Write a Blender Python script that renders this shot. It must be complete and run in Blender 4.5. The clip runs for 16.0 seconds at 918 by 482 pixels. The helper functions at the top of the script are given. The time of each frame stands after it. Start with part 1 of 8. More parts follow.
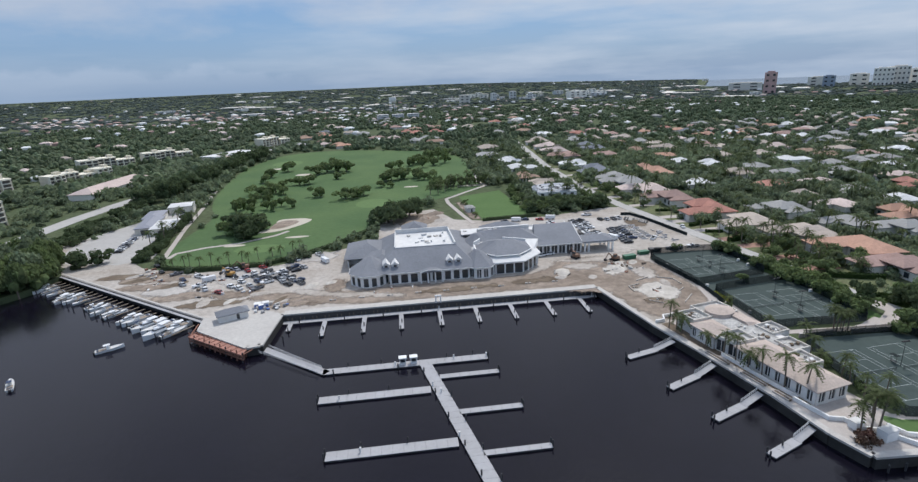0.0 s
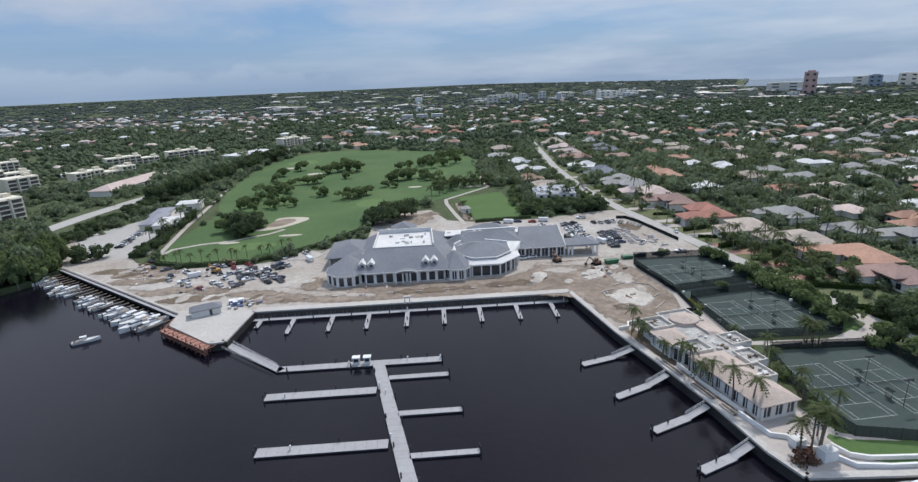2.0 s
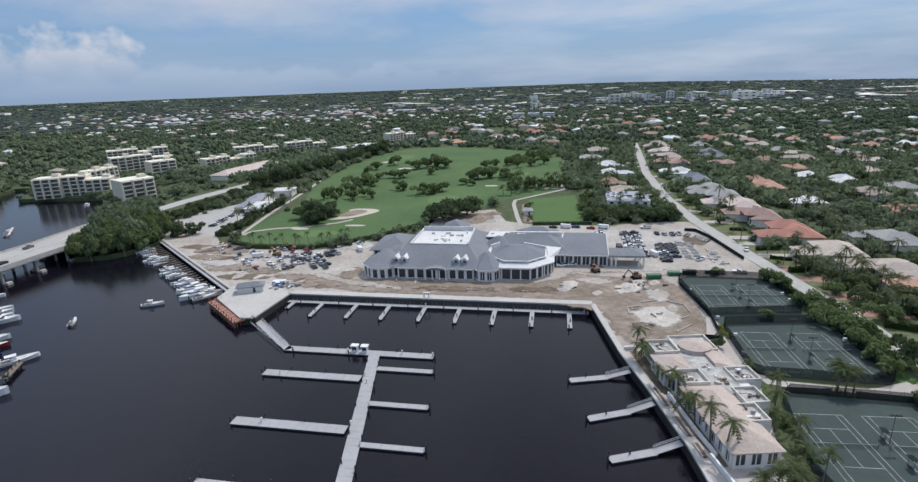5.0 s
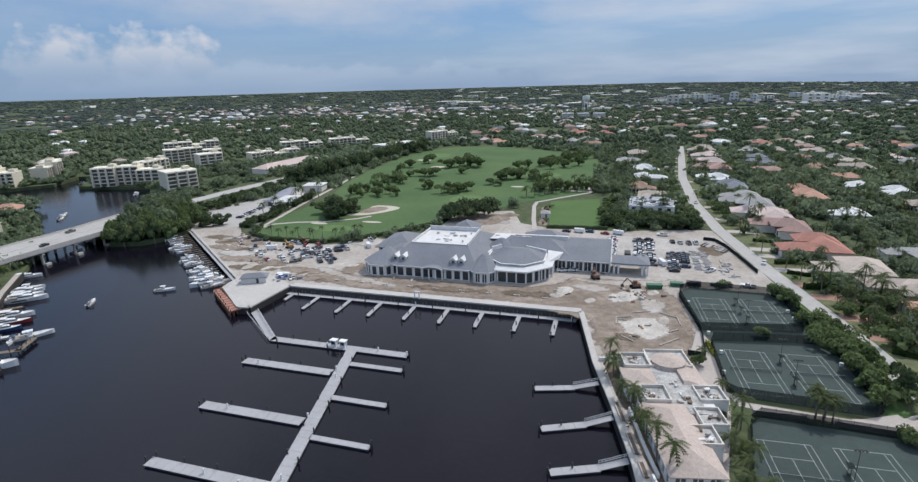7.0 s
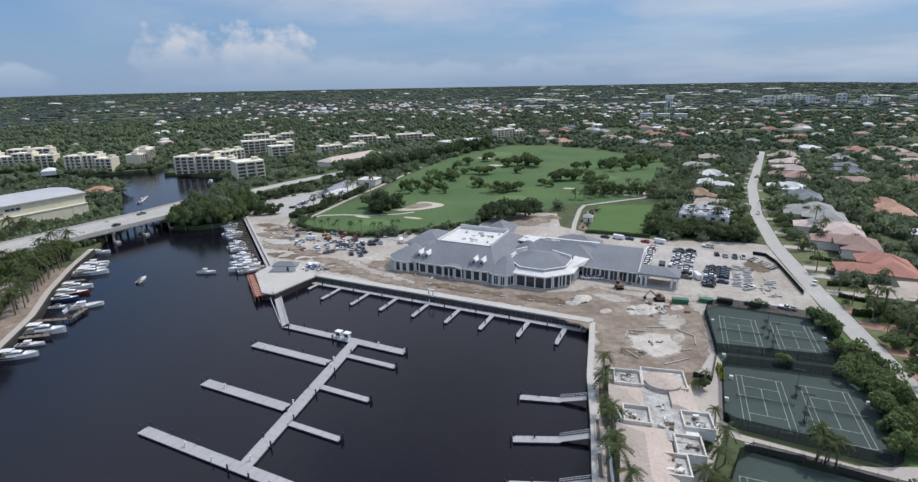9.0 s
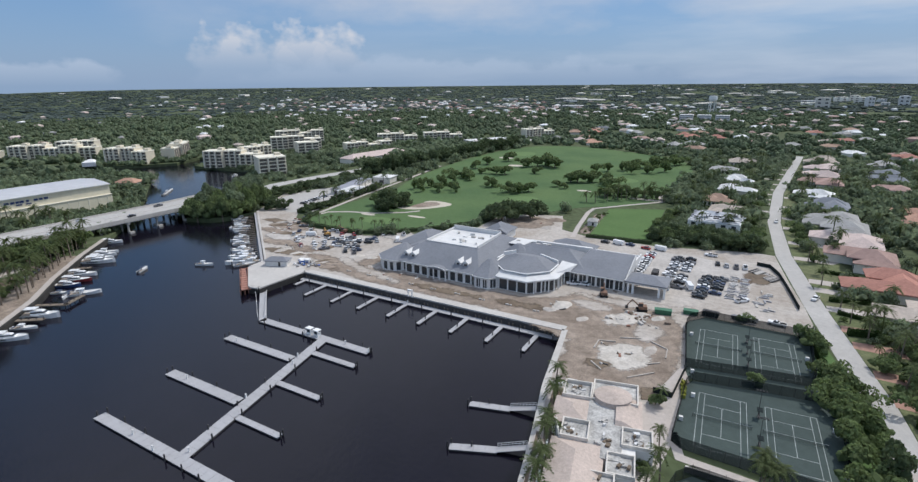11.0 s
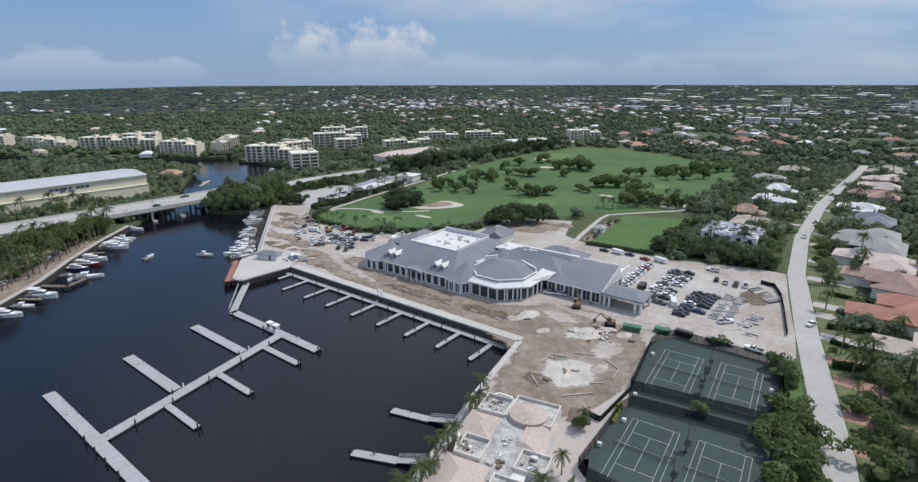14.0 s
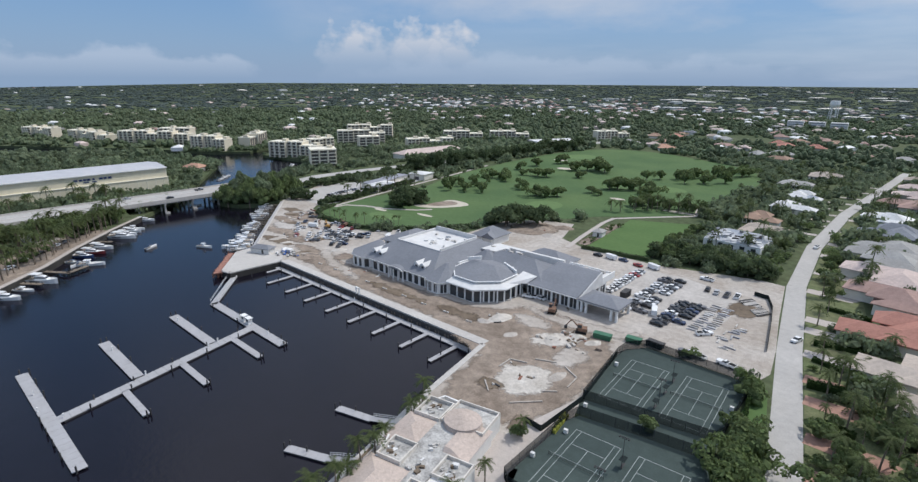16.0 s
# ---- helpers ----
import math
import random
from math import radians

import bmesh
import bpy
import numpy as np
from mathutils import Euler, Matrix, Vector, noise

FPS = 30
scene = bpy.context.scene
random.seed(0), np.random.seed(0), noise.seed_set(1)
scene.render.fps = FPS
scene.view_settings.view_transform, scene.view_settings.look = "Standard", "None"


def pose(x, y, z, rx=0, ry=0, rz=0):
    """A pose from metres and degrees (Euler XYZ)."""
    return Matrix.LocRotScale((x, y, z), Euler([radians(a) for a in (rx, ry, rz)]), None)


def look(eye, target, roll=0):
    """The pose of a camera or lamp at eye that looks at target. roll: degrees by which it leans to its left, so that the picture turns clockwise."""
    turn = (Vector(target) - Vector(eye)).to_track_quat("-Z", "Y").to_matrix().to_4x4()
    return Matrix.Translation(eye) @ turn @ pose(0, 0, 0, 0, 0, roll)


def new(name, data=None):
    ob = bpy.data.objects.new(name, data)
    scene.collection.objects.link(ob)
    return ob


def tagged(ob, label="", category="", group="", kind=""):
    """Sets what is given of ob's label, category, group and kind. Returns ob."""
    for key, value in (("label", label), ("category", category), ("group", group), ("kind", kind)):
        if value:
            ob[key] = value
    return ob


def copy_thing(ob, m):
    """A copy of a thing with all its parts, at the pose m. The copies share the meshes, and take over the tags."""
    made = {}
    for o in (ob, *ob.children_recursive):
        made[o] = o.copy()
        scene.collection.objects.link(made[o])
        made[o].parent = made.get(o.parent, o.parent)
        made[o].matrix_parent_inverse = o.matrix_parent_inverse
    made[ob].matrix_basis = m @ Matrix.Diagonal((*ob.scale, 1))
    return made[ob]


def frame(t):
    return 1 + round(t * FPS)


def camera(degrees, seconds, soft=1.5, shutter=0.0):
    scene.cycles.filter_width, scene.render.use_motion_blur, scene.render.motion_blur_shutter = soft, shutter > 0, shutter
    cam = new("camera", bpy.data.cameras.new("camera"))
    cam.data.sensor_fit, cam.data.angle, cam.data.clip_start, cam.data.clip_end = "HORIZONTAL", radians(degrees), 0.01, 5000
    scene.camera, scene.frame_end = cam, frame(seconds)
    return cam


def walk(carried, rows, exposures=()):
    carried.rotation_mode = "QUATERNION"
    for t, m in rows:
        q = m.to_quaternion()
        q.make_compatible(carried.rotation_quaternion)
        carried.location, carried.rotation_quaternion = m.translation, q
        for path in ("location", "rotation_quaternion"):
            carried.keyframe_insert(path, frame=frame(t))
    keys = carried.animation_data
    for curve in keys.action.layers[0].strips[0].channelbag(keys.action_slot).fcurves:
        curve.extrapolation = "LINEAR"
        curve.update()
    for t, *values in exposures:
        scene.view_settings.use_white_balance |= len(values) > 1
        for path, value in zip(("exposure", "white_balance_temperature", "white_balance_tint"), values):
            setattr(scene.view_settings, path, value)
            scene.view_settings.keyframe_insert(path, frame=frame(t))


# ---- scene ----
cam = camera(82.37, 16.0, soft=1.38)
# seconds, eye, yaw, pitch, roll
PATH = [
    (0.0, -0.30, -1.40, 79.01, -6.184, -16.985, -2.471),
    (0.5, 5.31, -1.80, 78.83, -5.952, -16.970, -2.515),
    (1.0, 11.08, -2.21, 78.68, -5.577, -16.933, -2.545),
    (1.5, 16.97, -2.57, 78.55, -4.174, -16.882, -2.560),
    (2.0, 22.93, -2.85, 78.45, -2.531, -16.823, -2.558),
    (2.5, 28.93, -3.00, 78.37, -0.993, -16.762, -2.535),
    (3.0, 34.95, -3.01, 78.31, 1.113, -16.703, -2.494),
    (3.5, 40.96, -2.84, 78.27, 3.834, -16.648, -2.433),
    (4.0, 46.94, -2.47, 78.25, 6.692, -16.601, -2.353),
    (6.5, 75.85, 2.77, 78.37, 15.123, -16.512, -1.746),
    (7.0, 81.37, 4.54, 78.43, 16.863, -16.522, -1.600),
    (7.5, 86.78, 6.54, 78.49, 18.883, -16.541, -1.453),
    (8.0, 92.10, 8.77, 78.56, 20.731, -16.565, -1.307),
    (8.5, 97.31, 11.22, 78.64, 23.173, -16.594, -1.164),
    (9.0, 102.42, 13.87, 78.72, 25.532, -16.625, -1.028),
    (11.5, 126.57, 29.75, 79.14, 31.120, -16.771, -0.486),
    (12.0, 131.15, 33.34, 79.22, 32.520, -16.791, -0.408),
    (12.5, 135.64, 37.02, 79.29, 34.210, -16.807, -0.337),
    (13.0, 140.07, 40.77, 79.35, 35.430, -16.820, -0.270),
    (13.5, 144.42, 44.59, 79.40, 36.397, -16.831, -0.202),
    (14.0, 148.70, 48.45, 79.44, 37.148, -16.843, -0.130),
    (14.5, 152.91, 52.34, 79.48, 37.967, -16.858, -0.045),
    (15.0, 157.04, 56.25, 79.49, 39.076, -16.880, 0.060),
    (15.5, 161.10, 60.16, 79.50, 40.237, -16.914, 0.195),
    (16.0, 165.08, 64.06, 79.48, 41.400, -16.965, 0.369),
]


def aim(x, y, z, yaw, pitch, roll):
    a, p = radians(yaw), radians(pitch)
    way = Vector((-math.sin(a) * math.cos(p), math.cos(a) * math.cos(p), math.sin(p)))
    return look((x, y, z), Vector((x, y, z)) + way * 100, roll)


walk(cam, [(row[0], aim(*row[1:])) for row in PATH], [(0, 0.0, 6300, 10), (16, 0.0, 6300, 10)])

# ---- light ----
SUN_TURN, SUN_UP = -27.0, 55.0      # where the sun stands: degrees west of +y, degrees above the horizon
world = bpy.data.worlds.new("world")
scene.world = world
world.use_nodes = True
wn, wl = world.node_tree.nodes, world.node_tree.links
wn.clear()


def wnode(kind, **props):
    n = wn.new(kind)
    for k, v in props.items():
        n.inputs[k].default_value = v
    return n


w_out = wn.new("ShaderNodeOutputWorld")
w_bg = wnode("ShaderNodeBackground", Strength=0.1)
w_sky = wn.new("ShaderNodeTexSky")
w_sky.sky_type, w_sky.sun_disc = "NISHITA", False
w_sky.sun_elevation, w_sky.sun_rotation = radians(SUN_UP), radians(-SUN_TURN)
w_sky.air_density, w_sky.dust_density, w_sky.ozone_density = 1.0, 0.5, 2.0
w_co = wn.new("ShaderNodeTexCoord")
wl.new(w_bg.outputs[0], w_out.inputs[0])
W_SKY_OUT = w_sky.outputs[0]
# haze and veils of thin cloud, denser to the east and near the horizon
w_sep = wn.new("ShaderNodeSeparateXYZ")
wl.new(w_co.outputs["Generated"], w_sep.inputs[0])


def wmath(op, a, b=None, clamp=False):
    n = wn.new("ShaderNodeMath")
    n.operation, n.use_clamp = op, clamp
    for i, s in enumerate((a, b)):
        if s is None:
            continue
        if isinstance(s, (int, float)):
            n.inputs[i].default_value = s
        else:
            wl.new(s, n.inputs[i])
    return n.outputs[0]


def wmix(fac, a, b):
    n = wn.new("ShaderNodeMix")
    n.data_type = "RGBA"
    for i, s in ((0, fac), (6, a), (7, b)):
        if isinstance(s, tuple):
            n.inputs[i].default_value = s
        elif isinstance(s, (int, float)):
            n.inputs[i].default_value = s
        else:
            wl.new(s, n.inputs[i])
    return n.outputs[2]


def wnoise(scale, detail, stretch, seed=0.0, rough=0.55):
    m = wn.new("ShaderNodeMapping")
    m.inputs["Scale"].default_value = stretch
    m.inputs["Location"].default_value = (seed, seed * 0.7, seed * 1.3)
    wl.new(w_co.outputs["Generated"], m.inputs[0])
    n = wnode("ShaderNodeTexNoise", Scale=scale, Detail=detail, Roughness=rough)
    wl.new(m.outputs[0], n.inputs["Vector"])
    return n.outputs[0]


up = w_sep.outputs[2]
horizon_fac = wmath("POWER", wmath("SUBTRACT", 1.0, wmath("MULTIPLY", wmath("ABSOLUTE", up), 4.5, True), True), 2.5)
sky0 = wmix(0.65, W_SKY_OUT, (1.5, 3.15, 6.0, 1))
sky1 = wmix(wmath("MULTIPLY", horizon_fac, 0.8), sky0, (2.75, 3.75, 5.25, 1))
veil = wmath("MULTIPLY", wmath("SUBTRACT", wnoise(2.8, 7, (1, 1, 7), 3.1), 0.43), 3.6, True)
east = wmath("ADD", wmath("MULTIPLY", w_sep.outputs[0], 0.8), 0.68, True)
sky2 = wmix(wmath("MULTIPLY", wmath("MULTIPLY", veil, 0.9), east), sky1, (5.45, 6.15, 7.15, 1))


def cumulus(turn, width, low, high, seed, rough=0.5):
    """A bank of cumulus: lumpy above, flat and hazy below. turn: degrees west of +y."""
    a = radians(turn)
    d = wn.new("ShaderNodeVectorMath")
    d.operation = "DOT_PRODUCT"
    wl.new(w_co.outputs["Generated"], d.inputs[0])
    d.inputs[1].default_value = (-math.cos(a), -math.sin(a), 0)
    side = wmath("DIVIDE", wmath("ABSOLUTE", d.outputs["Value"]), math.sin(radians(width)))
    f = wn.new("ShaderNodeVectorMath")
    f.operation = "DOT_PRODUCT"
    wl.new(w_co.outputs["Generated"], f.inputs[0])
    f.inputs[1].default_value = (-math.sin(a), math.cos(a), 0)
    ahead = wmath("GREATER_THAN", f.outputs["Value"], 0)
    lumps = wmath("MULTIPLY", wmath("SUBTRACT", wnoise(17, 4, (1, 1, 1.4), seed, rough), 0.5), 2.6)
    rise = wmath("DIVIDE", wmath("SUBTRACT", up, math.sin(radians(low))), math.sin(radians(high)) - math.sin(radians(low)))
    dome = wmath("SUBTRACT", wmath("ADD", wmath("SUBTRACT", 1.0, wmath("POWER", side, 4.0)), lumps), rise)
    body = wmath("MULTIPLY", dome, 2.4, True)
    foot = wmath("MULTIPLY", wmath("ADD", rise, 0.25), 1.1, True)
    return wmath("MULTIPLY", wmath("MULTIPLY", body, foot), ahead), rise


c1, r1 = cumulus(47.9, 8.4, 0.9, 5.7, 7.9)
c4, r4 = cumulus(43.6, 5.4, 1.0, 4.4, 17.4)
c2, r2 = cumulus(74, 13, 0.6, 2.7, 9.0)
c3, r3 = cumulus(30, 22, 0.6, 2.6, 13.0)
cloud_col = wmix(wmath("MULTIPLY", wmath("SUBTRACT", r1, 0.12), 1.25, True), (3.6, 4.5, 5.9, 1), (6.9, 6.9, 7.2, 1))
sky3 = wmix(wmath("MULTIPLY", c2, 0.5), sky2, (5.2, 5.9, 7.1, 1))
sky4 = wmix(wmath("MULTIPLY", c3, 0.35), sky3, (4.9, 5.7, 7.0, 1))
sky5 = wmix(wmath("MULTIPLY", wmath("MAXIMUM", c1, c4), 0.9), sky4, cloud_col)
# a high pale bank to the north
edge = wmath("MULTIPLY", wmath("SUBTRACT", wnoise(5, 6, (1, 1, 2.5), 5.7), 0.5), 0.16)
high = wmath("MULTIPLY", wmath("SUBTRACT", wmath("ADD", up, edge), 0.098), 14.0, True)
high = wmath("MULTIPLY", high, wmath("MULTIPLY", wmath("SUBTRACT", w_sep.outputs[1], 0.45), 4.0, True))
sky5 = wmix(wmath("MULTIPLY", high, 0.6), sky5, (6.6, 6.5, 6.7, 1))
# broken cloud overhead, out of view, added to raise the fill light
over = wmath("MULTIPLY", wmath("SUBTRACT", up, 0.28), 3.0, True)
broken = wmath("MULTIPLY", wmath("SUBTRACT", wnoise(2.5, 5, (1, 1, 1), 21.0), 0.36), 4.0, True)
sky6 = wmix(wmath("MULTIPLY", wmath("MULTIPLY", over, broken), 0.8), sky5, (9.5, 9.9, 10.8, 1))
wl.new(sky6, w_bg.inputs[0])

sun = new("sun", bpy.data.lights.new("sun", "SUN"))
sun.data.energy, sun.data.angle, sun.data.color = 2.75, radians(0.8), (1.0, 0.96, 0.90)
su, st = radians(SUN_UP), radians(SUN_TURN)
sun_way = Vector((-math.sin(st) * math.cos(su), math.cos(st) * math.cos(su), math.sin(su)))
sun.matrix_world = look(sun_way * 300, (0, 0, 0))


# ---- materials ----
def material(name, col, rough=0.8, metal=0.0, spec=0.3, var=0.12, grain=1.0, broad=0.05, bump=0.0, col2=None, island=0.0, randomness=0.0, patch=0.0, fine=0.0):
    """Base colour with variation at two scales. grain and broad: noise scales per metre. col2: colour that the broad noise blends in."""
    m = bpy.data.materials.new(name)
    m.use_nodes = True
    n, l = m.node_tree.nodes, m.node_tree.links
    b = n["Principled BSDF"]
    b.inputs["Roughness"].default_value, b.inputs["Metallic"].default_value = rough, metal
    b.inputs["Specular IOR Level"].default_value = spec
    geo, co = n.new("ShaderNodeNewGeometry"), n.new("ShaderNodeTexCoord")

    def tex(scale, detail):
        t = n.new("ShaderNodeTexNoise")
        t.inputs["Scale"].default_value, t.inputs["Detail"].default_value = scale, detail
        l.new(geo.outputs["Position"], t.inputs["Vector"])
        return t.outputs[0]

    def ramp(s, lo, hi):
        r = n.new("ShaderNodeMapRange")
        for i, v in zip(("From Min", "From Max", "To Min", "To Max"), (0.3, 0.7, lo, hi)):
            r.inputs[i].default_value = v
        l.new(s, r.inputs["Value"])
        return r.outputs[0]

    def mix(kind, fac, a, c):
        x = n.new("ShaderNodeMix")
        x.data_type, x.blend_type = "RGBA", kind
        for i, s in ((0, fac), (6, a), (7, c)):
            if isinstance(s, (tuple, int, float)):
                x.inputs[i].default_value = s
            else:
                l.new(s, x.inputs[i])
        return x.outputs[2]

    c = (*col, 1)
    if col2:
        c = mix("MIX", ramp(tex(broad, 5), 0.0, 1.0), c, (*col2, 1))
    if patch:
        c = mix("MIX", ramp(tex(patch, 4), 0.0, 0.5), c, tuple(x * 0.6 for x in col) + (1,))
    small = ramp(tex(grain, 4), 1 - var, 1 + var)
    if fine:
        q = n.new("ShaderNodeMath")
        q.operation = "MULTIPLY"
        l.new(small, q.inputs[0])
        l.new(ramp(tex(fine, 2), 1 - var, 1 + var), q.inputs[1])
        small = q.outputs[0]
    grey = n.new("ShaderNodeCombineColor")
    for i in range(3):
        l.new(small, grey.inputs[i])
    c = mix("MULTIPLY", 1.0, c, grey.outputs[0])
    for amount, source in ((island, geo.outputs["Random Per Island"]), (randomness, None)):
        if not amount:
            continue
        if source is None:
            source = n.new("ShaderNodeObjectInfo").outputs["Random"]
        r = n.new("ShaderNodeMapRange")
        r.inputs["To Min"].default_value, r.inputs["To Max"].default_value = 1 - amount, 1 + amount
        l.new(source, r.inputs["Value"])
        g = n.new("ShaderNodeCombineColor")
        for i in range(3):
            l.new(r.outputs[0], g.inputs[i])
        c = mix("MULTIPLY", 1.0, c, g.outputs[0])
    l.new(c, b.inputs["Base Color"])
    if bump:
        k = n.new("ShaderNodeBump")
        k.inputs["Strength"].default_value, k.inputs["Distance"].default_value = bump, 0.1
        l.new(tex(grain * 2.0, 5), k.inputs["Height"])
        l.new(k.outputs[0], b.inputs["Normal"])
    return m


M_WATER = material("water", (0.0066, 0.0058, 0.0108), 0.12, 0, 0.5, 0.1, 0.2, 0.02, 0.0)
wb = M_WATER.node_tree.nodes["Principled BSDF"]
wb.inputs["IOR"].default_value = 1.33
wbm, wno = M_WATER.node_tree.nodes.new("ShaderNodeBump"), M_WATER.node_tree.nodes.new("ShaderNodeTexNoise")
wgeo = M_WATER.node_tree.nodes.new("ShaderNodeNewGeometry")
wno.inputs["Scale"].default_value, wno.inputs["Detail"].default_value = 0.7, 5
wbm.inputs["Strength"].default_value, wbm.inputs["Distance"].default_value = 0.35, 0.15
M_WATER.node_tree.links.new(wgeo.outputs["Position"], wno.inputs["Vector"])
M_WATER.node_tree.links.new(wno.outputs[0], wbm.inputs["Height"])
M_WATER.node_tree.links.new(wbm.outputs[0], wb.inputs["Normal"])

M_EARTH = material("undergrowth", (0.076, 0.098, 0.050), 0.95, 0, 0.1, 0.25, 0.25, 0.02, 0.3, (0.096, 0.112, 0.060))
M_SAND = material("sand", (0.48, 0.44, 0.40), 0.95, 0, 0.1, 0.15, 0.5, 0.05, 0.5, (0.35, 0.305, 0.26), fine=3.0)
M_DIRT = material("dirt", (0.232, 0.184, 0.146), 0.95, 0, 0.1, 0.22, 0.4, 0.07, 0.5, (0.37, 0.305, 0.25), fine=2.5, patch=0.11)
M_SOIL = material("wet_soil", (0.13, 0.10, 0.075), 0.9, 0, 0.1, 0.2, 0.6, 0.1, 0.5, (0.22, 0.175, 0.13))
M_GRASS = material("golf_grass", (0.108, 0.163, 0.067), 0.9, 0, 0.1, 0.08, 0.35, 0.022, 0.2, (0.076, 0.128, 0.055), fine=2.0)
M_GREEN = material("putting_green", (0.125, 0.19, 0.078), 0.9, 0, 0.1, 0.06, 0.4, 0.05)
M_LAWN = material("lawn", (0.102, 0.165, 0.060), 0.9, 0, 0.1, 0.06, 0.5, 0.06, 0.2, (0.088, 0.148, 0.053))
M_BUNKER = material("bunker_sand", (0.52, 0.47, 0.39), 0.95, 0, 0.1, 0.06, 0.6, 0.1)
M_CONCRETE = material("concrete", (0.52, 0.495, 0.46), 0.85, 0, 0.2, 0.08, 0.8, 0.08, 0.2, (0.46, 0.43, 0.40), fine=4.0)
M_WHITE = material("white_paint", (0.78, 0.77, 0.75), 0.6, 0, 0.3, 0.05, 0.7, 0.2)
M_WHITEROOF = material("white_membrane", (0.70, 0.69, 0.67), 0.7, 0, 0.3, 0.07, 0.5, 0.12, 0, (0.60, 0.59, 0.58))
M_DOCK = material("dock_deck", (0.40, 0.395, 0.405), 0.8, 0, 0.2, 0.06, 1.5, 0.2, 0.1, (0.36, 0.352, 0.355), fine=5.0)
# near-black concrete: shade under the promenade edge is put into the colour
M_WALLDARK = material("wet_concrete", (0.060, 0.056, 0.052), 0.85, 0, 0.2, 0.2, 0.8, 0.2, 0.2, (0.034, 0.033, 0.031))
M_PILE = material("pile", (0.055, 0.053, 0.054), 0.6, 0, 0.3, 0.2, 3, 0.5)
M_SHINGLE = material("shingle_roof", (0.235, 0.242, 0.262), 0.85, 0, 0.2, 0.08, 1.2, 0.12, 0.2, (0.200, 0.207, 0.226), fine=5.0)
M_TILE = material("tile_roof", (0.52, 0.43, 0.375), 0.85, 0, 0.2, 0.12, 1.6, 0.12, 0.2, (0.44, 0.365, 0.315), fine=6.0)
M_WALLW = material("stucco", (0.70, 0.68, 0.65), 0.85, 0, 0.2, 0.05, 0.8, 0.1, 0.1)
M_GLASS = material("dark_glass", (0.045, 0.05, 0.056), 0.08, 0, 0.6, 0.1, 0.5, 0.1)
M_COURT = material("court_paint", (0.060, 0.081, 0.074), 0.85, 0, 0.2, 0.09, 0.5, 0.06, 0.1, (0.048, 0.066, 0.062), fine=3.0)
M_LINE = material("court_line", (0.46, 0.49, 0.475), 0.8, 0, 0.2, 0.2, 0.8, 0.2, 0, (0.36, 0.39, 0.38))
M_FENCE = material("windscreen", (0.020, 0.027, 0.027), 0.9, 0, 0.1, 0.2, 1.0, 0.2)
M_SCREEN = material("windscreen_mesh", (0.020, 0.028, 0.028), 0.9, 0, 0.1, 0.2, 1.0, 0.2)
M_SCREEN.node_tree.nodes["Principled BSDF"].inputs["Alpha"].default_value = 0.52
M_ROAD = material("road", (0.45, 0.43, 0.405), 0.9, 0, 0.2, 0.07, 0.5, 0.05, 0.2, (0.39, 0.372, 0.35), fine=3.0)
M_PAVE = material("pavement", (0.47, 0.415, 0.375), 0.9, 0, 0.2, 0.07, 0.9, 0.1, 0.2, (0.44, 0.40, 0.37), fine=3.0)
M_BRICKPAVE = material("brick_drive", (0.36, 0.215, 0.165), 0.9, 0, 0.2, 0.1, 1.0, 0.1)
M_LEAF = material("foliage", (0.148, 0.200, 0.077), 0.8, 0, 0.25, 0.3, 0.35, 0.03, 0, (0.162, 0.208, 0.090), island=0.3)
M_LEAFDARK = material("dark_foliage", (0.102, 0.136, 0.066), 0.8, 0, 0.25, 0.25, 0.35, 0.05, 0, (0.096, 0.130, 0.062), island=0.25)
M_PALM = material("palm_frond", (0.105, 0.140, 0.052), 0.7, 0, 0.3, 0.2, 0.6, 0.1, 0, (0.10, 0.125, 0.045), island=0.3)
M_BARK = material("bark", (0.20, 0.165, 0.13), 0.9, 0, 0.1, 0.2, 2, 0.2)
M_FOREST = material("woods", (0.177, 0.214, 0.132), 0.85, 0, 0.2, 0.26, 0.07, 0.005, 0, (0.204, 0.254, 0.146), island=0.22, fine=0.5)
# distance haze is mixed into this base colour as a blue-grey cast
M_HAZEDWOODS = material("far_canopy", (0.098, 0.126, 0.116), 0.9, 0, 0.2, 0.25, 0.02, 0.002, 0, (0.130, 0.164, 0.146), island=0.2, fine=0.15)
M_HEDGE = material("hedge", (0.040, 0.070, 0.020), 0.85, 0, 0.2, 0.3, 0.8, 0.1, 0.4, island=0.3)


for m in (M_LEAF, M_LEAFDARK, M_PALM, M_FOREST, M_HAZEDWOODS, M_HEDGE):
    n, l = m.node_tree.nodes, m.node_tree.links
    b = n["Principled BSDF"]
    thin, both = n.new("ShaderNodeBsdfTranslucent"), n.new("ShaderNodeMixShader")
    l.new(b.inputs["Base Color"].links[0].from_socket, thin.inputs["Color"])
    both.inputs[0].default_value = 0.52
    l.new(b.outputs[0], both.inputs[1])
    l.new(thin.outputs[0], both.inputs[2])
    l.new(both.outputs[0], n["Material Output"].inputs[0])


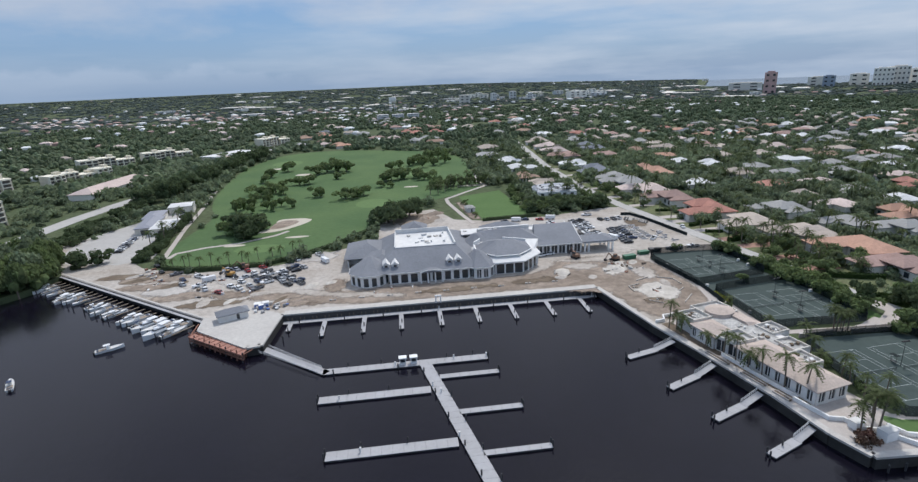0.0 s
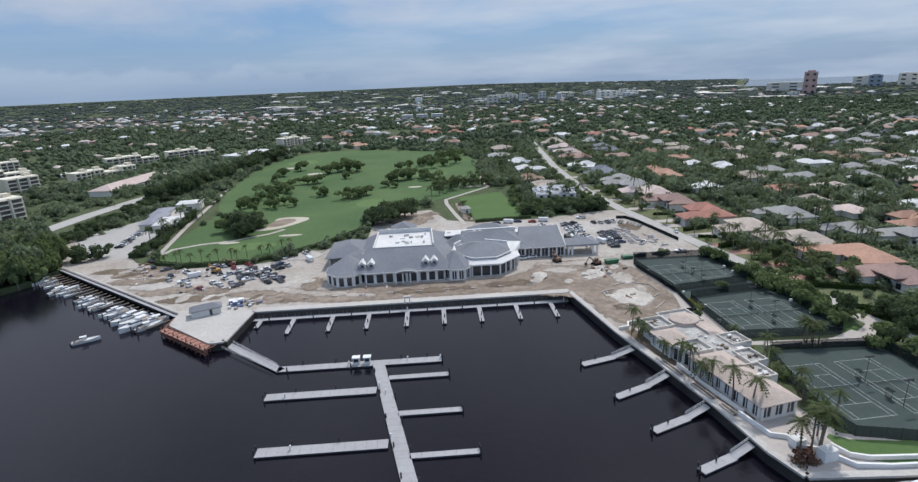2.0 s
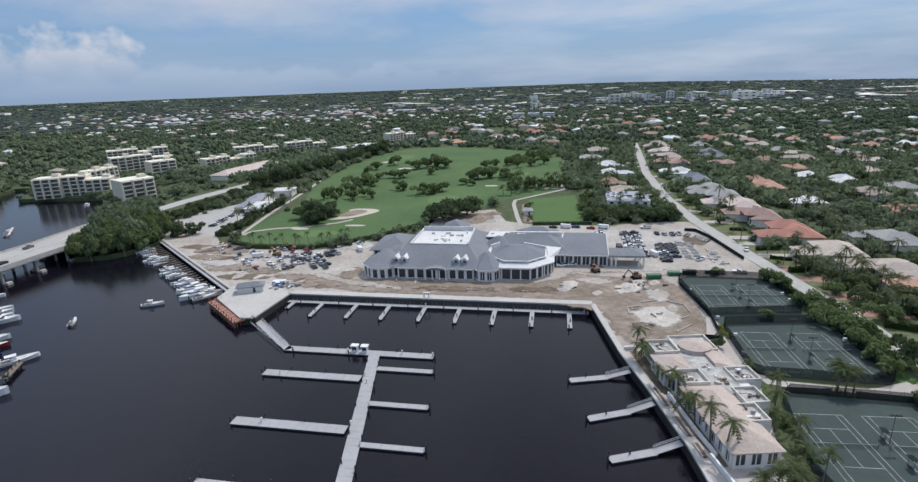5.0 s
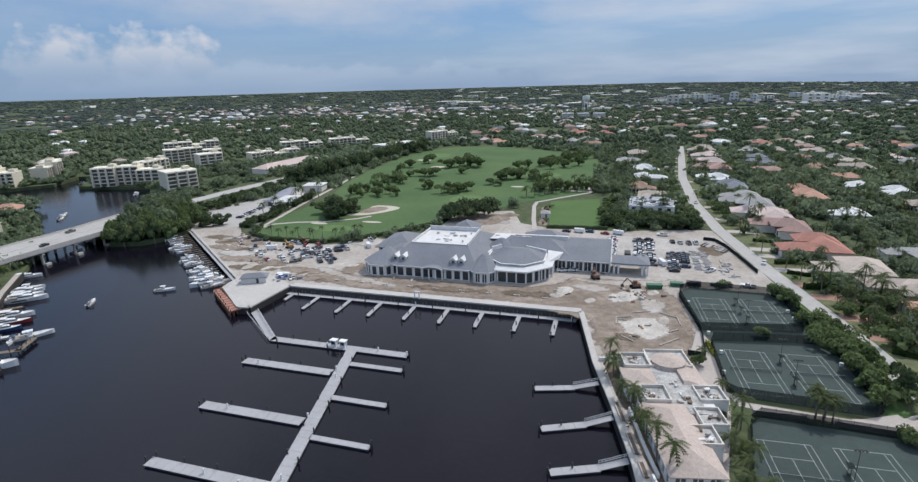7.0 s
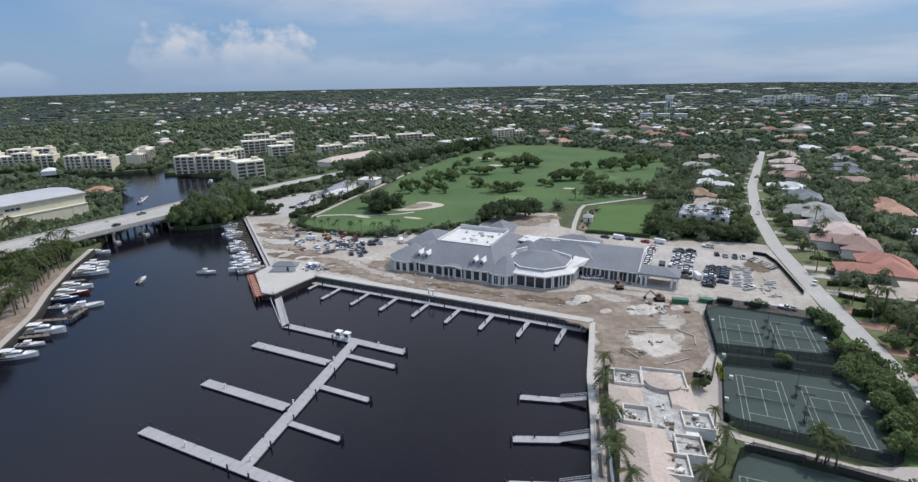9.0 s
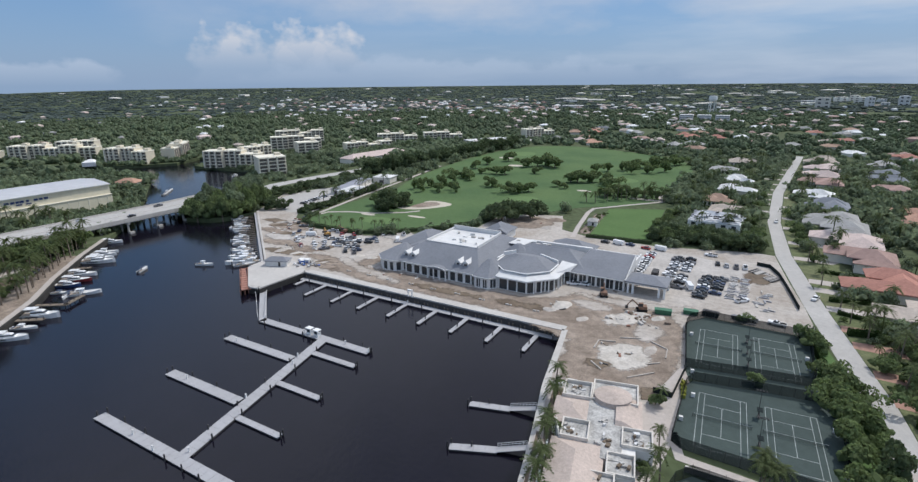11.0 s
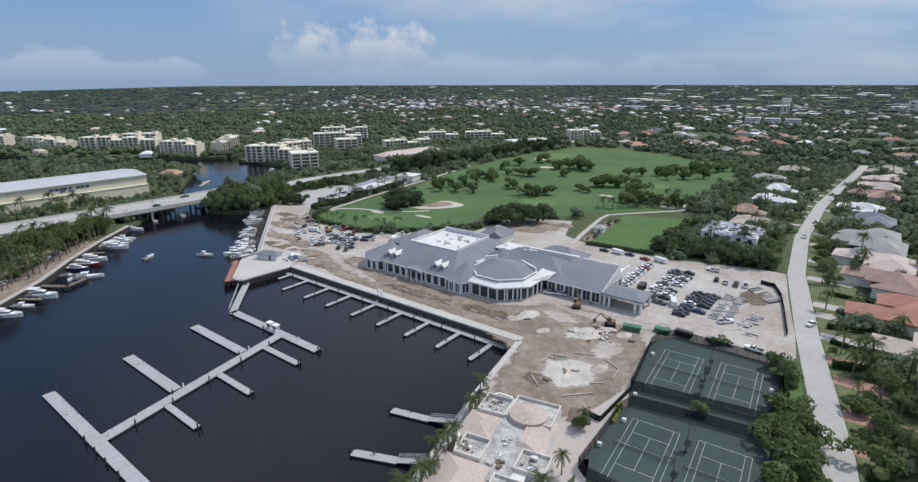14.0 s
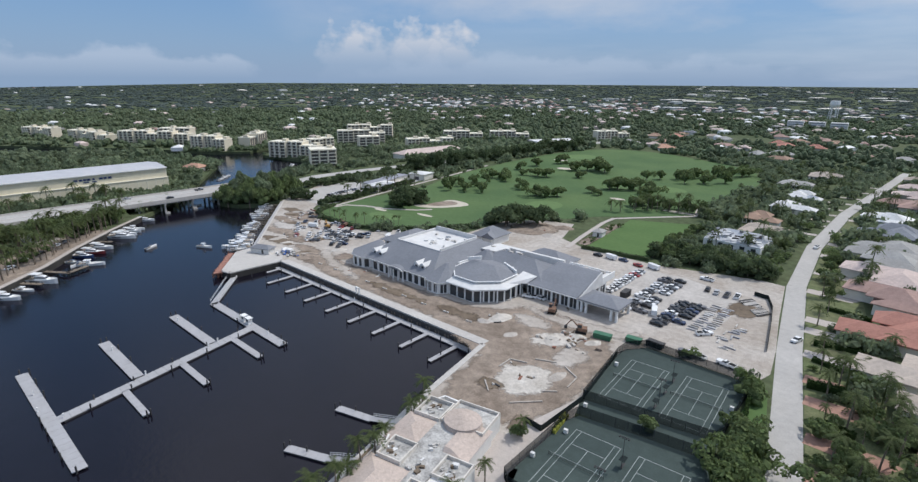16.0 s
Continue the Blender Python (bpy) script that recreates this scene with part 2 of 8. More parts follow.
# ---- builders ----
class Geo:
    """Faces gathered for one mesh."""

    def __init__(self):
        self.v, self.f = [], []

    def add(self, verts, faces):
        k = len(self.v)
        self.v += [tuple(p) for p in verts]
        self.f += [tuple(i + k for i in q) for q in faces]
        return self

    def box(self, x, y, z, sx, sy, sz, turn=0.0):
        """Standing on z, middle at x, y."""
        c, s = math.cos(radians(turn)), math.sin(radians(turn))
        pts = [(x + c * a * sx / 2 - s * b * sy / 2, y + s * a * sx / 2 + c * b * sy / 2, z + h * sz)
               for h in (0, 1) for a, b in ((-1, -1), (1, -1), (1, 1), (-1, 1))]
        return self.add(pts, [(3, 2, 1, 0), (4, 5, 6, 7), (0, 1, 5, 4), (1, 2, 6, 5), (2, 3, 7, 6), (3, 0, 4, 7)])

    def frustum(self, low, z0, high, z1, cap=True, base=True):
        n = len(low)
        self.add([(x, y, z0) for x, y in low] + [(x, y, z1) for x, y in high],
                 [(i, (i + 1) % n, n + (i + 1) % n, n + i) for i in range(n)]
                 + ([tuple(range(n, 2 * n))] if cap else []) + ([tuple(range(n - 1, -1, -1))] if base else []))
        return self

    def prism(self, poly, z0, z1):
        return self.frustum(poly, z0, poly, z1)

    def hip(self, x0, x1, y0, y1, z0, z1, over=0.0, lip=0.25, run=None):
        """A hipped roof over a rectangle, with a fascia of height lip."""
        x0, x1, y0, y1 = x0 - over, x1 + over, y0 - over, y1 + over
        r = min(x1 - x0, y1 - y0) / 2 if run is None else run
        mid = [(x0 + r, y0 + r), (x1 - r, y0 + r), (x1 - r, y1 - r), (x0 + r, y1 - r)]
        low = [(x0, y0), (x1, y0), (x1, y1), (x0, y1)]
        self.frustum(low, z0 - lip, low, z0, cap=False)
        return self.frustum(low, z0, mid, z1, base=False)

    def rod(self, a, b, r0, r1=None, sides=8):
        a, b = Vector(a), Vector(b)
        r1 = r0 if r1 is None else r1
        q = (b - a).to_track_quat("Z", "Y")
        ring = [q @ Vector((math.cos(i * math.tau / sides), math.sin(i * math.tau / sides), 0)) for i in range(sides)]
        return self.add([a + p * r0 for p in ring] + [b + p * r1 for p in ring],
                        [(i, (i + 1) % sides, sides + (i + 1) % sides, sides + i) for i in range(sides)]
                        + [tuple(range(sides, 2 * sides)), tuple(range(sides - 1, -1, -1))])

    def mesh(self, name, mat, smooth=False):
        me = bpy.data.meshes.new(name)
        me.from_pydata(self.v, [], self.f)
        me.materials.append(mat)
        if smooth:
            me.shade_smooth()
        me.update()
        return me


def thing(name, label, category, group="", m=None):
    ob = tagged(new(name), label, category, group)
    ob.empty_display_size = 0.5
    if m is not None:
        ob.matrix_basis = m
    return ob


def part(name, g, mat, parent=None, label="", smooth=False):
    ob = new(name, g.mesh(name, mat, smooth) if isinstance(g, Geo) else g)
    if parent is not None:
        ob.parent = parent
    if label:
        ob["label"] = label
    return ob


def structure(name, g, mat, label, category):
    return tagged(part(name, g, mat), label, category, kind="structure")


def strip(pts, width, z0, z1):
    """A ribbon of that width along points, as a thin slab."""
    left, right = [], []
    for i, p in enumerate(pts):
        a, b = Vector(pts[max(i - 1, 0)]), Vector(pts[min(i + 1, len(pts) - 1)])
        n = (b - a).normalized()
        n = Vector((-n.y, n.x)) * (width / 2)
        left.append((p[0] + n.x, p[1] + n.y))
        right.append((p[0] - n.x, p[1] - n.y))
    return right + left[::-1]


def inside(x, y, poly):
    hit = False
    for (ax, ay), (bx, by) in zip(poly, poly[1:] + poly[:1]):
        if (ay > y) != (by > y) and x < (bx - ax) * (y - ay) / (by - ay) + ax:
            hit = not hit
    return hit


def inside_many(x, y, poly):
    hit = np.zeros(len(x), bool)
    for (ax, ay), (bx, by) in zip(poly, poly[1:] + poly[:1]):
        if ay == by:
            continue
        hit ^= ((ay > y) != (by > y)) & (x < (bx - ax) * (y - ay) / (by - ay) + ax)
    return hit


def rounded(poly, times=2):
    """The polygon with its corners cut round."""
    for _ in range(times):
        out = []
        for a, b in zip(poly, poly[1:] + poly[:1]):
            out += [(a[0] * 0.75 + b[0] * 0.25, a[1] * 0.75 + b[1] * 0.25), (a[0] * 0.25 + b[0] * 0.75, a[1] * 0.25 + b[1] * 0.75)]
        poly = out
    return poly


def ragged(poly, amount=0.8, step=2.0, seed=0):
    """The polygon with rough, worn edges."""
    out = []
    for a, b in zip(poly, poly[1:] + poly[:1]):
        n = max(1, int(math.dist(a, b) / step))
        for i in range(n):
            x, y = a[0] + (b[0] - a[0]) * i / n, a[1] + (b[1] - a[1]) * i / n
            v = noise.noise_vector((x * 0.35 + seed, y * 0.35, 0.5)) * amount + noise.noise_vector((x * 0.9, y * 0.9 + seed, 3)) * amount * 0.6
            out.append((x + v.x, y + v.y))
    return out


# ---- the lie of the land ----
WATER, DECK = -2.75, -2.2
SHORE = [(-1787, -379), (-900, 30), (-640, 212), (-520, 292), (-444, 329), (-421, 362), (-440, 402), (-412, 410), (-398, 375), (-384, 357), (-311, 366), (-290, 345),
         (-259, 308), (-230, 280), (-206, 240), (-186, 217), (-170, 222), (-163, 232), (-160, 249), (-74, 182), (-72.6, 173), (-52.8, 157.2),
         (-49, 158), (-47, 181.0), (72.6, 181.0), (79.0, 146.2), (84, 127), (89.2, 104), (91.5, 88), (94.2, 80.2), (130, 77.9), (1849, 35)]
RIM = [(1850 * math.cos(radians(a)), 100 + 1850 * math.sin(radians(a))) for a in range(-2, 196, 3)]
LAND = RIM + SHORE[1:-1]
WEST = [(-70, -480), (-74, 64), (-98.5, 90), (-116, 108), (-137, 124.5), (-162, 147.5), (-184, 170), (-202, 187), (-259, 232), (-340, 285), (-370, 300),
        (-470, 268), (-600, 180), (-860, 0), (-1700, -480)]


def rise(x, y):
    """The country rises a little far off, less so to the east and the far west."""
    r = math.hypot(x, y - 100)
    if r < 1850:
        return 0.0
    turn = math.degrees(math.atan2(x - 80, y - 30))
    side = min(1, max(0, (33 - turn) / 27)) * min(1, max(0, (turn + 88) / 26))
    return 52.0 * side * ((r - 1850) / 3000) ** 1.4


g = Geo()
g.prism(LAND, -6, 0)
for ra, rb in ((1850, 2300), (2300, 2900), (2900, 3600), (3600, 4300), (4300, 4900)):
    arc = [radians(a) for a in range(-2, 196, 3)]
    va, vb = ([(q * math.cos(a), 100 + q * math.sin(a), rise(q * math.cos(a), 100 + q * math.sin(a))) for a in arc] for q in (ra, rb))
    n = len(arc)
    g.add(va + vb, [(i, n + i, n + i + 1, i + 1) for i in range(n - 1) if not (ra >= 2900 and arc[i] < radians(56))])
structure("ground", g, M_EARTH, "flat green wooded ground that reaches the horizon", "ground")
structure("ground_west", Geo().prism(WEST[::-1], -6, -0.3), M_EARTH, "low green bank west of the waterway", "ground")
g = Geo()
g.add([(4900 * math.cos(radians(a)), 100 + 4900 * math.sin(radians(a)), WATER) for a in range(0, 360, 6)], [tuple(range(60))])
structure("water", g, M_WATER, "dark calm water of the yacht basin and waterway", "water")


def overlay(name, poly, z, mat, label, category, kind="structure"):
    return tagged(part(name, Geo().prism(poly, -0.5, z), mat), label, category, kind=kind)


def soften(mat):
    """A copy of a ground material whose edge frays out."""
    m = mat.copy()
    m.name = "loose_" + mat.name
    n, l = m.node_tree.nodes, m.node_tree.links
    at, geo, tx = n.new("ShaderNodeAttribute"), n.new("ShaderNodeNewGeometry"), n.new("ShaderNodeTexNoise")
    at.attribute_name = "cover"
    tx.inputs["Scale"].default_value, tx.inputs["Detail"].default_value, tx.inputs["Roughness"].default_value = 0.45, 8, 0.7
    l.new(geo.outputs["Position"], tx.inputs["Vector"])

    def calc(op, a, b, clamp=False):
        k = n.new("ShaderNodeMath")
        k.operation, k.use_clamp = op, clamp
        for i, s in enumerate((a, b)):
            if isinstance(s, (int, float)):
                k.inputs[i].default_value = s
            else:
                l.new(s, k.inputs[i])
        return k.outputs[0]

    rough = calc("MULTIPLY", calc("SUBTRACT", tx.outputs[0], 0.5), 1.5)
    l.new(calc("MULTIPLY", calc("SUBTRACT", calc("ADD", at.outputs["Fac"], rough), 0.36), 2.2, True), n["Principled BSDF"].inputs["Alpha"])
    return m


SOFT_MATS = {}


def loose(name, poly, z, mat, label, category, fray=2.0, step=1.3):
    """A layer of loose ground within a polygon, thinning out at its edge."""
    if mat.name not in SOFT_MATS:
        SOFT_MATS[mat.name] = soften(mat)
    p = np.array(poly, float)
    q = np.roll(p, -1, 0)
    x0, y0 = p.min(0) - fray
    nx, ny = (int(k) + 2 for k in (p.max(0) + fray - (x0, y0)) / step)
    gx, gy = (a.ravel() for a in np.meshgrid(x0 + np.arange(nx) * step, y0 + np.arange(ny) * step, indexing="ij"))
    w = np.stack([gx, gy], 1)
    d, inn = np.full(len(w), 1e9), np.zeros(len(w), bool)
    for a, b in zip(p, q):
        e = b - a
        t = np.clip(((w - a) @ e) / max(e @ e, 1e-9), 0, 1)
        d = np.minimum(d, np.hypot(*(w - a - t[:, None] * e).T))
        if a[1] != b[1]:
            cross = (a[1] > gy) != (b[1] > gy)
            inn ^= cross & (gx < a[0] + (gy - a[1]) * e[0] / e[1])
    cover = np.clip(0.5 + np.where(inn, d, -d) / (2 * fray), 0, 1)
    i, j = np.meshgrid(np.arange(nx - 1), np.arange(ny - 1), indexing="ij")
    k = (i * ny + j).ravel()
    f = np.stack([k, k + ny, k + ny + 1, k + 1], 1)
    f = f[cover[f].max(1) > 0]
    use, f = np.unique(f, return_inverse=True)
    me = bpy.data.meshes.new(name)
    me.from_pydata([(x, y, z) for x, y in w[use]], [], f.reshape(-1, 4).tolist())
    me.attributes.new("cover", "FLOAT", "POINT").data.foreach_set("value", cover[use].astype(np.float32))
    me.materials.append(SOFT_MATS[mat.name])
    return tagged(new(name, me), label, category, kind="structure")


# the building site round the clubhouse
SITE = [(-160, 248.6), (-74, 182), (-49, 181), (72, 180.7), (78.5, 146), (104, 150), (109, 157), (111, 175), (107, 206), (112, 214), (142, 213),
        (144.5, 222), (142.6, 238), (138, 266), (133, 302), (124, 303), (84, 292), (48, 292), (30, 300), (20, 330), (-14, 320), (-14, 268), (-60, 238), (-100, 236), (-125, 250), (-135, 262), (-175, 310), (-190, 300)]
overlay("site_ground", SITE, 0.03, M_SAND, "pale sandy ground of a building site with tyre tracks", "ground")
loose("dirt_field", ragged(rounded([(-47, 184.5), (74, 184), (80, 148), (104, 151), (110, 172), (106, 208), (90, 216), (66, 216), (60, 204), (38, 199), (-10, 200), (-26, 199), (-47, 204)], 1), 1.4), 0.06, M_DIRT, "brown graded earth before the clubhouse", "ground")
# golf course
GOLF = [(-121, 262), (-112, 245), (-97, 240), (-67, 240), (-48, 254), (-20, 280), (-18, 305), (10, 335), (22, 360), (64, 382), (64, 481), (72, 535), (52, 620),
        (-41, 675), (-92, 690), (-142, 665), (-159, 577), (-152, 470), (-138, 389), (-120, 345), (-124, 300)]
overlay("golf_course", rounded(GOLF, 2), 0.08, M_GRASS, "mown green fairways of a golf course", "lawn")
overlay("lawn", [(46.8, 294), (77, 297), (72, 376), (40, 362)], 0.10, M_LAWN, "bright green rectangular practice lawn", "lawn")
# roads
ROAD_E = [(162, 120), (156.5, 177), (145.7, 241), (136.5, 305), (132.5, 372), (135, 468), (150.5, 636), (156, 700)]
structure("street_far", Geo().prism(strip(ROAD_E[3:], 6.6, 0, 0), -0.5, 0.046), M_ROAD, "pale asphalt street running on between the houses", "road")
structure("road", Geo().prism(strip(ROAD_E[:4], 6.9, 0, 0), -0.5, 0.05), M_ROAD, "pale asphalt street between the houses", "road")
ROAD_NW = [(-189, 100), (-190, 160), (-197, 232), (-211, 278), (-224, 322), (-220, 370), (-211, 420), (-203, 450), (-182, 600), (-170, 770), (-165, 900)]
structure("road_west", Geo().prism(strip(ROAD_NW[3:], 13, 0, 0), -0.5, 0.05), M_ROAD, "pale concrete road behind a row of trees", "road")


# ---- docks ----
def dock(name, quads, label, group="floating docks"):
    t = thing(name, label, "dock", group)
    for q in quads:
        part("deck", Geo().prism(q, DECK - 0.12, DECK), M_DOCK, t)
        cx, cy = sum(p[0] for p in q) / len(q), sum(p[1] for p in q) / len(q)
        part("float", Geo().prism([(cx + (x - cx) * 0.985, cy + (y - cy) * 0.97) for x, y in q], WATER - 0.4, DECK - 0.12), M_PILE, t, "dark float under the deck")
        if len(q) == 4:
            e = [Vector(b) - Vector(a) for a, b in zip(q, q[1:] + q[:1])]
            k = 0 if e[0].length > e[1].length else 1
            a, b, c, d = (Vector(q[(k + i) % 4]) for i in range(4))
            n = int((b - a).length / 2.5)
            g = Geo()
            for i in range(1, n):
                p, r, s = a.lerp(b, i / n), d.lerp(c, i / n), (b - a).normalized() * 0.022
                g.add([(*(p - s), DECK + 0.006), (*(p + s), DECK + 0.006), (*(r + s), DECK + 0.006), (*(r - s), DECK + 0.006)], [(0, 1, 2, 3)])
            if n > 1:
                tagged(part("joint", g, M_WALLDARK, t, "dark joint between deck planks"), kind="stuff")
    return t


def rect(x0, x1, y0, y1, shear=0.0):
    return [(x0, y0), (x1, y0), (x1 + shear, y1), (x0 + shear, y1)]


SPINE = [(14.0, 82.2), (17.6, 82.2), (5.2, 139.2), (1.6, 139.2)]
dock("main_dock", [rect(-27.3, 22.3, 139.2, 142.3), SPINE], "long grey floating dock with a spine")
dock("end_dock", [rect(-17.6, 40.6, 79.2, 82.2)], "grey floating dock across the end of the spine")
for x0, x1, y0, y1 in ((-26.6, 3.9, 124.2, 127.4), (-22.0, 8.8, 101.0, 104.2), (6.9, 24.2, 130.8, 132.9), (10.5, 27.0, 113.2, 115.2), (14.0, 30.0, 96.8, 98.6)):
    dock("finger_dock", [rect(x0, x1, y0, y1)], "narrow grey floating finger dock")
dock("basin_walkway", [rect(-46, 71.2, 177.0, 179.4)], "grey floating walkway along the sea wall")
for i in range(9):
    x = (-43.2, -31.0, -16.8, -3.5, 10.6, 24.0, 37.3, 51.0, 64.2)[i]
    dock("finger_dock", [rect(x - 0.8, x + 0.8, 171.3 if i == 0 else 165.0, 177.0)], "short grey floating finger dock by the sea wall")
dock("gangway_dock", [[(-26.9, 139.0), (-25.2, 141.0), (-47.6, 160.3), (-49.3, 158.3)]], "slanting gangway dock from the point")
for tip, root in (((63.4, 131.9), (80.2, 136.6)), ((67.5, 114.6), (84.2, 121.5)), ((71.4, 100.1), (88.0, 106.6)), ((75.8, 86.2), (90.4, 91.9))):
    a, b = Vector(tip), Vector(root)
    fd = dock("finger_dock", [strip([a, a + (b - a) * 0.62], 2.3, 0, 0)], "grey finger dock with a gangway ramp")
    q = strip([a + (b - a) * 0.6, b], 1.9, 0, 0)
    part("ramp", Geo().add([(q[i][0], q[i][1], (DECK + 0.05, -0.9, -0.9, DECK + 0.05)[i] + dz) for dz in (-0.12, 0) for i in range(4)],
                           [(3, 2, 1, 0), (4, 5, 6, 7), (0, 1, 5, 4), (1, 2, 6, 5), (2, 3, 7, 6), (3, 0, 4, 7)]), M_DOCK, fd, "sloping grey ramp")

# ---- sea walls ----
wall = thing("sea_wall", "pale concrete sea wall round the basin", "sea wall")
for pts in ([(-49, 157.5), (-47, 181.0), (72.6, 181.0), (79.0, 146.2), (84, 127), (89.2, 104), (91.5, 88), (94.2, 80.2), (130, 77.9)], [(-160, 249.8), (-74.0, 182.8), (-73.0, 173.2), (-53.0, 157.0), (-49, 157.7)]):
    for a, b in zip(pts, pts[1:]):
        # the dark face paints in the shaded void below the slab
        part("face", Geo().prism(strip([a, b], 1.9, 0, 0), WATER - 1, -0.32), M_WALLDARK, wall, "wall face painted dark for the shade under the overhanging edge")
        part("coping", Geo().prism(strip([a, b], 0.9 if a[0] < -100 else 1.8, 0, 0), -0.3, 0.22), M_CONCRETE, wall)
part("promenade", Geo().prism(rect(-46, 72.5, 181.9, 183.9), -0.2, 0.12), M_CONCRETE, wall, "pale new concrete promenade")


# ---- clubhouse ----
def toward(a, b, k):
    return (a[0] + (b[0] - a[0]) * k, a[1] + (b[1] - a[1]) * k)


def wall_run(parent, a, b, z0, z1, bays, sill=0.25, head=1.35, post=0.17, wall=M_WHITE, thick=0.4, panes=1):
    """A wall from a to b with openings: a sill, a header, posts between the bays, and in each bay a window set back."""
    L = math.dist(a, b)
    part("sill_wall", Geo().prism(strip([a, b], thick, 0, 0), z0, z0 + sill), wall, parent)
    part("header", Geo().prism(strip([a, b], thick, 0, 0), z1 - head, z1), wall, parent)
    for i in range(bays + 1):
        k0, k1 = max(0, (i - post) / bays), min(1, (i + post) / bays)
        part("column", Geo().prism(strip([toward(a, b, k0), toward(a, b, k1)], thick + 0.12, 0, 0), z0, z1 - 0.05), wall, parent)
    for i in range(bays):
        k0, k1 = (i + post) / bays, (i + 1 - post) / bays
        win = part("window", Geo().prism(strip([toward(a, b, k0), toward(a, b, k1)], 0.1, 0, 0), z0 + sill, z1 - head), M_GLASS, parent)
        bars = Geo()
        for j in range(1, panes + 1):
            m = k0 + (k1 - k0) * j / (panes + 1)
            h = 0.12 / L
            bars.prism(strip([toward(a, b, m - h), toward(a, b, m + h)], 0.2, 0, 0), z0 + sill, z1 - head)
        part("window_frame", bars, wall, win)


def oct_at(cx, cy, rx, ry, turn=22.5, n=8):
    return [(cx + rx * math.cos(radians(turn + a * 360 / n)), cy + ry * math.sin(radians(turn + a * 360 / n))) for a in range(n)]


def lofted(poly, k, c):
    return [(c[0] + (x - c[0]) * k, c[1] + (y - c[1]) * k) for x, y in poly]


club = thing("clubhouse", "large white clubhouse with grey shingle roofs, still under construction", "clubhouse")
WING = oct_at(-15.3, 208.6, 8.6, 8.6)
for i in (3, 4, 5, 6, 7):
    wall_run(club, WING[i], WING[(i + 1) % 8], 0, 5, 2, sill=0.2, head=1.1, post=0.2, panes=0)
wall_run(club, (-7.4, 202.4), (4.6, 202.4), 0, 5, 3, sill=0.2, head=1.1, post=0.15, panes=0)
wall_run(club, (4.6, 202.4), (14.8, 202.4), 0, 5, 2, sill=0.2, head=1.1, post=0.1, panes=0)
wall_run(club, (14.8, 202.4), (25.6, 202.4), 0, 5, 3, sill=0.2, head=1.1, post=0.16, panes=0)
BAY = [(25.6, 204.2), (28.0, 200.9), (33.8, 200.9), (36.3, 204.2)]
for (a, b), n in zip(zip(BAY, BAY[1:]), (1, 2, 1)):
    wall_run(club, a, b, 0, 5, n, sill=0.3, head=1.1, post=0.2)
BC = (43.0, 218.2)
BOW = oct_at(*BC, 15.4, 15.4)
for i in (4, 5, 6, 7):
    wall_run(club, BOW[i], BOW[(i + 1) % 8], 0, 5.2, 3, sill=0.12, head=0.8, post=0.07, panes=0)
wall_run(club, (59.5, 224.4), (81.4, 224.4), 0, 5, 6, sill=0.15, head=1.0, post=0.11, panes=1)
wall_run(club, (81.4, 224.4), (81.4, 246), 0, 5, 4, head=1.0, post=0.13)
wall_run(club, (-26.1, 226), (-26.1, 240), 0, 5, 3)
part("core_wall", Geo().box(14.5, 225.5, 0, 50, 42, 4.9), M_WHITE, club)
part("core_wall", Geo().box(-12.5, 222, 0, 10, 26, 4.9), M_WHITE, club)
part("core_wall", Geo().box(51, 238, 0, 30, 18, 4.9), M_WHITE, club)
part("core_wall", Geo().box(70, 236, 0, 21.5, 22, 4.9), M_WHITE, club)
part("west_roof", Geo().frustum(lofted(WING, 1.1, (-15.3, 208.6)), 5, lofted(WING, 0.1, (-15.3, 214)), 9.2), M_SHINGLE, club)
part("eave_trim", Geo().prism(lofted(WING, 1.115, (-15.3, 208.6)), 4.72, 4.98), M_WHITE, club, "white eave board")
part("west_link_roof", Geo().hip(-19, -2, 209, 232, 5, 8.6, 0.4), M_SHINGLE, club)
part("north_west_roof", Geo().hip(-27.2, -8, 224.5, 249, 5, 9.2, 0.6), M_SHINGLE, club)
part("north_west_wall", Geo().box(-17.6, 240, 0, 18, 17, 4.9), M_WHITE, club)
TOP = [(-4.6, 215.2), (21.4, 215.2), (20.6, 240), (-4.4, 240)]
part("main_roof", Geo().frustum([(-14, 201.2), (29.5, 201.2), (35, 252), (-13, 252)], 5, TOP, 11.4, cap=False), M_SHINGLE, club)
part("eave_trim", Geo().prism(strip([(-8.5, 201.15), (26.5, 201.15)], 0.25, 0, 0), 4.7, 4.98), M_WHITE, club, "white eave board")
part("roof_deck", Geo().box(8.3, 227.6, 10.4, 25.2, 24.2, 0.3), M_WHITEROOF, club)
for a, b, h in ((TOP[0], TOP[1], 0.2), (TOP[1], TOP[2], 0.9), (TOP[2], TOP[3], 1.3), (TOP[3], TOP[0], 0.4)):
    part("parapet", Geo().prism(strip([a, b], 0.5, 0, 0), 10.5, 11.4 + h), M_WHITEROOF, club)
rr = random.Random(17)
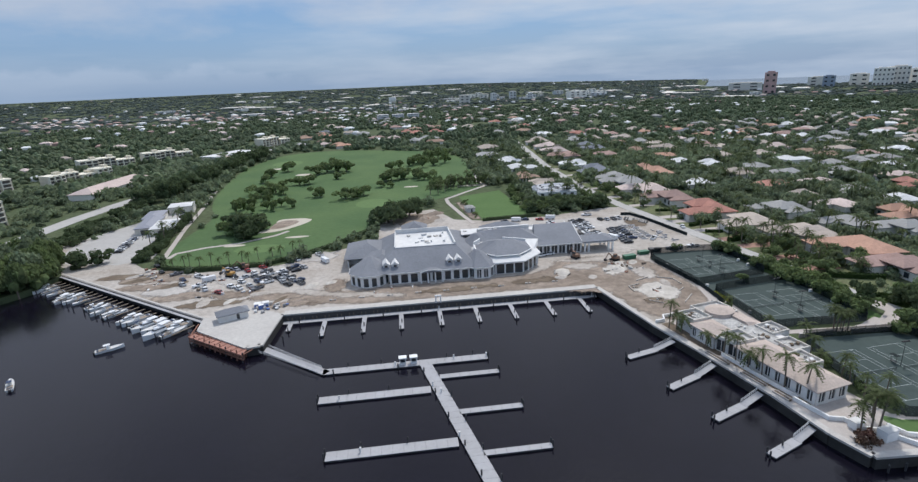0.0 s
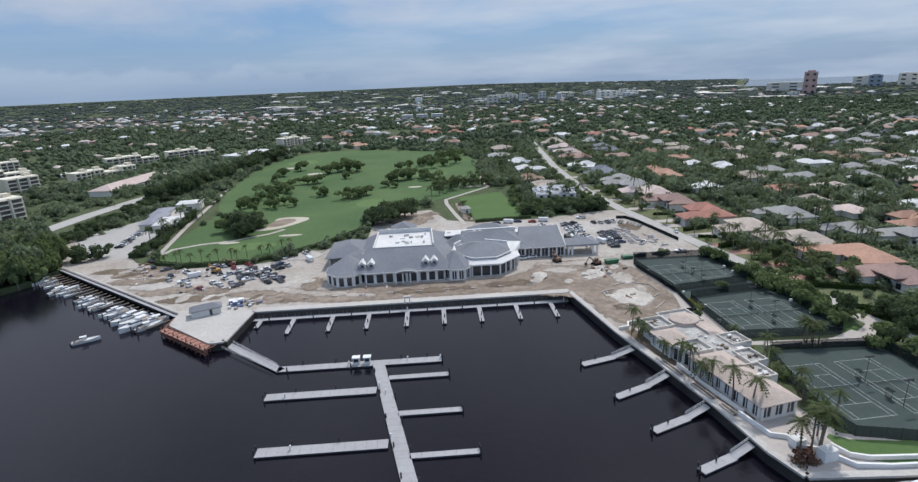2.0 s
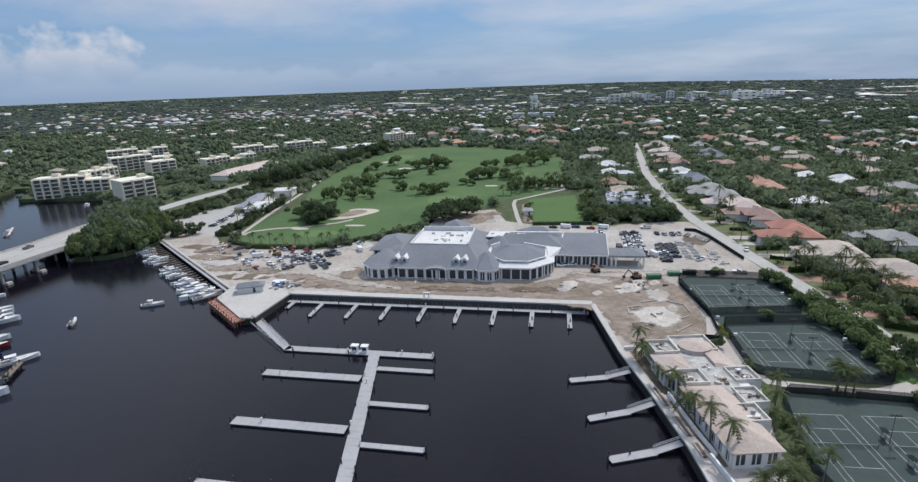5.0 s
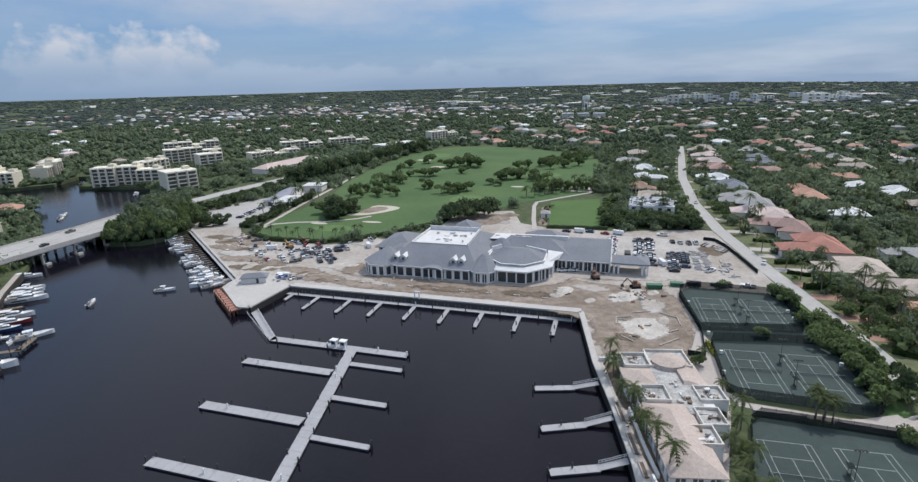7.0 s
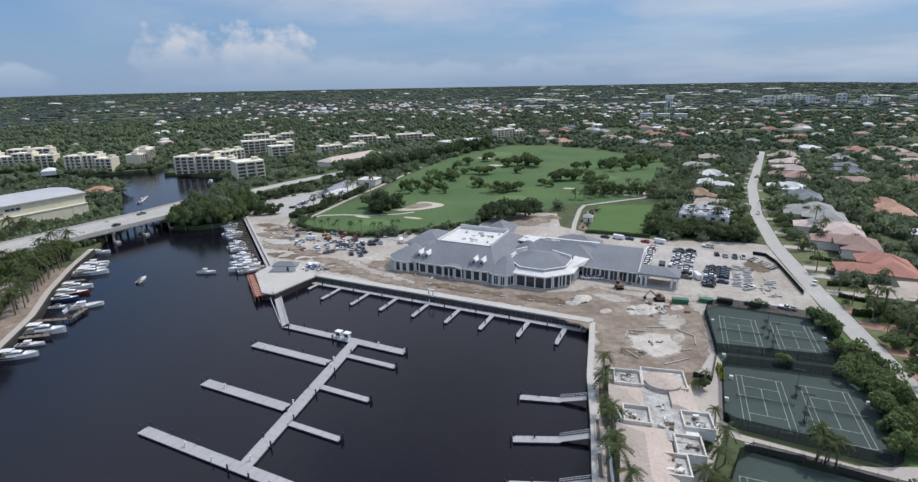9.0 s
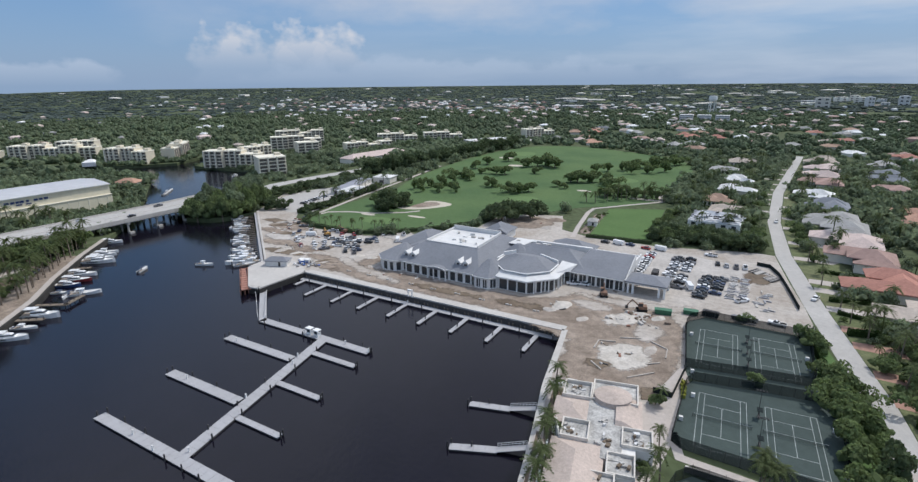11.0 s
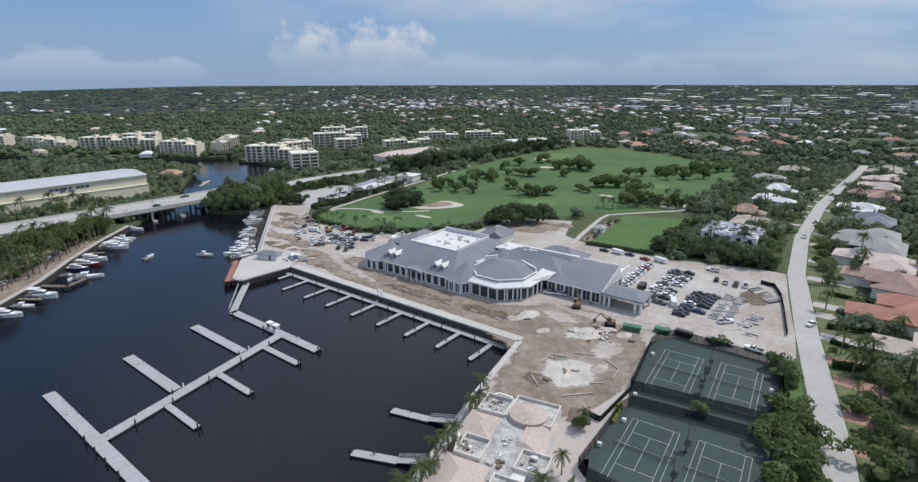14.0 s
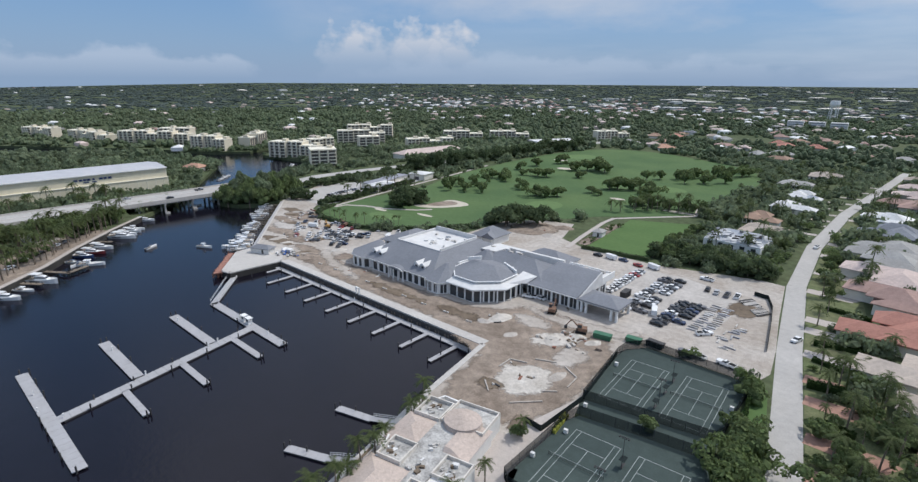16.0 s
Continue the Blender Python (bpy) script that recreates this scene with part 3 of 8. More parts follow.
for k in range(13):
    x, y = rr.uniform(-1, 18), rr.uniform(221, 237)
    part("roof_unit", Geo().box(x, y, 10.7, rr.uniform(0.6, 2.4), rr.uniform(0.5, 1.8), rr.uniform(0.3, 1.2), rr.choice((0, 0, 30))), rr.choice((M_CONCRETE, M_WHITEROOF, M_WHITEROOF)), club, "rooftop plant and stacked material")
for x in (-8.6, -4.9, 17.8, 21.4):
    d = part("dormer", Geo().box(x, 206.2, 5.6, 2.5, 2.8, 2.1), M_WHITE, club, "white dormer with a small gable")
    part("dormer_roof", Geo().add([(x - 1.6, 204.4, 7.6), (x + 1.6, 204.4, 7.6), (x, 204.4, 8.9), (x - 1.6, 210.6, 7.6), (x + 1.6, 210.6, 7.6), (x, 210.6, 8.9)],
                                  [(0, 1, 2), (0, 2, 5, 3), (1, 4, 5, 2), (3, 5, 4), (0, 3, 4, 1)]), M_WHITEROOF, d)
    part("dormer_window", Geo().box(x, 204.76, 6.0, 1.3, 0.1, 1.4), M_GLASS, d)
# the arched entrance porch
g = Geo()
arc = [(4.9 + 4.8 * (1 - math.cos(math.pi * k / 10)), 4.6 + 1.2 * math.sin(math.pi * k / 10)) for k in range(11)]
g.add([(x, y, z) for y in (199.9, 205.5) for x, z in arc], [tuple(range(11)), tuple(range(21, 10, -1))] + [(k, 11 + k, 12 + k, k + 1) for k in range(10)] + [(10, 21, 11, 0)])
gab = part("pediment", g, M_SHINGLE, club, "grey barrel roof over the porch")
g = Geo()
arc2 = [(9.7 + (x - 9.7) * 0.84, 4.6 + (z - 4.6) * 0.78) for x, z in arc]
g.add([(x, 199.75, z) for x, z in arc] + [(x, 199.75, z) for x, z in arc2] + [(x, 199.95, z) for x, z in arc], [(k, k + 1, 12 + k, 11 + k) for k in range(10)] + [(k, 22 + k, 23 + k, k + 1) for k in range(10)])
part("pediment_face", g, M_WHITE, gab, "white arched fascia")
for x in (5.3, 8.2, 11.2, 14.1):
    part("portico_column", Geo().rod((x, 200.5, 0), (x, 200.5, 4.7), 0.34, 0.28, 10), M_WHITE, club)
bay_low = [(24.4, 206), (27.4, 199.8), (34.4, 199.8), (37.4, 204), (37.4, 214), (24.4, 214)]
part("bay_roof", Geo().frustum(bay_low, 5, lofted(bay_low, 0.12, (30, 211)), 9.6), M_SHINGLE, club)
part("eave_trim", Geo().prism(lofted(bay_low, 1.02, (31, 206)), 4.72, 4.98), M_WHITE, club, "white eave board")
part("bow_canopy", Geo().frustum(lofted(BOW, 1.1, BC), 5.1, lofted(BOW, 1.1, BC), 5.5, cap=False), M_WHITE, club)
part("bow_apron", Geo().frustum(lofted(BOW, 1.1, BC), 5.5, lofted(BOW, 0.84, (42.4, 217.4)), 6.5, base=False), M_WHITEROOF, club, "pale curved apron roof")
part("bow_drum", Geo().prism(lofted(BOW, 0.80, (42.4, 217.2)), 6.3, 7.4), M_WHITE, club)
part("bow_gutter", Geo().prism(lofted(BOW, 0.86, (42.4, 217.2)), 7.1, 7.45), M_WHITE, club)
part("bow_roof", Geo().frustum(lofted(BOW, 0.83, (42.4, 217.2)), 7.45, [(42.3 + (x - 43) * 0.36, 218.5 + (y - 218.2) * 0.05) for x, y in BOW], 10.6), M_SHINGLE, club)
for i in (6, 7):
    for k in range(1, 4):
        p = toward(lofted(BOW, 1.07, BC)[i], lofted(BOW, 1.07, BC)[(i + 1) % 8], k / 4)
        part("bow_column", Geo().rod((*p, 0), (*p, 5.1), 0.3, 0.26, 8), M_WHITE, club)
part("back_roof", Geo().frustum(oct_at(33, 231.5, 8.0, 7.0), 6.0, oct_at(33, 232.5, 1.2, 1.0), 10.4), M_SHINGLE, club)
part("back_membrane", Geo().prism([(26.5, 236), (34, 236.5), (35.5, 245), (27.5, 246)], 8.6, 9.0), M_WHITEROOF, club, "white membrane roof with air handlers")
for a, b, h in (((30.6, 222.5), (34.0, 227.4), 9.2), ((45, 228.4), (54.6, 223.4), 8.8), ((30.2, 217), (30.6, 222.5), 8.2)):
    part("ring_parapet", Geo().prism(strip([a, b], 0.6, 0, 0), 6.5, h), M_WHITE, club, "white stepped parapet behind the bow")
part("apron_wall", Geo().add([(56.2, 215, 6.0), (60.2, 222.6, 5.2), (61.6, 227.5, 7.0), (54.8, 228, 7.4)], [(0, 1, 2, 3)]), M_WHITEROOF, club, "pale unroofed sheathing between bow and wing")
part("middle_roof", Geo().hip(27, 66, 224.5, 247, 5, 10.6, 0.5), M_SHINGLE, club)
for k in range(7):
    part("roof_unit", Geo().box(29 + k * 2.5, 241.5 + (k % 2) * 1.2, 7.6, 1.7, 1.2, 1.3 + 0.4 * (k % 3 == 0)), M_WHITEROOF if k % 2 else M_CONCRETE, club, "grey rooftop air handler")
part("ridge_parapet", Geo().prism(strip([(33, 246.5), (62, 247.4)], 1.4, 0, 0), 5, 8.6), M_WHITEROOF, club, "long white parapet along the roof")
part("north_wall", Geo().box(50, 255, 0, 21, 14, 4.8), M_WHITE, club)
part("north_roof", Geo().hip(39.5, 60.5, 247.8, 263, 5, 9.0, 0.4), M_SHINGLE, club)
part("service_wall", Geo().box(70, 254, 0, 13, 9, 4.4), M_WHITE, club, "white flat-roofed service wing")
part("service_roof", Geo().box(70, 254, 4.4, 12.4, 8.4, 0.2), M_WHITEROOF, club)
part("flat_roof", Geo().box(30, 252, 0, 17, 8, 5.6), M_WHITEROOF, club, "low white flat roof with air handlers")
part("east_roof", Geo().frustum([(58.6, 222.9), (81.6, 222.9), (81.6, 241.6), (62, 241.6)], 5, [(63, 240.4), (81.6, 240.4), (81.6, 241.6), (63, 241.6)], 10.0), M_SHINGLE, club)
part("eave_trim", Geo().prism(strip([(59, 222.85), (81.4, 222.85)], 0.22, 0, 0), 4.7, 4.98), M_WHITE, club, "white eave board")
part("east_deck", Geo().box(71.5, 247, 4.9, 20, 10, 1.3), M_WHITEROOF, club, "flat white roof behind the east wing")
for a, b, h in (((62, 252), (81.6, 252), 6.8), ((81.9, 252), (81.9, 241.6), 7.6)):
    part("parapet", Geo().prism(strip([a, b], 0.4, 0, 0), 5, h), M_WHITE, club)
for x, y in ((67, 246), (71, 249), (75, 245), (78, 250)):
    part("roof_unit", Geo().box(x, y, 6.2, 1.8, 1.4, 1.2), M_CONCRETE, club, "grey rooftop air handler")
part("gable_wall", Geo().add([(81.7, 223.4, 4.6), (81.7, 241.8, 4.6), (81.7, 240.9, 10.3), (82.1, 223.4, 4.6), (82.1, 241.8, 4.6), (82.1, 240.9, 10.3)],
                             [(0, 1, 2), (5, 4, 3), (0, 3, 4, 1), (1, 4, 5, 2), (2, 5, 3, 0)]), M_WHITEROOF, club, "white gable end over the car park")
part("canopy_roof", Geo().hip(82.2, 97.2, 223.4, 234.5, 5.0, 6.8, 0.3, 0.5), M_SHINGLE, club, "grey porte-cochere roof")
part("canopy_beam", Geo().prism(strip([(82.2, 224), (97, 224)], 0.5, 0, 0), 3.9, 4.5), M_WHITE, club)
part("canopy_beam", Geo().prism(strip([(96.8, 224.2), (96.8, 234)], 0.5, 0, 0), 3.9, 4.5), M_WHITE, club)
for x in (83.2, 85.0, 94.6, 96.6):
    for y in (224, 233.8):
        part("porch_column", Geo().box(x, y, 0, 0.75, 0.75, 4.5), M_WHITE, club)
pav = thing("garden_pavilion", "small grey-roofed pavilion behind the clubhouse", "pavilion")
part("wall", Geo().box(5.5, 270, 0, 12, 15, 4.2), M_WHITE, pav)
part("roof", Geo().hip(-1, 12, 262, 278, 4.4, 8.4, 0.5), M_SHINGLE, pav)
part("gable", Geo().add([(6, 260.4, 4.6), (13.5, 262.5, 4.6), (9.7, 261.4, 7.2), (4, 266, 4.6), (11, 268, 4.6), (7.5, 267.5, 7.2)],
                        [(0, 1, 2), (0, 2, 5, 3), (1, 4, 5, 2), (3, 5, 4), (0, 3, 4, 1)]), M_SHINGLE, pav)
for x, y in ((6.4, 261), (13.0, 262.9)):
    part("column", Geo().rod((x, y, 0), (x, y, 4.6), 0.3, 0.25), M_WHITE, pav)

# ---- beach house, in its own frame: u along the short side, v along the long side ----
HOUSE = pose(95.4, 97.8, 0, 0, 0, 11.8)
M_GREYROOF = material("weathered_roof", (0.27, 0.26, 0.245), 0.85, 0, 0.2, 0.2, 0.5, 0.22, 0.2, (0.52, 0.505, 0.48), fine=2.0)
M_PARAPET = material("worn_parapet", (0.69, 0.645, 0.585), 0.8, 0, 0.2, 0.12, 0.9, 0.3, 0.1, (0.58, 0.54, 0.485))
house = thing("beach_house", "long white stucco beach house with pale pink tile roofs", "house", m=HOUSE)
wall_run(house, (0, 0), (10, 0), 0, 4.1, 3, 0.8, 0.6, 0.2, M_WALLW)
wall_run(house, (0, 24), (0, 0), 0, 4.1, 8, 0.8, 0.6, 0.26, M_WALLW)
wall_run(house, (10, 0), (10, 15), 0, 4.1, 4, 0.8, 0.6, 0.26, M_WALLW)
wall_run(house, (-0.6, 31), (1.2, 24), 0, 4.6, 2, 0.2, 0.9, 0.12, M_WALLW)
wall_run(house, (-1.2, 40.3), (-1.2, 31), 0, 4.1, 3, 0.8, 0.6, 0.28, M_WALLW)
part("core_wall", Geo().box(5, 12, 0, 9.4, 23.4, 4), M_WALLW, house)
part("core_wall", Geo().box(9, 33, 0, 16, 26, 4.1), M_WALLW, house)
part("tile_roof", Geo().hip(0, 10, 0, 24, 4.15, 6.3, 0.7), M_TILE, house)
part("tile_roof", Geo().hip(-1.2, 6.5, 31, 40.3, 4.15, 5.7, 0.6), M_TILE, house)
part("tile_roof", Geo().frustum([(12.5, 31.6), (18.5, 31.6), (18.5, 44), (12.5, 44)], 4.0, [(12.5, 33), (14, 33), (14, 43), (12.5, 43)], 5.2), M_TILE, house)
part("east_wall", Geo().box(15.4, 38, 0, 5.6, 12, 4), M_WALLW, house)
part("flat_roof", Geo().prism([(6, 20), (14, 20), (14.5, 30), (13, 41), (6, 41)], 4.0, 4.45), M_GREYROOF, house, "weathered grey flat roof")


def roof_box(u0, u1, v0, v1, top, deck):
    w = part("parapet_wall", Geo().box((u0 + u1) / 2, (v0 + v1) / 2, 0, u1 - u0, v1 - v0, deck), M_WALLW, house)
    part("deck", Geo().box((u0 + u1) / 2, (v0 + v1) / 2, deck, u1 - u0 - 0.8, v1 - v0 - 0.8, 0.06), M_GREYROOF, w)
    c = [(u0 + 0.2, v0 + 0.2), (u1 - 0.2, v0 + 0.2), (u1 - 0.2, v1 - 0.2), (u0 + 0.2, v1 - 0.2)]
    for a, b in zip(c, c[1:] + c[:1]):
        e = Vector((b[0] - a[0], b[1] - a[1])).normalized() * 0.2
        part("parapet", Geo().prism(strip([(a[0] - e.x, a[1] - e.y), (b[0] - e.x, b[1] - e.y)], 0.3, 0, 0), deck - 0.3, top), M_PARAPET, w)


roof_box(1.0, 7.2, 24.2, 31, 5.3, 4.4)
roof_box(-0.4, 6.6, 40.4, 47.6, 5.2, 4.3)
roof_box(6.6, 17.6, 40.9, 50, 5.0, 4.2)
roof_box(14, 20.6, 25, 31.5, 5.0, 4.2)
roof_box(11.2, 17, 15.4, 22.2, 5.0, 4.2)
roof_box(7.8, 13.2, 8.6, 15.4, 5.0, 4.2)
part("round_roof", Geo().frustum(oct_at(11.6, 42.6, 4.7, 4.3, 0, 20), 4.2, oct_at(11.6, 42.6, 4.3, 3.9, 0, 20), 5.6), M_TILE, house, "round pale tile roof")
part("round_cap", Geo().frustum(oct_at(11.6, 42.6, 4.5, 4.1, 0, 20), 5.6, oct_at(11.6, 42.6, 0.4, 0.4, 0, 20), 6.3), M_TILE, house)
rnd = random.Random(3)
for i in range(60):
    u, v = rnd.choice(((3.5, 27.5), (3, 44), (17, 28), (14, 18.5), (10.5, 12), (9.5, 33), (10, 26)))
    part("roof_unit", Geo().box(u + rnd.uniform(-1.8, 1.8), v + rnd.uniform(-2.2, 2.2), 4.4, rnd.uniform(0.3, 1.5), rnd.uniform(0.3, 1.0), rnd.uniform(0.1, 0.7), rnd.uniform(0, 90)),
         rnd.choice((M_CONCRETE, M_WHITEROOF, M_GREYROOF, M_GREYROOF, M_SOIL)), house, "small rooftop machine")

overlay("promenade_east", [(79.2, 146), (89.4, 104), (92.5, 88), (94.5, 81), (128, 78.5), (121, 88), (110, 92), (107, 104), (112, 130), (115, 160), (110, 176), (104, 150)], 0.07, M_PAVE, "pale pink paving round the beach house", "pavement")
overlay("planting_bed", [(87.6, 121), (90.6, 107.5), (94, 98), (95.6, 98.6), (92.5, 112), (89.5, 123)], 0.12, M_SOIL, "brown planting bed before the beach house", "garden")
overlay("planting_bed_north", [(81.2, 146.5), (84.6, 131), (87, 124), (89, 124.5), (86, 140), (85, 147)], 0.12, M_SOIL, "brown planting bed with palms", "garden")
overlay("south_lawn", rounded([(106, 93), (112, 88.5), (145, 86.5), (170, 86), (170, 78.6), (120, 79.6), (107, 84)], 1), 0.1, M_LAWN, "green lawn by the sea wall", "lawn")
terr = thing("terrace_wall", "low white curved terrace walls by the water", "garden wall")
for pts in ([(92.2, 101), (94.5, 92.5), (97.5, 91.5), (98.5, 88), (102, 86.5), (103.5, 84)], [(103.5, 84), (105.5, 81.5), (112, 80.5), (125, 80)], [(104.8, 88), (106.5, 84.5), (110, 83.2), (124, 82.2)], [(88, 124), (91, 110), (93.4, 101)], [(79.8, 147.5), (83, 148), (84, 151), (88, 151.5)]):
    part("wall", Geo().prism(strip(pts, 0.5, 0, 0), 0, 1.1), M_WHITE, terr)

# ---- tennis courts ----
M_NET = material("net", (0.03, 0.035, 0.035), 0.9)
M_NET.node_tree.nodes["Principled BSDF"].inputs["Alpha"].default_value = 0.14
COURTS = {"A": [(110.6, 175.2), (126, 177.8), (141.5, 180.3), (142.6, 183), (142.4, 208), (138.6, 212.6), (112, 213.4), (107.6, 208), (107.2, 203)],
          "B": [(112.4, 138.5), (114.5, 136.8), (144.5, 135.4), (146.8, 138), (146.6, 169.5), (143.6, 172.8), (128, 170.6), (113.5, 168.2), (112.2, 164)],
          "C": [(110.8, 101), (112.4, 90.5), (124, 87.6), (146, 88), (149.5, 92), (149.5, 124), (146, 127.3), (118, 128.6), (115.2, 125)]}
LINES = {"A": ((117.8, 191.6), (133.3, 193.2)), "B": ((121.9, 151.3), (137.0, 152.2)), "C": ((121.4, 108.0), (136.6, 108.8))}


def court_lines(cx, cy, turn):
    c, s = math.cos(radians(turn)), math.sin(radians(turn))
    out = Geo()

    def bar(u, v, su, sv):
        out.box(cx + c * u - s * v, cy + s * u + c * v, 0.088, su, sv, 0.012, turn)

    for u in (-5.485, -4.115, 4.115, 5.485):
        bar(u, 0, 0.10, 23.9)
    for v in (-11.885, 11.885):
        bar(0, v, 11.1, 0.12)
    for v in (-6.4, 6.4):
        bar(0, v, 8.3, 0.10)
    bar(0, 0, 0.10, 12.8)
    return out


# court-coloured fill that paints in the dark band of fence and cast shadow
overlay("court_apron", [(111, 168.5), (127, 170), (143, 172.5), (143, 181.5), (126, 178.5), (110, 176)], 0.06, M_COURT, "dark green strip between the courts, painted for fence and shadow", "pavement")
for key, poly in COURTS.items():
    t = thing("tennis_court", "dark green hard tennis court with white lines", "tennis court", "tennis courts")
    part("surface", Geo().prism(poly, -0.3, 0.085), M_COURT, t)
    for cx, cy in LINES[key]:
        part("court_marking", court_lines(cx, cy, 3.2), M_LINE, t, "white painted court marking")
        net = thing("tennis_net", "dark tennis net with a white band", "net", "tennis nets", pose(cx, cy, 0.09, 0, 0, 3.2))
        part("mesh", Geo().box(0, 0, 0, 12.6, 0.05, 0.9), M_NET, net)
        part("band", Geo().box(0, 0, 0.9, 12.6, 0.04, 0.05), M_LINE, net)
        for u in (-6.4, 6.4):
            part("post", Geo().rod((u, 0, 0), (u, 0, 1.05), 0.06), M_PILE, net)
    fence = thing("court_fence", "dark windscreen fence round the tennis courts", "fence", "tennis court fences")
    for a, b in zip(poly, poly[1:] + poly[:1]):
        part("windscreen", Geo().prism(strip([a, b], 0.06, 0, 0), 0.1, 2.9), M_SCREEN, fence)
        n = max(1, round(math.dist(a, b) / 3))
        for i in range(n):
            p = toward(a, b, i / n)
            part("post", Geo().rod((*p, 0), (*p, 3.2), 0.05, sides=6), M_PILE, fence)
for x, y in ((125.3, 199.5), (125.8, 192), (126.3, 184), (129.6, 158), (130, 146), (130.6, 112), (131, 103)):
    lamp = thing("court_bench", "small dark shaded players' bench between the courts", "bench", "court benches", pose(x, y, 0.09, 0, 0, rnd.uniform(-8, 8)))
    part("seat", Geo().box(0, 0, 0.4, 0.5, 1.8, 0.08), M_PILE, lamp)
    part("canopy", Geo().box(0, 0, 2.2, 1.3, 2.0, 0.08), M_FENCE, lamp)
    for v in (-0.8, 0.8):
        part("leg", Geo().rod((0, v, 0), (0, v, 2.2), 0.05, sides=6), M_PILE, lamp)
for x, y in ((109.6, 197), (112.8, 172.5), (114.5, 160), (113.2, 148), (145.4, 150), (145.2, 160), (141.2, 196), (141.4, 190)):
    box = thing("cooler_box", "small white box at the court's edge", "box", "court boxes", pose(x, y, 0.09, 0, 0, 5))
    part("body", Geo().box(0, 0, 0, 0.9, 0.7, 0.9), M_WHITE, box)
    part("lid", Geo().box(0, 0, 0.9, 0.96, 0.76, 0.1), M_WHITEROOF, box)
overlay("court_path", strip([(150, 136.5), (139, 131.5), (126, 132.6), (115, 133.5), (112, 142)], 2.6, 0, 0), 0.085, M_PAVE, "pale path between the tennis courts", "path")
overlay("court_drive", strip([(139, 131), (150, 133.5), (158, 139), (160, 146), (156.5, 151)], 4.5, 0, 0), 0.082, M_PAVE, "pale curved drive by the courts", "path")
overlay("court_lawn", [(147.2, 134), (152.5, 134), (152.6, 177), (146, 212), (143.2, 212), (143.2, 182), (147.4, 172)], 0.06, M_LAWN, "strip of grass between courts and street", "lawn")

# ---- the point and its timber bracing ----
M_RUST = material("rusty_brace", (0.25, 0.125, 0.09), 0.85, 0, 0.2, 0.2, 1.5, 0.3)
overlay("point_deck", [(-74, 183), (-72.4, 173.4), (-53.0, 157.8), (-49.4, 158.4), (-47.4, 182), (-60, 190)], 0.16, M_CONCRETE, "white concrete deck on the point", "deck")
brace = thing("sheet_piling", "rust-red sheet piling with braces below the point", "sheet piling")
for k in range(18):
    p = toward((-74.4, 170.9), (-53.6, 154.5), k / 17)
    part("pile", Geo().box(p[0], p[1], WATER - 1, 0.5, 0.5, 2.9 + 0.3 * (k % 2), 38), M_RUST, brace)
part("sheet", Geo().prism(strip([(-73.6, 172.2), (-53.2, 155.9)], 0.3, 0, 0), WATER - 1, -0.2), M_RUST, brace)
for z_ in (-0.9, -1.9):
    part("waler", Geo().prism(strip([(-75.3, 169.7), (-53.0, 152.1)], 0.4, 0, 0), z_, z_ + 0.35), M_RUST, brace)
for k in range(11):
    p = toward((-75.2, 170.0), (-53.2, 152.6), k / 10)
    part("outer_post", Geo().rod((p[0] - 0.3, p[1] - 0.4, WATER - 1), (p[0], p[1], 0.9 - 0.3 * (k % 3)), 0.22, 0.2, 7), M_PILE if k % 3 == 1 else M_RUST, brace)
    part("tie", Geo().rod((p[0] - 0.4, p[1] - 0.5, -0.3), (p[0] + 2.3, p[1] + 3.0, -0.1), 0.2, sides=6), M_RUST, brace)
part("cap", Geo().prism([(-74.2, 171.6), (-75.6, 169.4), (-53.6, 152.6), (-52.8, 156.0)], -0.45, -0.2), material("red_primer", (0.40, 0.20, 0.155), 0.8, 0, 0.2, 0.2, 0.8, 0.3, 0.1, (0.32, 0.17, 0.13)), brace, "pale red capping over the braces")
part("tie_beam", Geo().prism(strip([(-76.0, 181), (-75.6, 170.2)], 0.4, 0, 0), -1.2, -0.8), M_RUST, brace)
hut = thing("dock_office", "low hut with a grey shingle hip roof on the point", "hut", m=pose(-64, 181.5, 0.16, 0, 0, 24))
part("wall", Geo().box(0, 0, 0, 10, 4.6, 2.5), M_WALLW, hut)
part("roof", Geo().hip(-5, 5, -2.3, 2.3, 2.6, 4.0, 0.6), M_SHINGLE, hut)
part("door", Geo().box(1.5, -2.33, 0, 1.0, 0.08, 2.05), M_GLASS, hut)
M_BLUE = material("blue_tarp", (0.08, 0.16, 0.42), 0.5, 0, 0.4)
for x, y, m_, s in ((-57, 189.5, M_BLUE, 2.2), (-54.5, 190.2, M_WHITE, 2.0), (-55.5, 187.8, M_BLUE, 1.4)):
    b = thing("supply_crate", "blue and white covered supply crate", "crate", "crates on the point", pose(x, y, 0.1, 0, 0, 15))
    part("body", Geo().box(0, 0, 0, s * 1.3, s, 1.6), m_, b)
    part("lid", Geo().box(0, 0, 1.6, s * 1.36, s * 1.06, 0.12), M_WHITE, b)


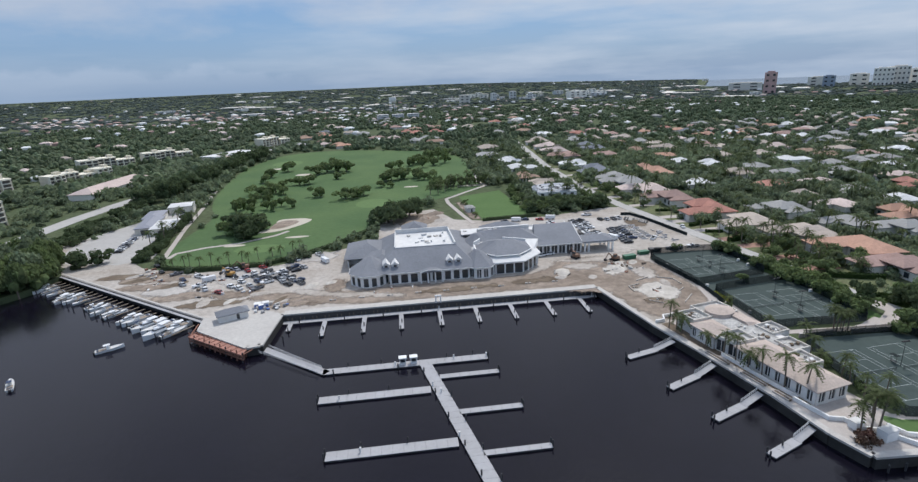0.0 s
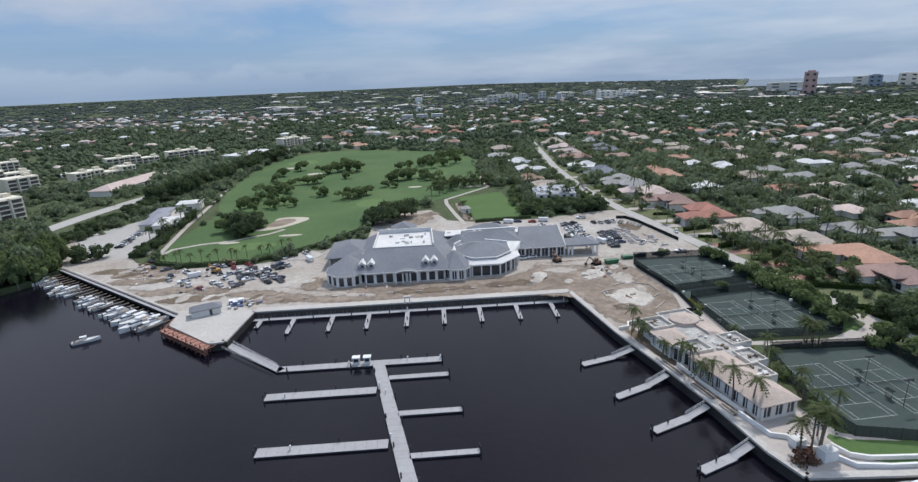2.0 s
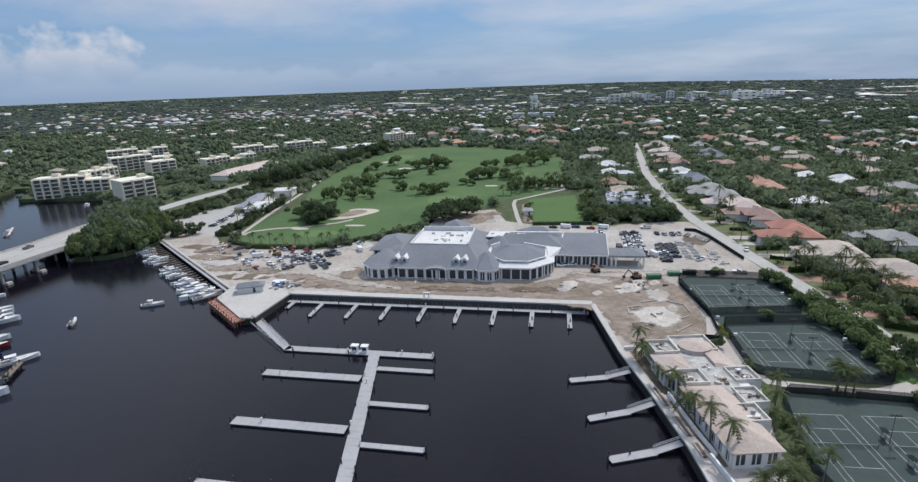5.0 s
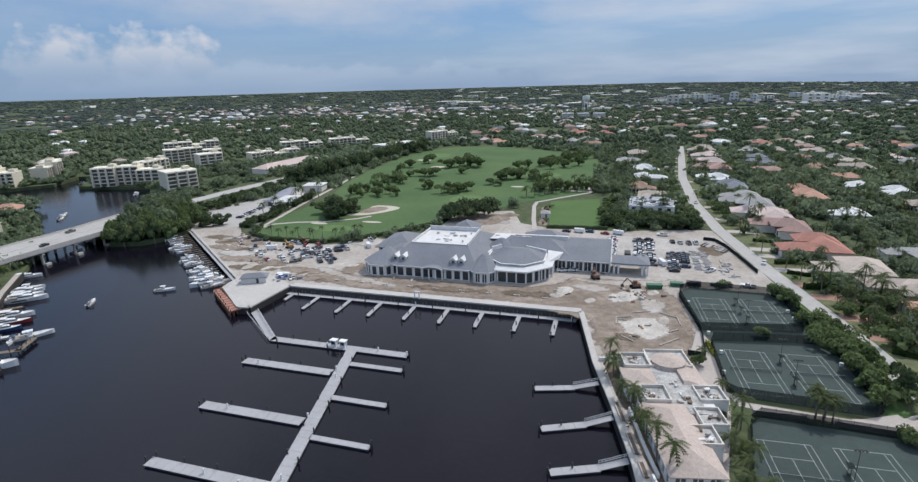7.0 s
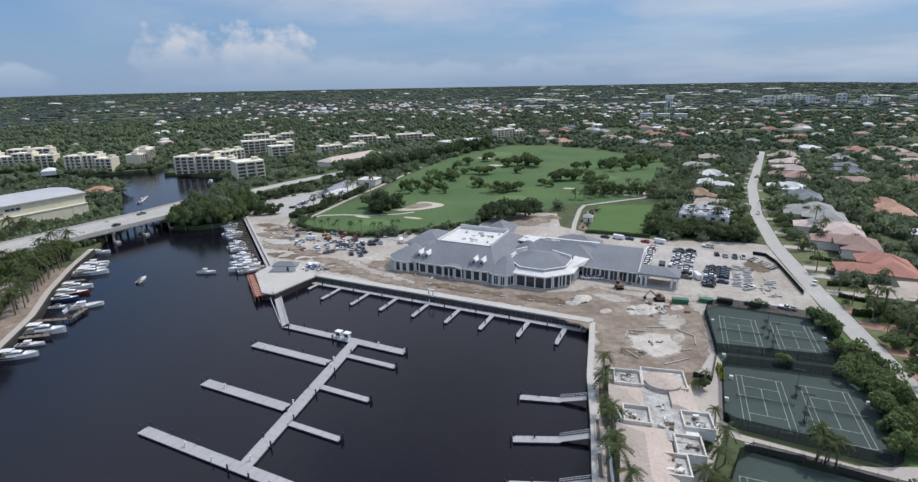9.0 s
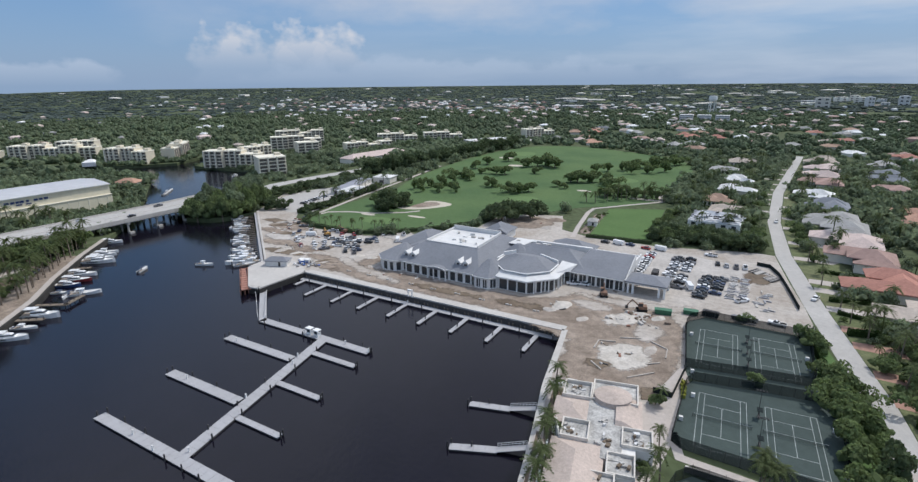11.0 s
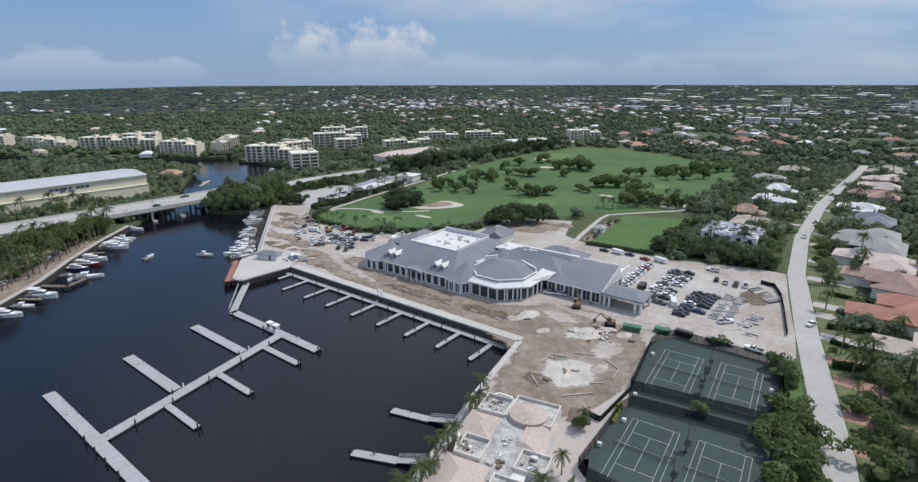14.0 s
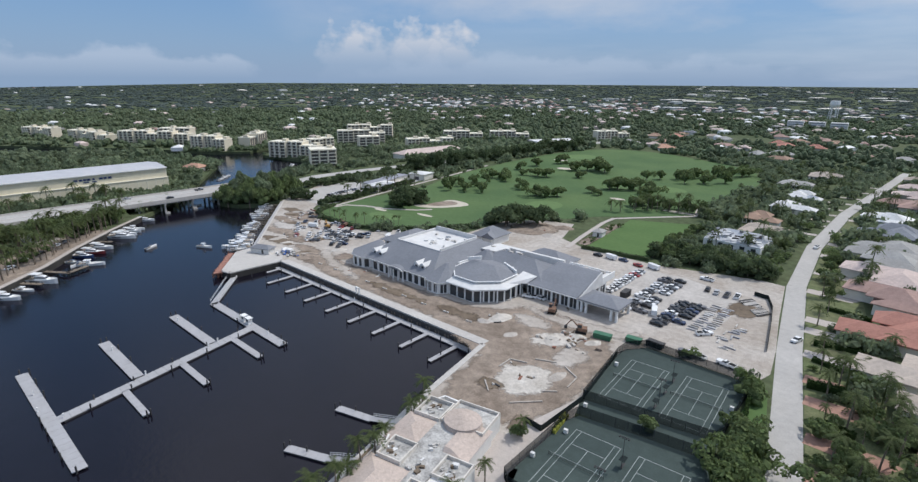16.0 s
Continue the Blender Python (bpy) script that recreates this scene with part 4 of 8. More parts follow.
# ---- pilings and dock furniture ----
PILE_MESH = Geo().rod((0, 0, -1), (0, 0, 1.9), 0.2, sides=8).rod((0, 0, 1.9), (0, 0, 2.02), 0.22, 0.08, 8).mesh("piling", M_PILE)


def piling(x, y):
    p = tagged(new("piling", PILE_MESH), "dark mooring pile beside the dock", "piling", "mooring piles")
    p.matrix_basis = pose(x, y, WATER)
    return p


spots = []
for x0, x1, y0, y1 in ((-26.6, 3.9, 124.2, 127.4), (-22.0, 8.8, 101.0, 104.2)):
    spots += [(x0 - 0.3, y0 + 1), (x0 + 8, y1 + 0.3), (x0 + 19, y1 + 0.3), (x0 - 0.2, y1 - 0.6)]
for x1, y in ((24.4, 131.8), (27.2, 114.2), (30.2, 97.7), (22.6, 140.8)):
    spots += [(x1, y), (x1 - 0.2, y + 0.9)]
spots += [(-17.0, 82.5), (-9, 82.5), (0, 82.5), (13.5, 79), (20, 78.9), (26, 78.9), (33, 78.9), (40.8, 80), (-17.9, 80.4)]
for k in (0.12, 0.3, 0.5, 0.7, 0.9):
    spots += [(17.9 - 12.4 * k, 82.2 + 57 * k), (13.7 - 12.4 * k + (0.0 if k > 0.4 else 0.2), 84 + 57 * k)]
for x in (-43.2, -31.0, -16.8, -3.5, 10.6, 24.0, 37.3, 51.0, 64.2):
    spots += [(x - 0.3, 164.7), (x + 0.2, 171.0 if x < -40 else 170.0)]
for x in (-40, -24, -10, 4, 18, 31, 44, 58, 70):
    spots.append((x, 176.7))
for tip in ((63.0, 131.5), (67.1, 114.3), (71.0, 99.8), (75.4, 85.9)):
    spots += [tip, (tip[0] + 0.3, tip[1] + 1.4), (tip[0] + 5, tip[1] + 2.8)]
spots += [(-20, 142.6), (-10, 142.6), (-24, 139.0), (10, 142.6), (18, 142.6), (-5, 139.0)]
for k in range(9):
    spots.append((96.0 + k * 3.4 + 0.5 * (k % 2), 78.0 - k * 0.12))
for k in range(10):
    spots.append((-48.2 + 0.2 * k * 0.9, 158.6 + k * 2.2))
for p in spots:
    piling(*p)
for x, y in ((-3.5, 140.9), (-0.2, 140.9)):
    kiosk = thing("dock_kiosk", "white fuel kiosk with an arched frame on the dock", "kiosk", "dock kiosks", pose(x, y, DECK, 0, 0, 0))
    part("body", Geo().box(0, 0, 0, 1.5, 1.2, 1.2), M_WHITE, kiosk)
    part("window", Geo().box(0, -0.62, 0.9, 1.5, 0.1, 1.0), M_GLASS, kiosk)
    part("roof", Geo().box(0, 0, 2.1, 2.4, 1.9, 0.3), M_WHITE, kiosk)
    for u in (-0.8, 0.8):
        for v in (-0.65, 0.65):
            part("post", Geo().box(u, v, 0, 0.2, 0.2, 2.15), M_WHITE, kiosk)
for x, y in ((4.6, 127.6), (9.3, 104.5), (15.9, 83.4), (6.6, 123.8), (-2, 80.6), (8, 79.6), (10.6, 178.3), (-5.8, 140.5), (12, 141.2), (-21, 125.2), (-14, 102.8), (69.5, 178.2), (22, 140.8)):
    ped = thing("power_pedestal", "small white dock power pedestal", "pedestal", "power pedestals", pose(x, y, DECK))
    part("post", Geo().box(0, 0, 0, 0.32, 0.32, 1.1), M_WHITE, ped)
    part("cap", Geo().box(0, 0, 1.1, 0.42, 0.42, 0.18), M_WHITEROOF, ped)
gate = thing("walkway_gate", "white gate portal on the basin walkway", "gate", m=pose(10.6, 180.0, -0.2))
for u in (-0.9, 0.9):
    part("post", Geo().box(u, 0, 0, 0.4, 0.4, 2.6), M_WHITE, gate)
part("lintel", Geo().box(0, 0, 2.6, 2.5, 0.6, 0.4), M_WHITE, gate)
# rails along the gangways
for a, b in (((-27.8, 142.6), (-47.0, 159.9)), ((-28.8, 140.2), (-49.9, 156.8)), ((73.5, 135.7), (80.0, 137.5)), ((77.5, 119.8), (83.8, 122.4)), ((81.4, 105.1), (87.6, 107.5)), ((84.6, 90.7), (90.0, 92.8))):
    rail = thing("gangway_rail", "thin white gangway handrail", "railing", "gangway rails")
    za, zb = DECK, (DECK if a[0] < 0 else -0.9)
    for h in (0.5, 1.0):
        part("bar", Geo().rod((*a, za + h), (*b, zb + h), 0.06, sides=6), M_WHITEROOF, rail)
    for i in range(9):
        p = toward(a, b, i / 8)
        z = za + (zb - za) * i / 8
        part("baluster", Geo().rod((*p, z), (*p, z + 1.05), 0.05, sides=6), M_WHITEROOF, rail)
# timber fenders along the basin wall
fend = thing("fender_wall", "dark timber fender piles along the basin wall", "fender")
part("bulkhead", Geo().prism(strip([(-46.5, 179.9), (71.8, 179.9)], 0.3, 0, 0), WATER - 1, -0.35), M_PILE, fend)
for i in range(80):
    x = -46 + i * 1.475
    part("fender", Geo().box(x, 179.62, WATER - 0.5, 0.3, 0.25, 2.1), M_BARK if i % 3 else M_PILE, fend)

# ---- trees ----
def tuft(n, size, seed, squash=0.75, lobes_n=6, spread=0.42):
    """A crown of n leaf cards on a lumpy dome of radius 1: verts and quads."""
    r = np.random.default_rng(seed)
    lobes = r.normal(size=(lobes_n, 3)) * (spread, spread, 0.25) + (0, 0, 0.55)
    rad = r.uniform(0.38, 0.62, lobes_n)
    k = r.integers(0, lobes_n, n)
    d = r.normal(size=(n, 3))
    d[:, 2] = np.abs(d[:, 2]) * 0.9 - 0.25
    d /= np.linalg.norm(d, axis=1)[:, None]
    c = (lobes[k] + d * rad[k][:, None] * r.uniform(0.7, 1.05, (n, 1))) * (1, 1, squash)
    t = np.cross(d + r.normal(size=(n, 3)) * 0.5, r.normal(size=(n, 3)))
    t /= np.linalg.norm(t, axis=1)[:, None]
    b = np.cross(d + r.normal(size=(n, 3)) * 0.4, t)
    b /= np.linalg.norm(b, axis=1)[:, None] + 1e-9
    s = (size * r.uniform(0.6, 1.3, n))[:, None]
    v = np.stack([c - t * s - b * s * 0.3, c + t * s * 0.3 - b * s, c + t * s + b * s * 0.3, c - t * s * 0.3 + b * s], 1).reshape(-1, 3)
    return v, np.arange(4 * n).reshape(-1, 4)


def icosahedron():
    p = (1 + 5 ** 0.5) / 2
    v = np.array([(-1, p, 0), (1, p, 0), (-1, -p, 0), (1, -p, 0), (0, -1, p), (0, 1, p), (0, -1, -p), (0, 1, -p), (p, 0, -1), (p, 0, 1), (-p, 0, -1), (-p, 0, 1)])
    f = [(0, 11, 5), (0, 5, 1), (0, 1, 7), (0, 7, 10), (0, 10, 11), (1, 5, 9), (5, 11, 4), (11, 10, 2), (10, 7, 6), (7, 1, 8), (3, 9, 4), (3, 4, 2), (3, 2, 6), (3, 6, 8), (3, 8, 9), (4, 9, 5), (2, 4, 11), (6, 2, 10), (8, 6, 7), (9, 8, 1)]
    return v / np.linalg.norm(v[0]), np.array(f)


ICO_V, ICO_F = icosahedron()


def clump(lobes_n, seed, spread=0.45, low=0.32, high=0.62, squash=0.8):
    """A crown of uneven leafy clumps, about 1 m in radius: verts and triangles."""
    r = np.random.default_rng(seed)
    vs, fs = [], []
    for k in range(lobes_n):
        c = r.normal(size=3) * (spread, spread, 0.2) + (0, 0, 0.5)
        v = ICO_V * r.uniform(low, high) * r.uniform(0.75, 1.25, (12, 1)) + c
        keep = ICO_F[(ICO_V[ICO_F].mean(1)[:, 2] > -0.7)]
        vs.append(v * (1, 1, squash))
        fs.append(keep + 12 * k)
    return np.concatenate(vs), np.concatenate(fs)


def tree(seed, mat, cards=760, size=0.092):
    """A broadleaf tree about 1 m wide in radius and 1.35 m tall, to be scaled: trunk with limbs, and a crown of leaves."""
    t = thing("tree", "broad green leafy tree", "tree")
    r = random.Random(seed)
    g = Geo().rod((0, 0, -0.1), (0.02, 0, 0.55), 0.07, 0.05, 7)
    for i in range(5):
        a = i * 1.26 + r.uniform(-0.3, 0.3)
        g.rod((0.02, 0, r.uniform(0.35, 0.55)), (math.cos(a) * 0.5, math.sin(a) * 0.5, r.uniform(0.75, 0.95)), 0.035, 0.012, 5)
    part("trunk", g, M_BARK, t)
    v, f = tuft(cards, size, seed, 0.85)
    v = v + (0, 0, 0.28)
    cv, cf = clump(7, seed + 300, 0.36, 0.26, 0.42, 0.8)
    part("crown", Geo().add(v.tolist(), f.tolist()).add((cv * 0.95 + (0, 0, 0.28)).tolist(), cf.tolist()), mat, t)
    return t


def palm(seed, height=8.0, fronds=20, length=2.9):
    """A palm with a ringed, slightly leaning trunk and arching fronds of separate leaflets."""
    r = random.Random(seed)
    t = thing("palm_tree", "tall palm with arching green fronds", "palm tree")
    lean = (r.uniform(-0.5, 0.5), r.uniform(-0.5, 0.5))
    g = Geo()
    pts = [(lean[0] * k * k, lean[1] * k * k, height * k) for k in (0, 0.25, 0.5, 0.75, 1)]
    for i in range(4):
        g.rod((*pts[i][:2], pts[i][2] - (0.2 if i == 0 else 0)), pts[i + 1], 0.24 - i * 0.025, 0.215 - i * 0.025, 7)
    part("trunk", g, M_BARK, t)
    g = Geo()
    top = Vector(pts[-1])
    for i in range(fronds):
        a = i * 2.4 + r.uniform(-0.2, 0.2)
        up_ = r.uniform(-0.35, 0.95)
        out = Vector((math.cos(a), math.sin(a), 0))
        L = length * r.uniform(0.8, 1.1)
        line = [top + out * (L * s) + Vector((0, 0, L * (up_ * s - 0.75 * s * s))) for s in (0, 0.25, 0.5, 0.75, 1.0)]
        side = Vector((-out.y, out.x, 0))
        for j in range(4):
            p, q = line[j], line[j + 1]
            g.add([p - side * 0.04, p + side * 0.04, q + side * 0.03, q - side * 0.03], [(0, 1, 2, 3)])
            for m in (0.0, 0.5):
                c0, c1 = p.lerp(q, m), p.lerp(q, m + 0.42)
                w = 0.7 * (1.0 - abs((j + m) / 4 - 0.4) * 0.9)
                for sg in (-1, 1):
                    tipp = c1 + side * (sg * w) + out * 0.2 + Vector((0, 0, -0.22 * w))
                    g.add([c0, c1, tipp], [(0, 1, 2)])
    part("crown", g, M_PALM, t)
    return t


def put(proto, x, y, size, z=0.0, tall=None, label=""):
    c = copy_thing(proto, pose(x, y, z, 0, 0, rnd.uniform(0, 360)) @ Matrix.Diagonal((size / proto.scale.x, size / proto.scale.x, (tall or size) / proto.scale.x, 1)))
    if label:
        c["label"] = label
    return c


TREES = [tree(s, M_LEAF) for s in (1, 2, 3)]
DARKS = [tree(s, M_LEAFDARK) for s in (4, 5)]
PALMS = [palm(s, h) for s, h in ((1, 7.5), (2, 9.5), (3, 5.5))]
for o, (x, y) in zip(TREES + DARKS + PALMS, ((-99, 300), (-60, 395), (20, 440), (-89, 296), (-6, 298), (131, 133), (99.5, 86.5), (84, 142))):
    s = {0: 6.5, 1: 6.0, 2: 6.5, 3: 8.5, 4: 8.0}.get((TREES + DARKS + PALMS).index(o), 1.0)
    o.matrix_basis = pose(x, y, 0, 0, 0, 20) @ Matrix.Scale(s, 4)

# golf course trees
for x, y, s in ((-94.5, 304, 8), (-83, 307, 7), (-98, 312, 6.5), (-88, 288, 6)):
    put(DARKS[0], x, y, s, tall=s * 0.95, label="large dark spreading tree on the golf course")
for x, y, s in ((-9, 304, 9.5), (4, 316, 9), (-2, 311, 8), (-14, 300, 7)):
    put(DARKS[1], x, y, s, label="large dark round tree behind the clubhouse")
for x, y, s in ((-70, 510, 10), (-60, 513, 11), (-52, 508, 9), (-78, 502, 8), (-6, 446, 9), (4, 449, 8), (-12, 441, 7), (14, 452, 7), (-34, 384, 7.5), (-28, 388, 7), (-40, 380, 6),
                (-109, 416, 6.5), (-98, 420, 7), (-92, 412, 6), (-102, 428, 6), (-86, 450, 7), (-78, 455, 6.5), (-96, 446, 5), (30, 398, 6), (38, 402, 5), (-16, 420, 5), (-8, 416, 4.5), (-56, 470, 5), (-118, 470, 7), (-120, 500, 7), (-110, 530, 8)):
    put(rnd.choice(TREES), x + rnd.uniform(-2, 2), y + rnd.uniform(-2, 2), s * rnd.uniform(0.8, 1.0), label="leafy green tree on a fairway")
for x, y in ((-112, 360), (-108, 366), (-104, 372), (-100, 352), (-92, 362), (-86, 356), (-116, 376), (-95, 378), (-84, 370), (-75, 362), (-106, 390), (-98, 396), (24, 398), (30, 404), (36, 400), (42, 408), (47, 404), (52, 409), (57, 405), (62, 404), (66, 408), (28, 410), (54, 414)):
    put(rnd.choice(TREES), x, y, rnd.uniform(3.0, 4.2), tall=rnd.uniform(5, 6.5), label="slender tree on the golf course")
for x, y in ((10, 520), (14, 528), (20, 536), (26, 545), (31, 552), (36, 560), (42, 566), (48, 574), (52, 580), (16, 540), (30, 566), (44, 590), (0, 510), (-8, 500), (22, 505), (34, 515), (46, 530)):
    put(rnd.choice(TREES), x, y, rnd.uniform(4, 6), tall=rnd.uniform(6, 8), label="tree in a row across the fairway")
for i in range(14):
    put(rnd.choice(PALMS), -110 + i * 4.4 + rnd.uniform(-1, 1), 246 + rnd.uniform(-2, 4) + max(0, i - 8) * 2.2, rnd.uniform(0.6, 0.85), label="young palm along the course edge")
for x, y in ((30, 388), (35, 391), (40, 394), (46, 397), (50, 396), (55, 399), (61, 402), (68, 398)):
    put(rnd.choice(PALMS), x, y, rnd.uniform(0.9, 1.2), label="palm in a row on the golf course")
# palms at the beach house and courts
for x, y, s in ((84, 139, 1.0), (82.6, 144, 0.9), (86, 129, 0.9), (88.4, 124, 1.0), (89.2, 119.5, 0.9), (90.2, 115.5, 1.0), (91.4, 111.6, 0.85), (93.2, 105.5, 1.05), (95.0, 100.8, 1.0), 
                (102.0, 87.0, 1.0), (108.6, 112, 0.95), (110.5, 118, 0.9), (111.6, 108, 0.9), (110, 104, 0.8), (109.6, 99, 0.85), (112.6, 122.5, 0.9), (111.6, 95.5, 0.8), (107.6, 152, 0.7), (110.5, 134.5, 0.7)):
    put(rnd.choice(PALMS), x, y, s)
for x, y in ((130.2, 131), (131.6, 130.4), (132.6, 132.2), (133.6, 130.6), (131, 133)):
    put(PALMS[0], x, y, rnd.uniform(0.85, 1.0), label="palm in a cluster between the courts")
for x, y, s in ((128.6, 174.0, 2.6), (106.6, 151.5, 2.4), (123, 216, 2.2), (108.6, 126, 2.2), (112, 114, 2.0), (110.8, 101.5, 2.0), (146.2, 126, 3)):
    put(rnd.choice(TREES), x, y, s, label="small round green tree by the courts")
for x, y, s in ((143.6, 207, 4.0), (144.6, 203.6, 3.4), (144.6, 189, 3.6), (146.0, 184, 4.2), (147.4, 178, 4.2), (147.4, 172, 4.2), (147.6, 165, 4.2), (147.4, 157, 4.4), (147.6, 149, 4.0), (147.8, 142, 4.0), (146.4, 175, 3.6), (146.4, 167, 3.6), (150.2, 181, 3.2), (151.2, 175.5, 3.4), (152.2, 169, 3.6), (152.6, 162.5, 3.4), (153.2, 156, 3.2)):
    put(rnd.choice(TREES), x, y, s, tall=s * 1.05, label="dense green tree between courts and street")

for x, y in ((21, 375), (26.8, 376), (32.8, 384), (38, 392), (43.7, 393), (47.6, 404), (52.7, 406), (58.7, 406)):
    put(rnd.choice(PALMS), x, y, rnd.uniform(1.1, 1.4), label="palm beside the practice lawn")

# ---- houses ----
ROOFS = {'tan': (0.484, 0.409, 0.345), 'rose': (0.409, 0.276, 0.236), 'red': (0.463, 0.225, 0.173), 'orange': (0.514, 0.304, 0.219), 'grey': (0.365, 0.354, 0.336), 'slate': (0.208, 0.22, 0.243), 'white': (0.739, 0.73, 0.711), 'pink': (0.605, 0.489, 0.443), 'brown': (0.361, 0.245, 0.181)}
ROOF_MATS = {k: material(k + "_roof", c, 0.85, 0, 0.2, 0.1, 0.9, 0.12, 0.2, tuple(x * 0.82 for x in c), randomness=0.14, fine=4.0) for k, c in ROOFS.items()}
M_HOUSEWALL = material("house_wall", (0.72, 0.68, 0.61), 0.85, 0, 0.2, 0.06, 0.8, 0.1, randomness=0.15)


def house_meshes(seed):
    """Meshes of one house type, about 22 by 18 m: walls, two or three hipped roofs, windows and a garage door."""
    r = random.Random(seed)
    w, d, w2, d2 = r.uniform(17, 21), r.uniform(11, 14), r.uniform(8, 10), r.uniform(9, 12)
    side = r.choice((-1, 1))
    cx = side * (w / 2 - w2 / 2)
    walls = Geo().box(0, 0, -0.3, w, d, 3.8).box(cx, -d / 2 - d2 / 2 + 1, -0.3, w2, d2, 3.6)
    main = Geo().hip(-w / 2, w / 2, -d / 2, d / 2, 3.5, 3.5 + d * 0.22, 0.7)
    wing = Geo().hip(cx - w2 / 2, cx + w2 / 2, -d / 2 - d2 + 1, d / 2 - 1.5, 3.3, 3.3 + w2 * 0.24, 0.65)
    tower = Geo().hip(-cx * 0.5 - 4, -cx * 0.5 + 4, -d / 2 - 2, d / 2 - 2, 4.6, 7.2, 0.5)
    win = []
    for i in range(4):
        win.append(Geo().box(-w / 2 + (i + 0.7) * w / 4.4, -d / 2 - 0.02, 0.7, 1.8, 0.1, 1.9))
        win.append(Geo().box(-w / 2 - 0.02, -d / 2 + (i + 0.7) * d / 4.4, 0.7, 0.1, 1.5, 1.9))
    door = Geo().box(cx, -d / 2 - d2 + 0.98, 0, 5, 0.1, 2.4)
    return [g.mesh(n, M_GLASS) for n, g in (("wall", walls), ("main_roof", main), ("wing_roof", wing), ("tower_roof", tower), ("garage_door", door))] + [win[i].mesh("window", M_GLASS) for i in range(8)]


HOUSE_TYPES = [house_meshes(s) for s in range(5)]


def house_at(x, y, turn, colour, kind, size=1.0, full=True):
    h = thing("house", f"one-storey house with {colour} hipped roofs", "house", "houses", pose(x, y, 0, 0, 0, turn) @ Matrix.Scale(size, 4))
    for i, me in enumerate(HOUSE_TYPES[kind]):
        if i > 3 and not full or i == 3 and kind % 2:
            continue
        mat = M_HOUSEWALL if i == 0 else M_WHITEROOF if i == 4 else M_GLASS if i > 4 else ROOF_MATS[colour]
        o = part(me.name.split(".")[0], me, mat, h)
        o.material_slots[0].link = "OBJECT"
        o.material_slots[0].material = mat
    return h


HOMES_WEST_SIDE = [(101, 606, "tan"), (89, 548, "grey"), (104, 500, "white"), (104, 455, "white"), (97, 410, "brown"), (104, 380, "tan")]
HOMES_ROW = [(176, 640, "tan"), (174, 592, "pink"), (170, 548, "pink"), (168, 505, "rose"), (160, 452, "white"), (164, 418, "slate"), (165, 384, "grey"), (165, 357, "grey"), (168, 330, "pink"), (170, 303, "rose"), (174, 272, "red"), (180, 243, "tan"),
             (190, 216, "tan"), (197, 192, "orange"), (193, 170, "rose")]
HOMES_EAST = [(222, 640, "grey"), (217, 590, "slate"), (213, 548, "slate"), (210, 505, "rose"), (206, 420, "orange"), (205, 392, "orange"), (212, 346, "white"), (213, 262, "grey"), (224, 230, "grey"), (240, 214, "grey"), (262, 238, "orange"), (289, 266, "white"),
              (257, 370, "tan"), (287, 390, "grey"), (290, 357, "grey"), (263, 414, "white"), (300, 458, "tan"), (280, 525, "tan"), (256, 475, "orange"), (283, 636, "tan"), (328, 350, "grey"), (350, 386, "grey"), (347, 322, "pink"), (408, 396, "grey"), (380, 614, "orange"), (430, 500, "slate"), (428, 570, "white")]
homes = []
for group, turn in ((HOMES_WEST_SIDE, 90), (HOMES_ROW, -92), (HOMES_EAST, -90)):
    for i, (x, y, c) in enumerate(group):
        house_at(x, y, turn + rnd.uniform(-4, 4), c, i % 5, rnd.uniform(1.12, 1.28) if group is HOMES_ROW else rnd.uniform(0.92, 1.08))
        homes.append((x, y))
COLOURS = ("tan", "tan", "rose", "grey", "grey", "white", "pink", "slate", "orange", "red", "brown")
r2_ = random.Random(11)
for row in range(23):
    x = 250 + row * 42 + r2_.uniform(-6, 6)
    for k in range(22):
        y = 110 + k * 30 + r2_.uniform(-5, 5) + row * 4
        a = math.degrees(math.atan2(x - 80, y - 20))
        if a > 56 or y > 980 or min(math.dist((x, y), h) for h in homes) < 25 or r2_.random() < 0.14:
            continue
        homes.append((x, y))
        house_at(x, y, r2_.choice((-90, 90)) + r2_.uniform(-6, 6), r2_.choice(COLOURS), r2_.randrange(5), r2_.uniform(0.8, 1.0), math.hypot(x - 100, y) < 300)
for k in range(60):
    x, y = r2_.uniform(-150, 240), r2_.uniform(700, 1150)
    if min(math.dist((x, y), h) for h in homes) > 27 and not inside(x, y, GOLF) and not inside(x, y, strip(ROAD_E, 26, 0, 0)):
        homes.append((x, y))
        house_at(x, y, r2_.uniform(0, 360), r2_.choice(COLOURS), r2_.randrange(5), 1.0, False)
# the house still being built beyond the lawn
M_METALROOF = material("grey_underlay", (0.36, 0.38, 0.42), 0.7, 0, 0.3, 0.12, 0.6, 0.2, 0, (0.55, 0.55, 0.55))
new_house = thing("unfinished_house", "large unfinished house with white sheathed roofs", "house", m=pose(104, 344, 0, 0, 0, -3))
part("wall", Geo().box(0, 0, 0, 26, 22, 5.5), M_WHITE, new_house)
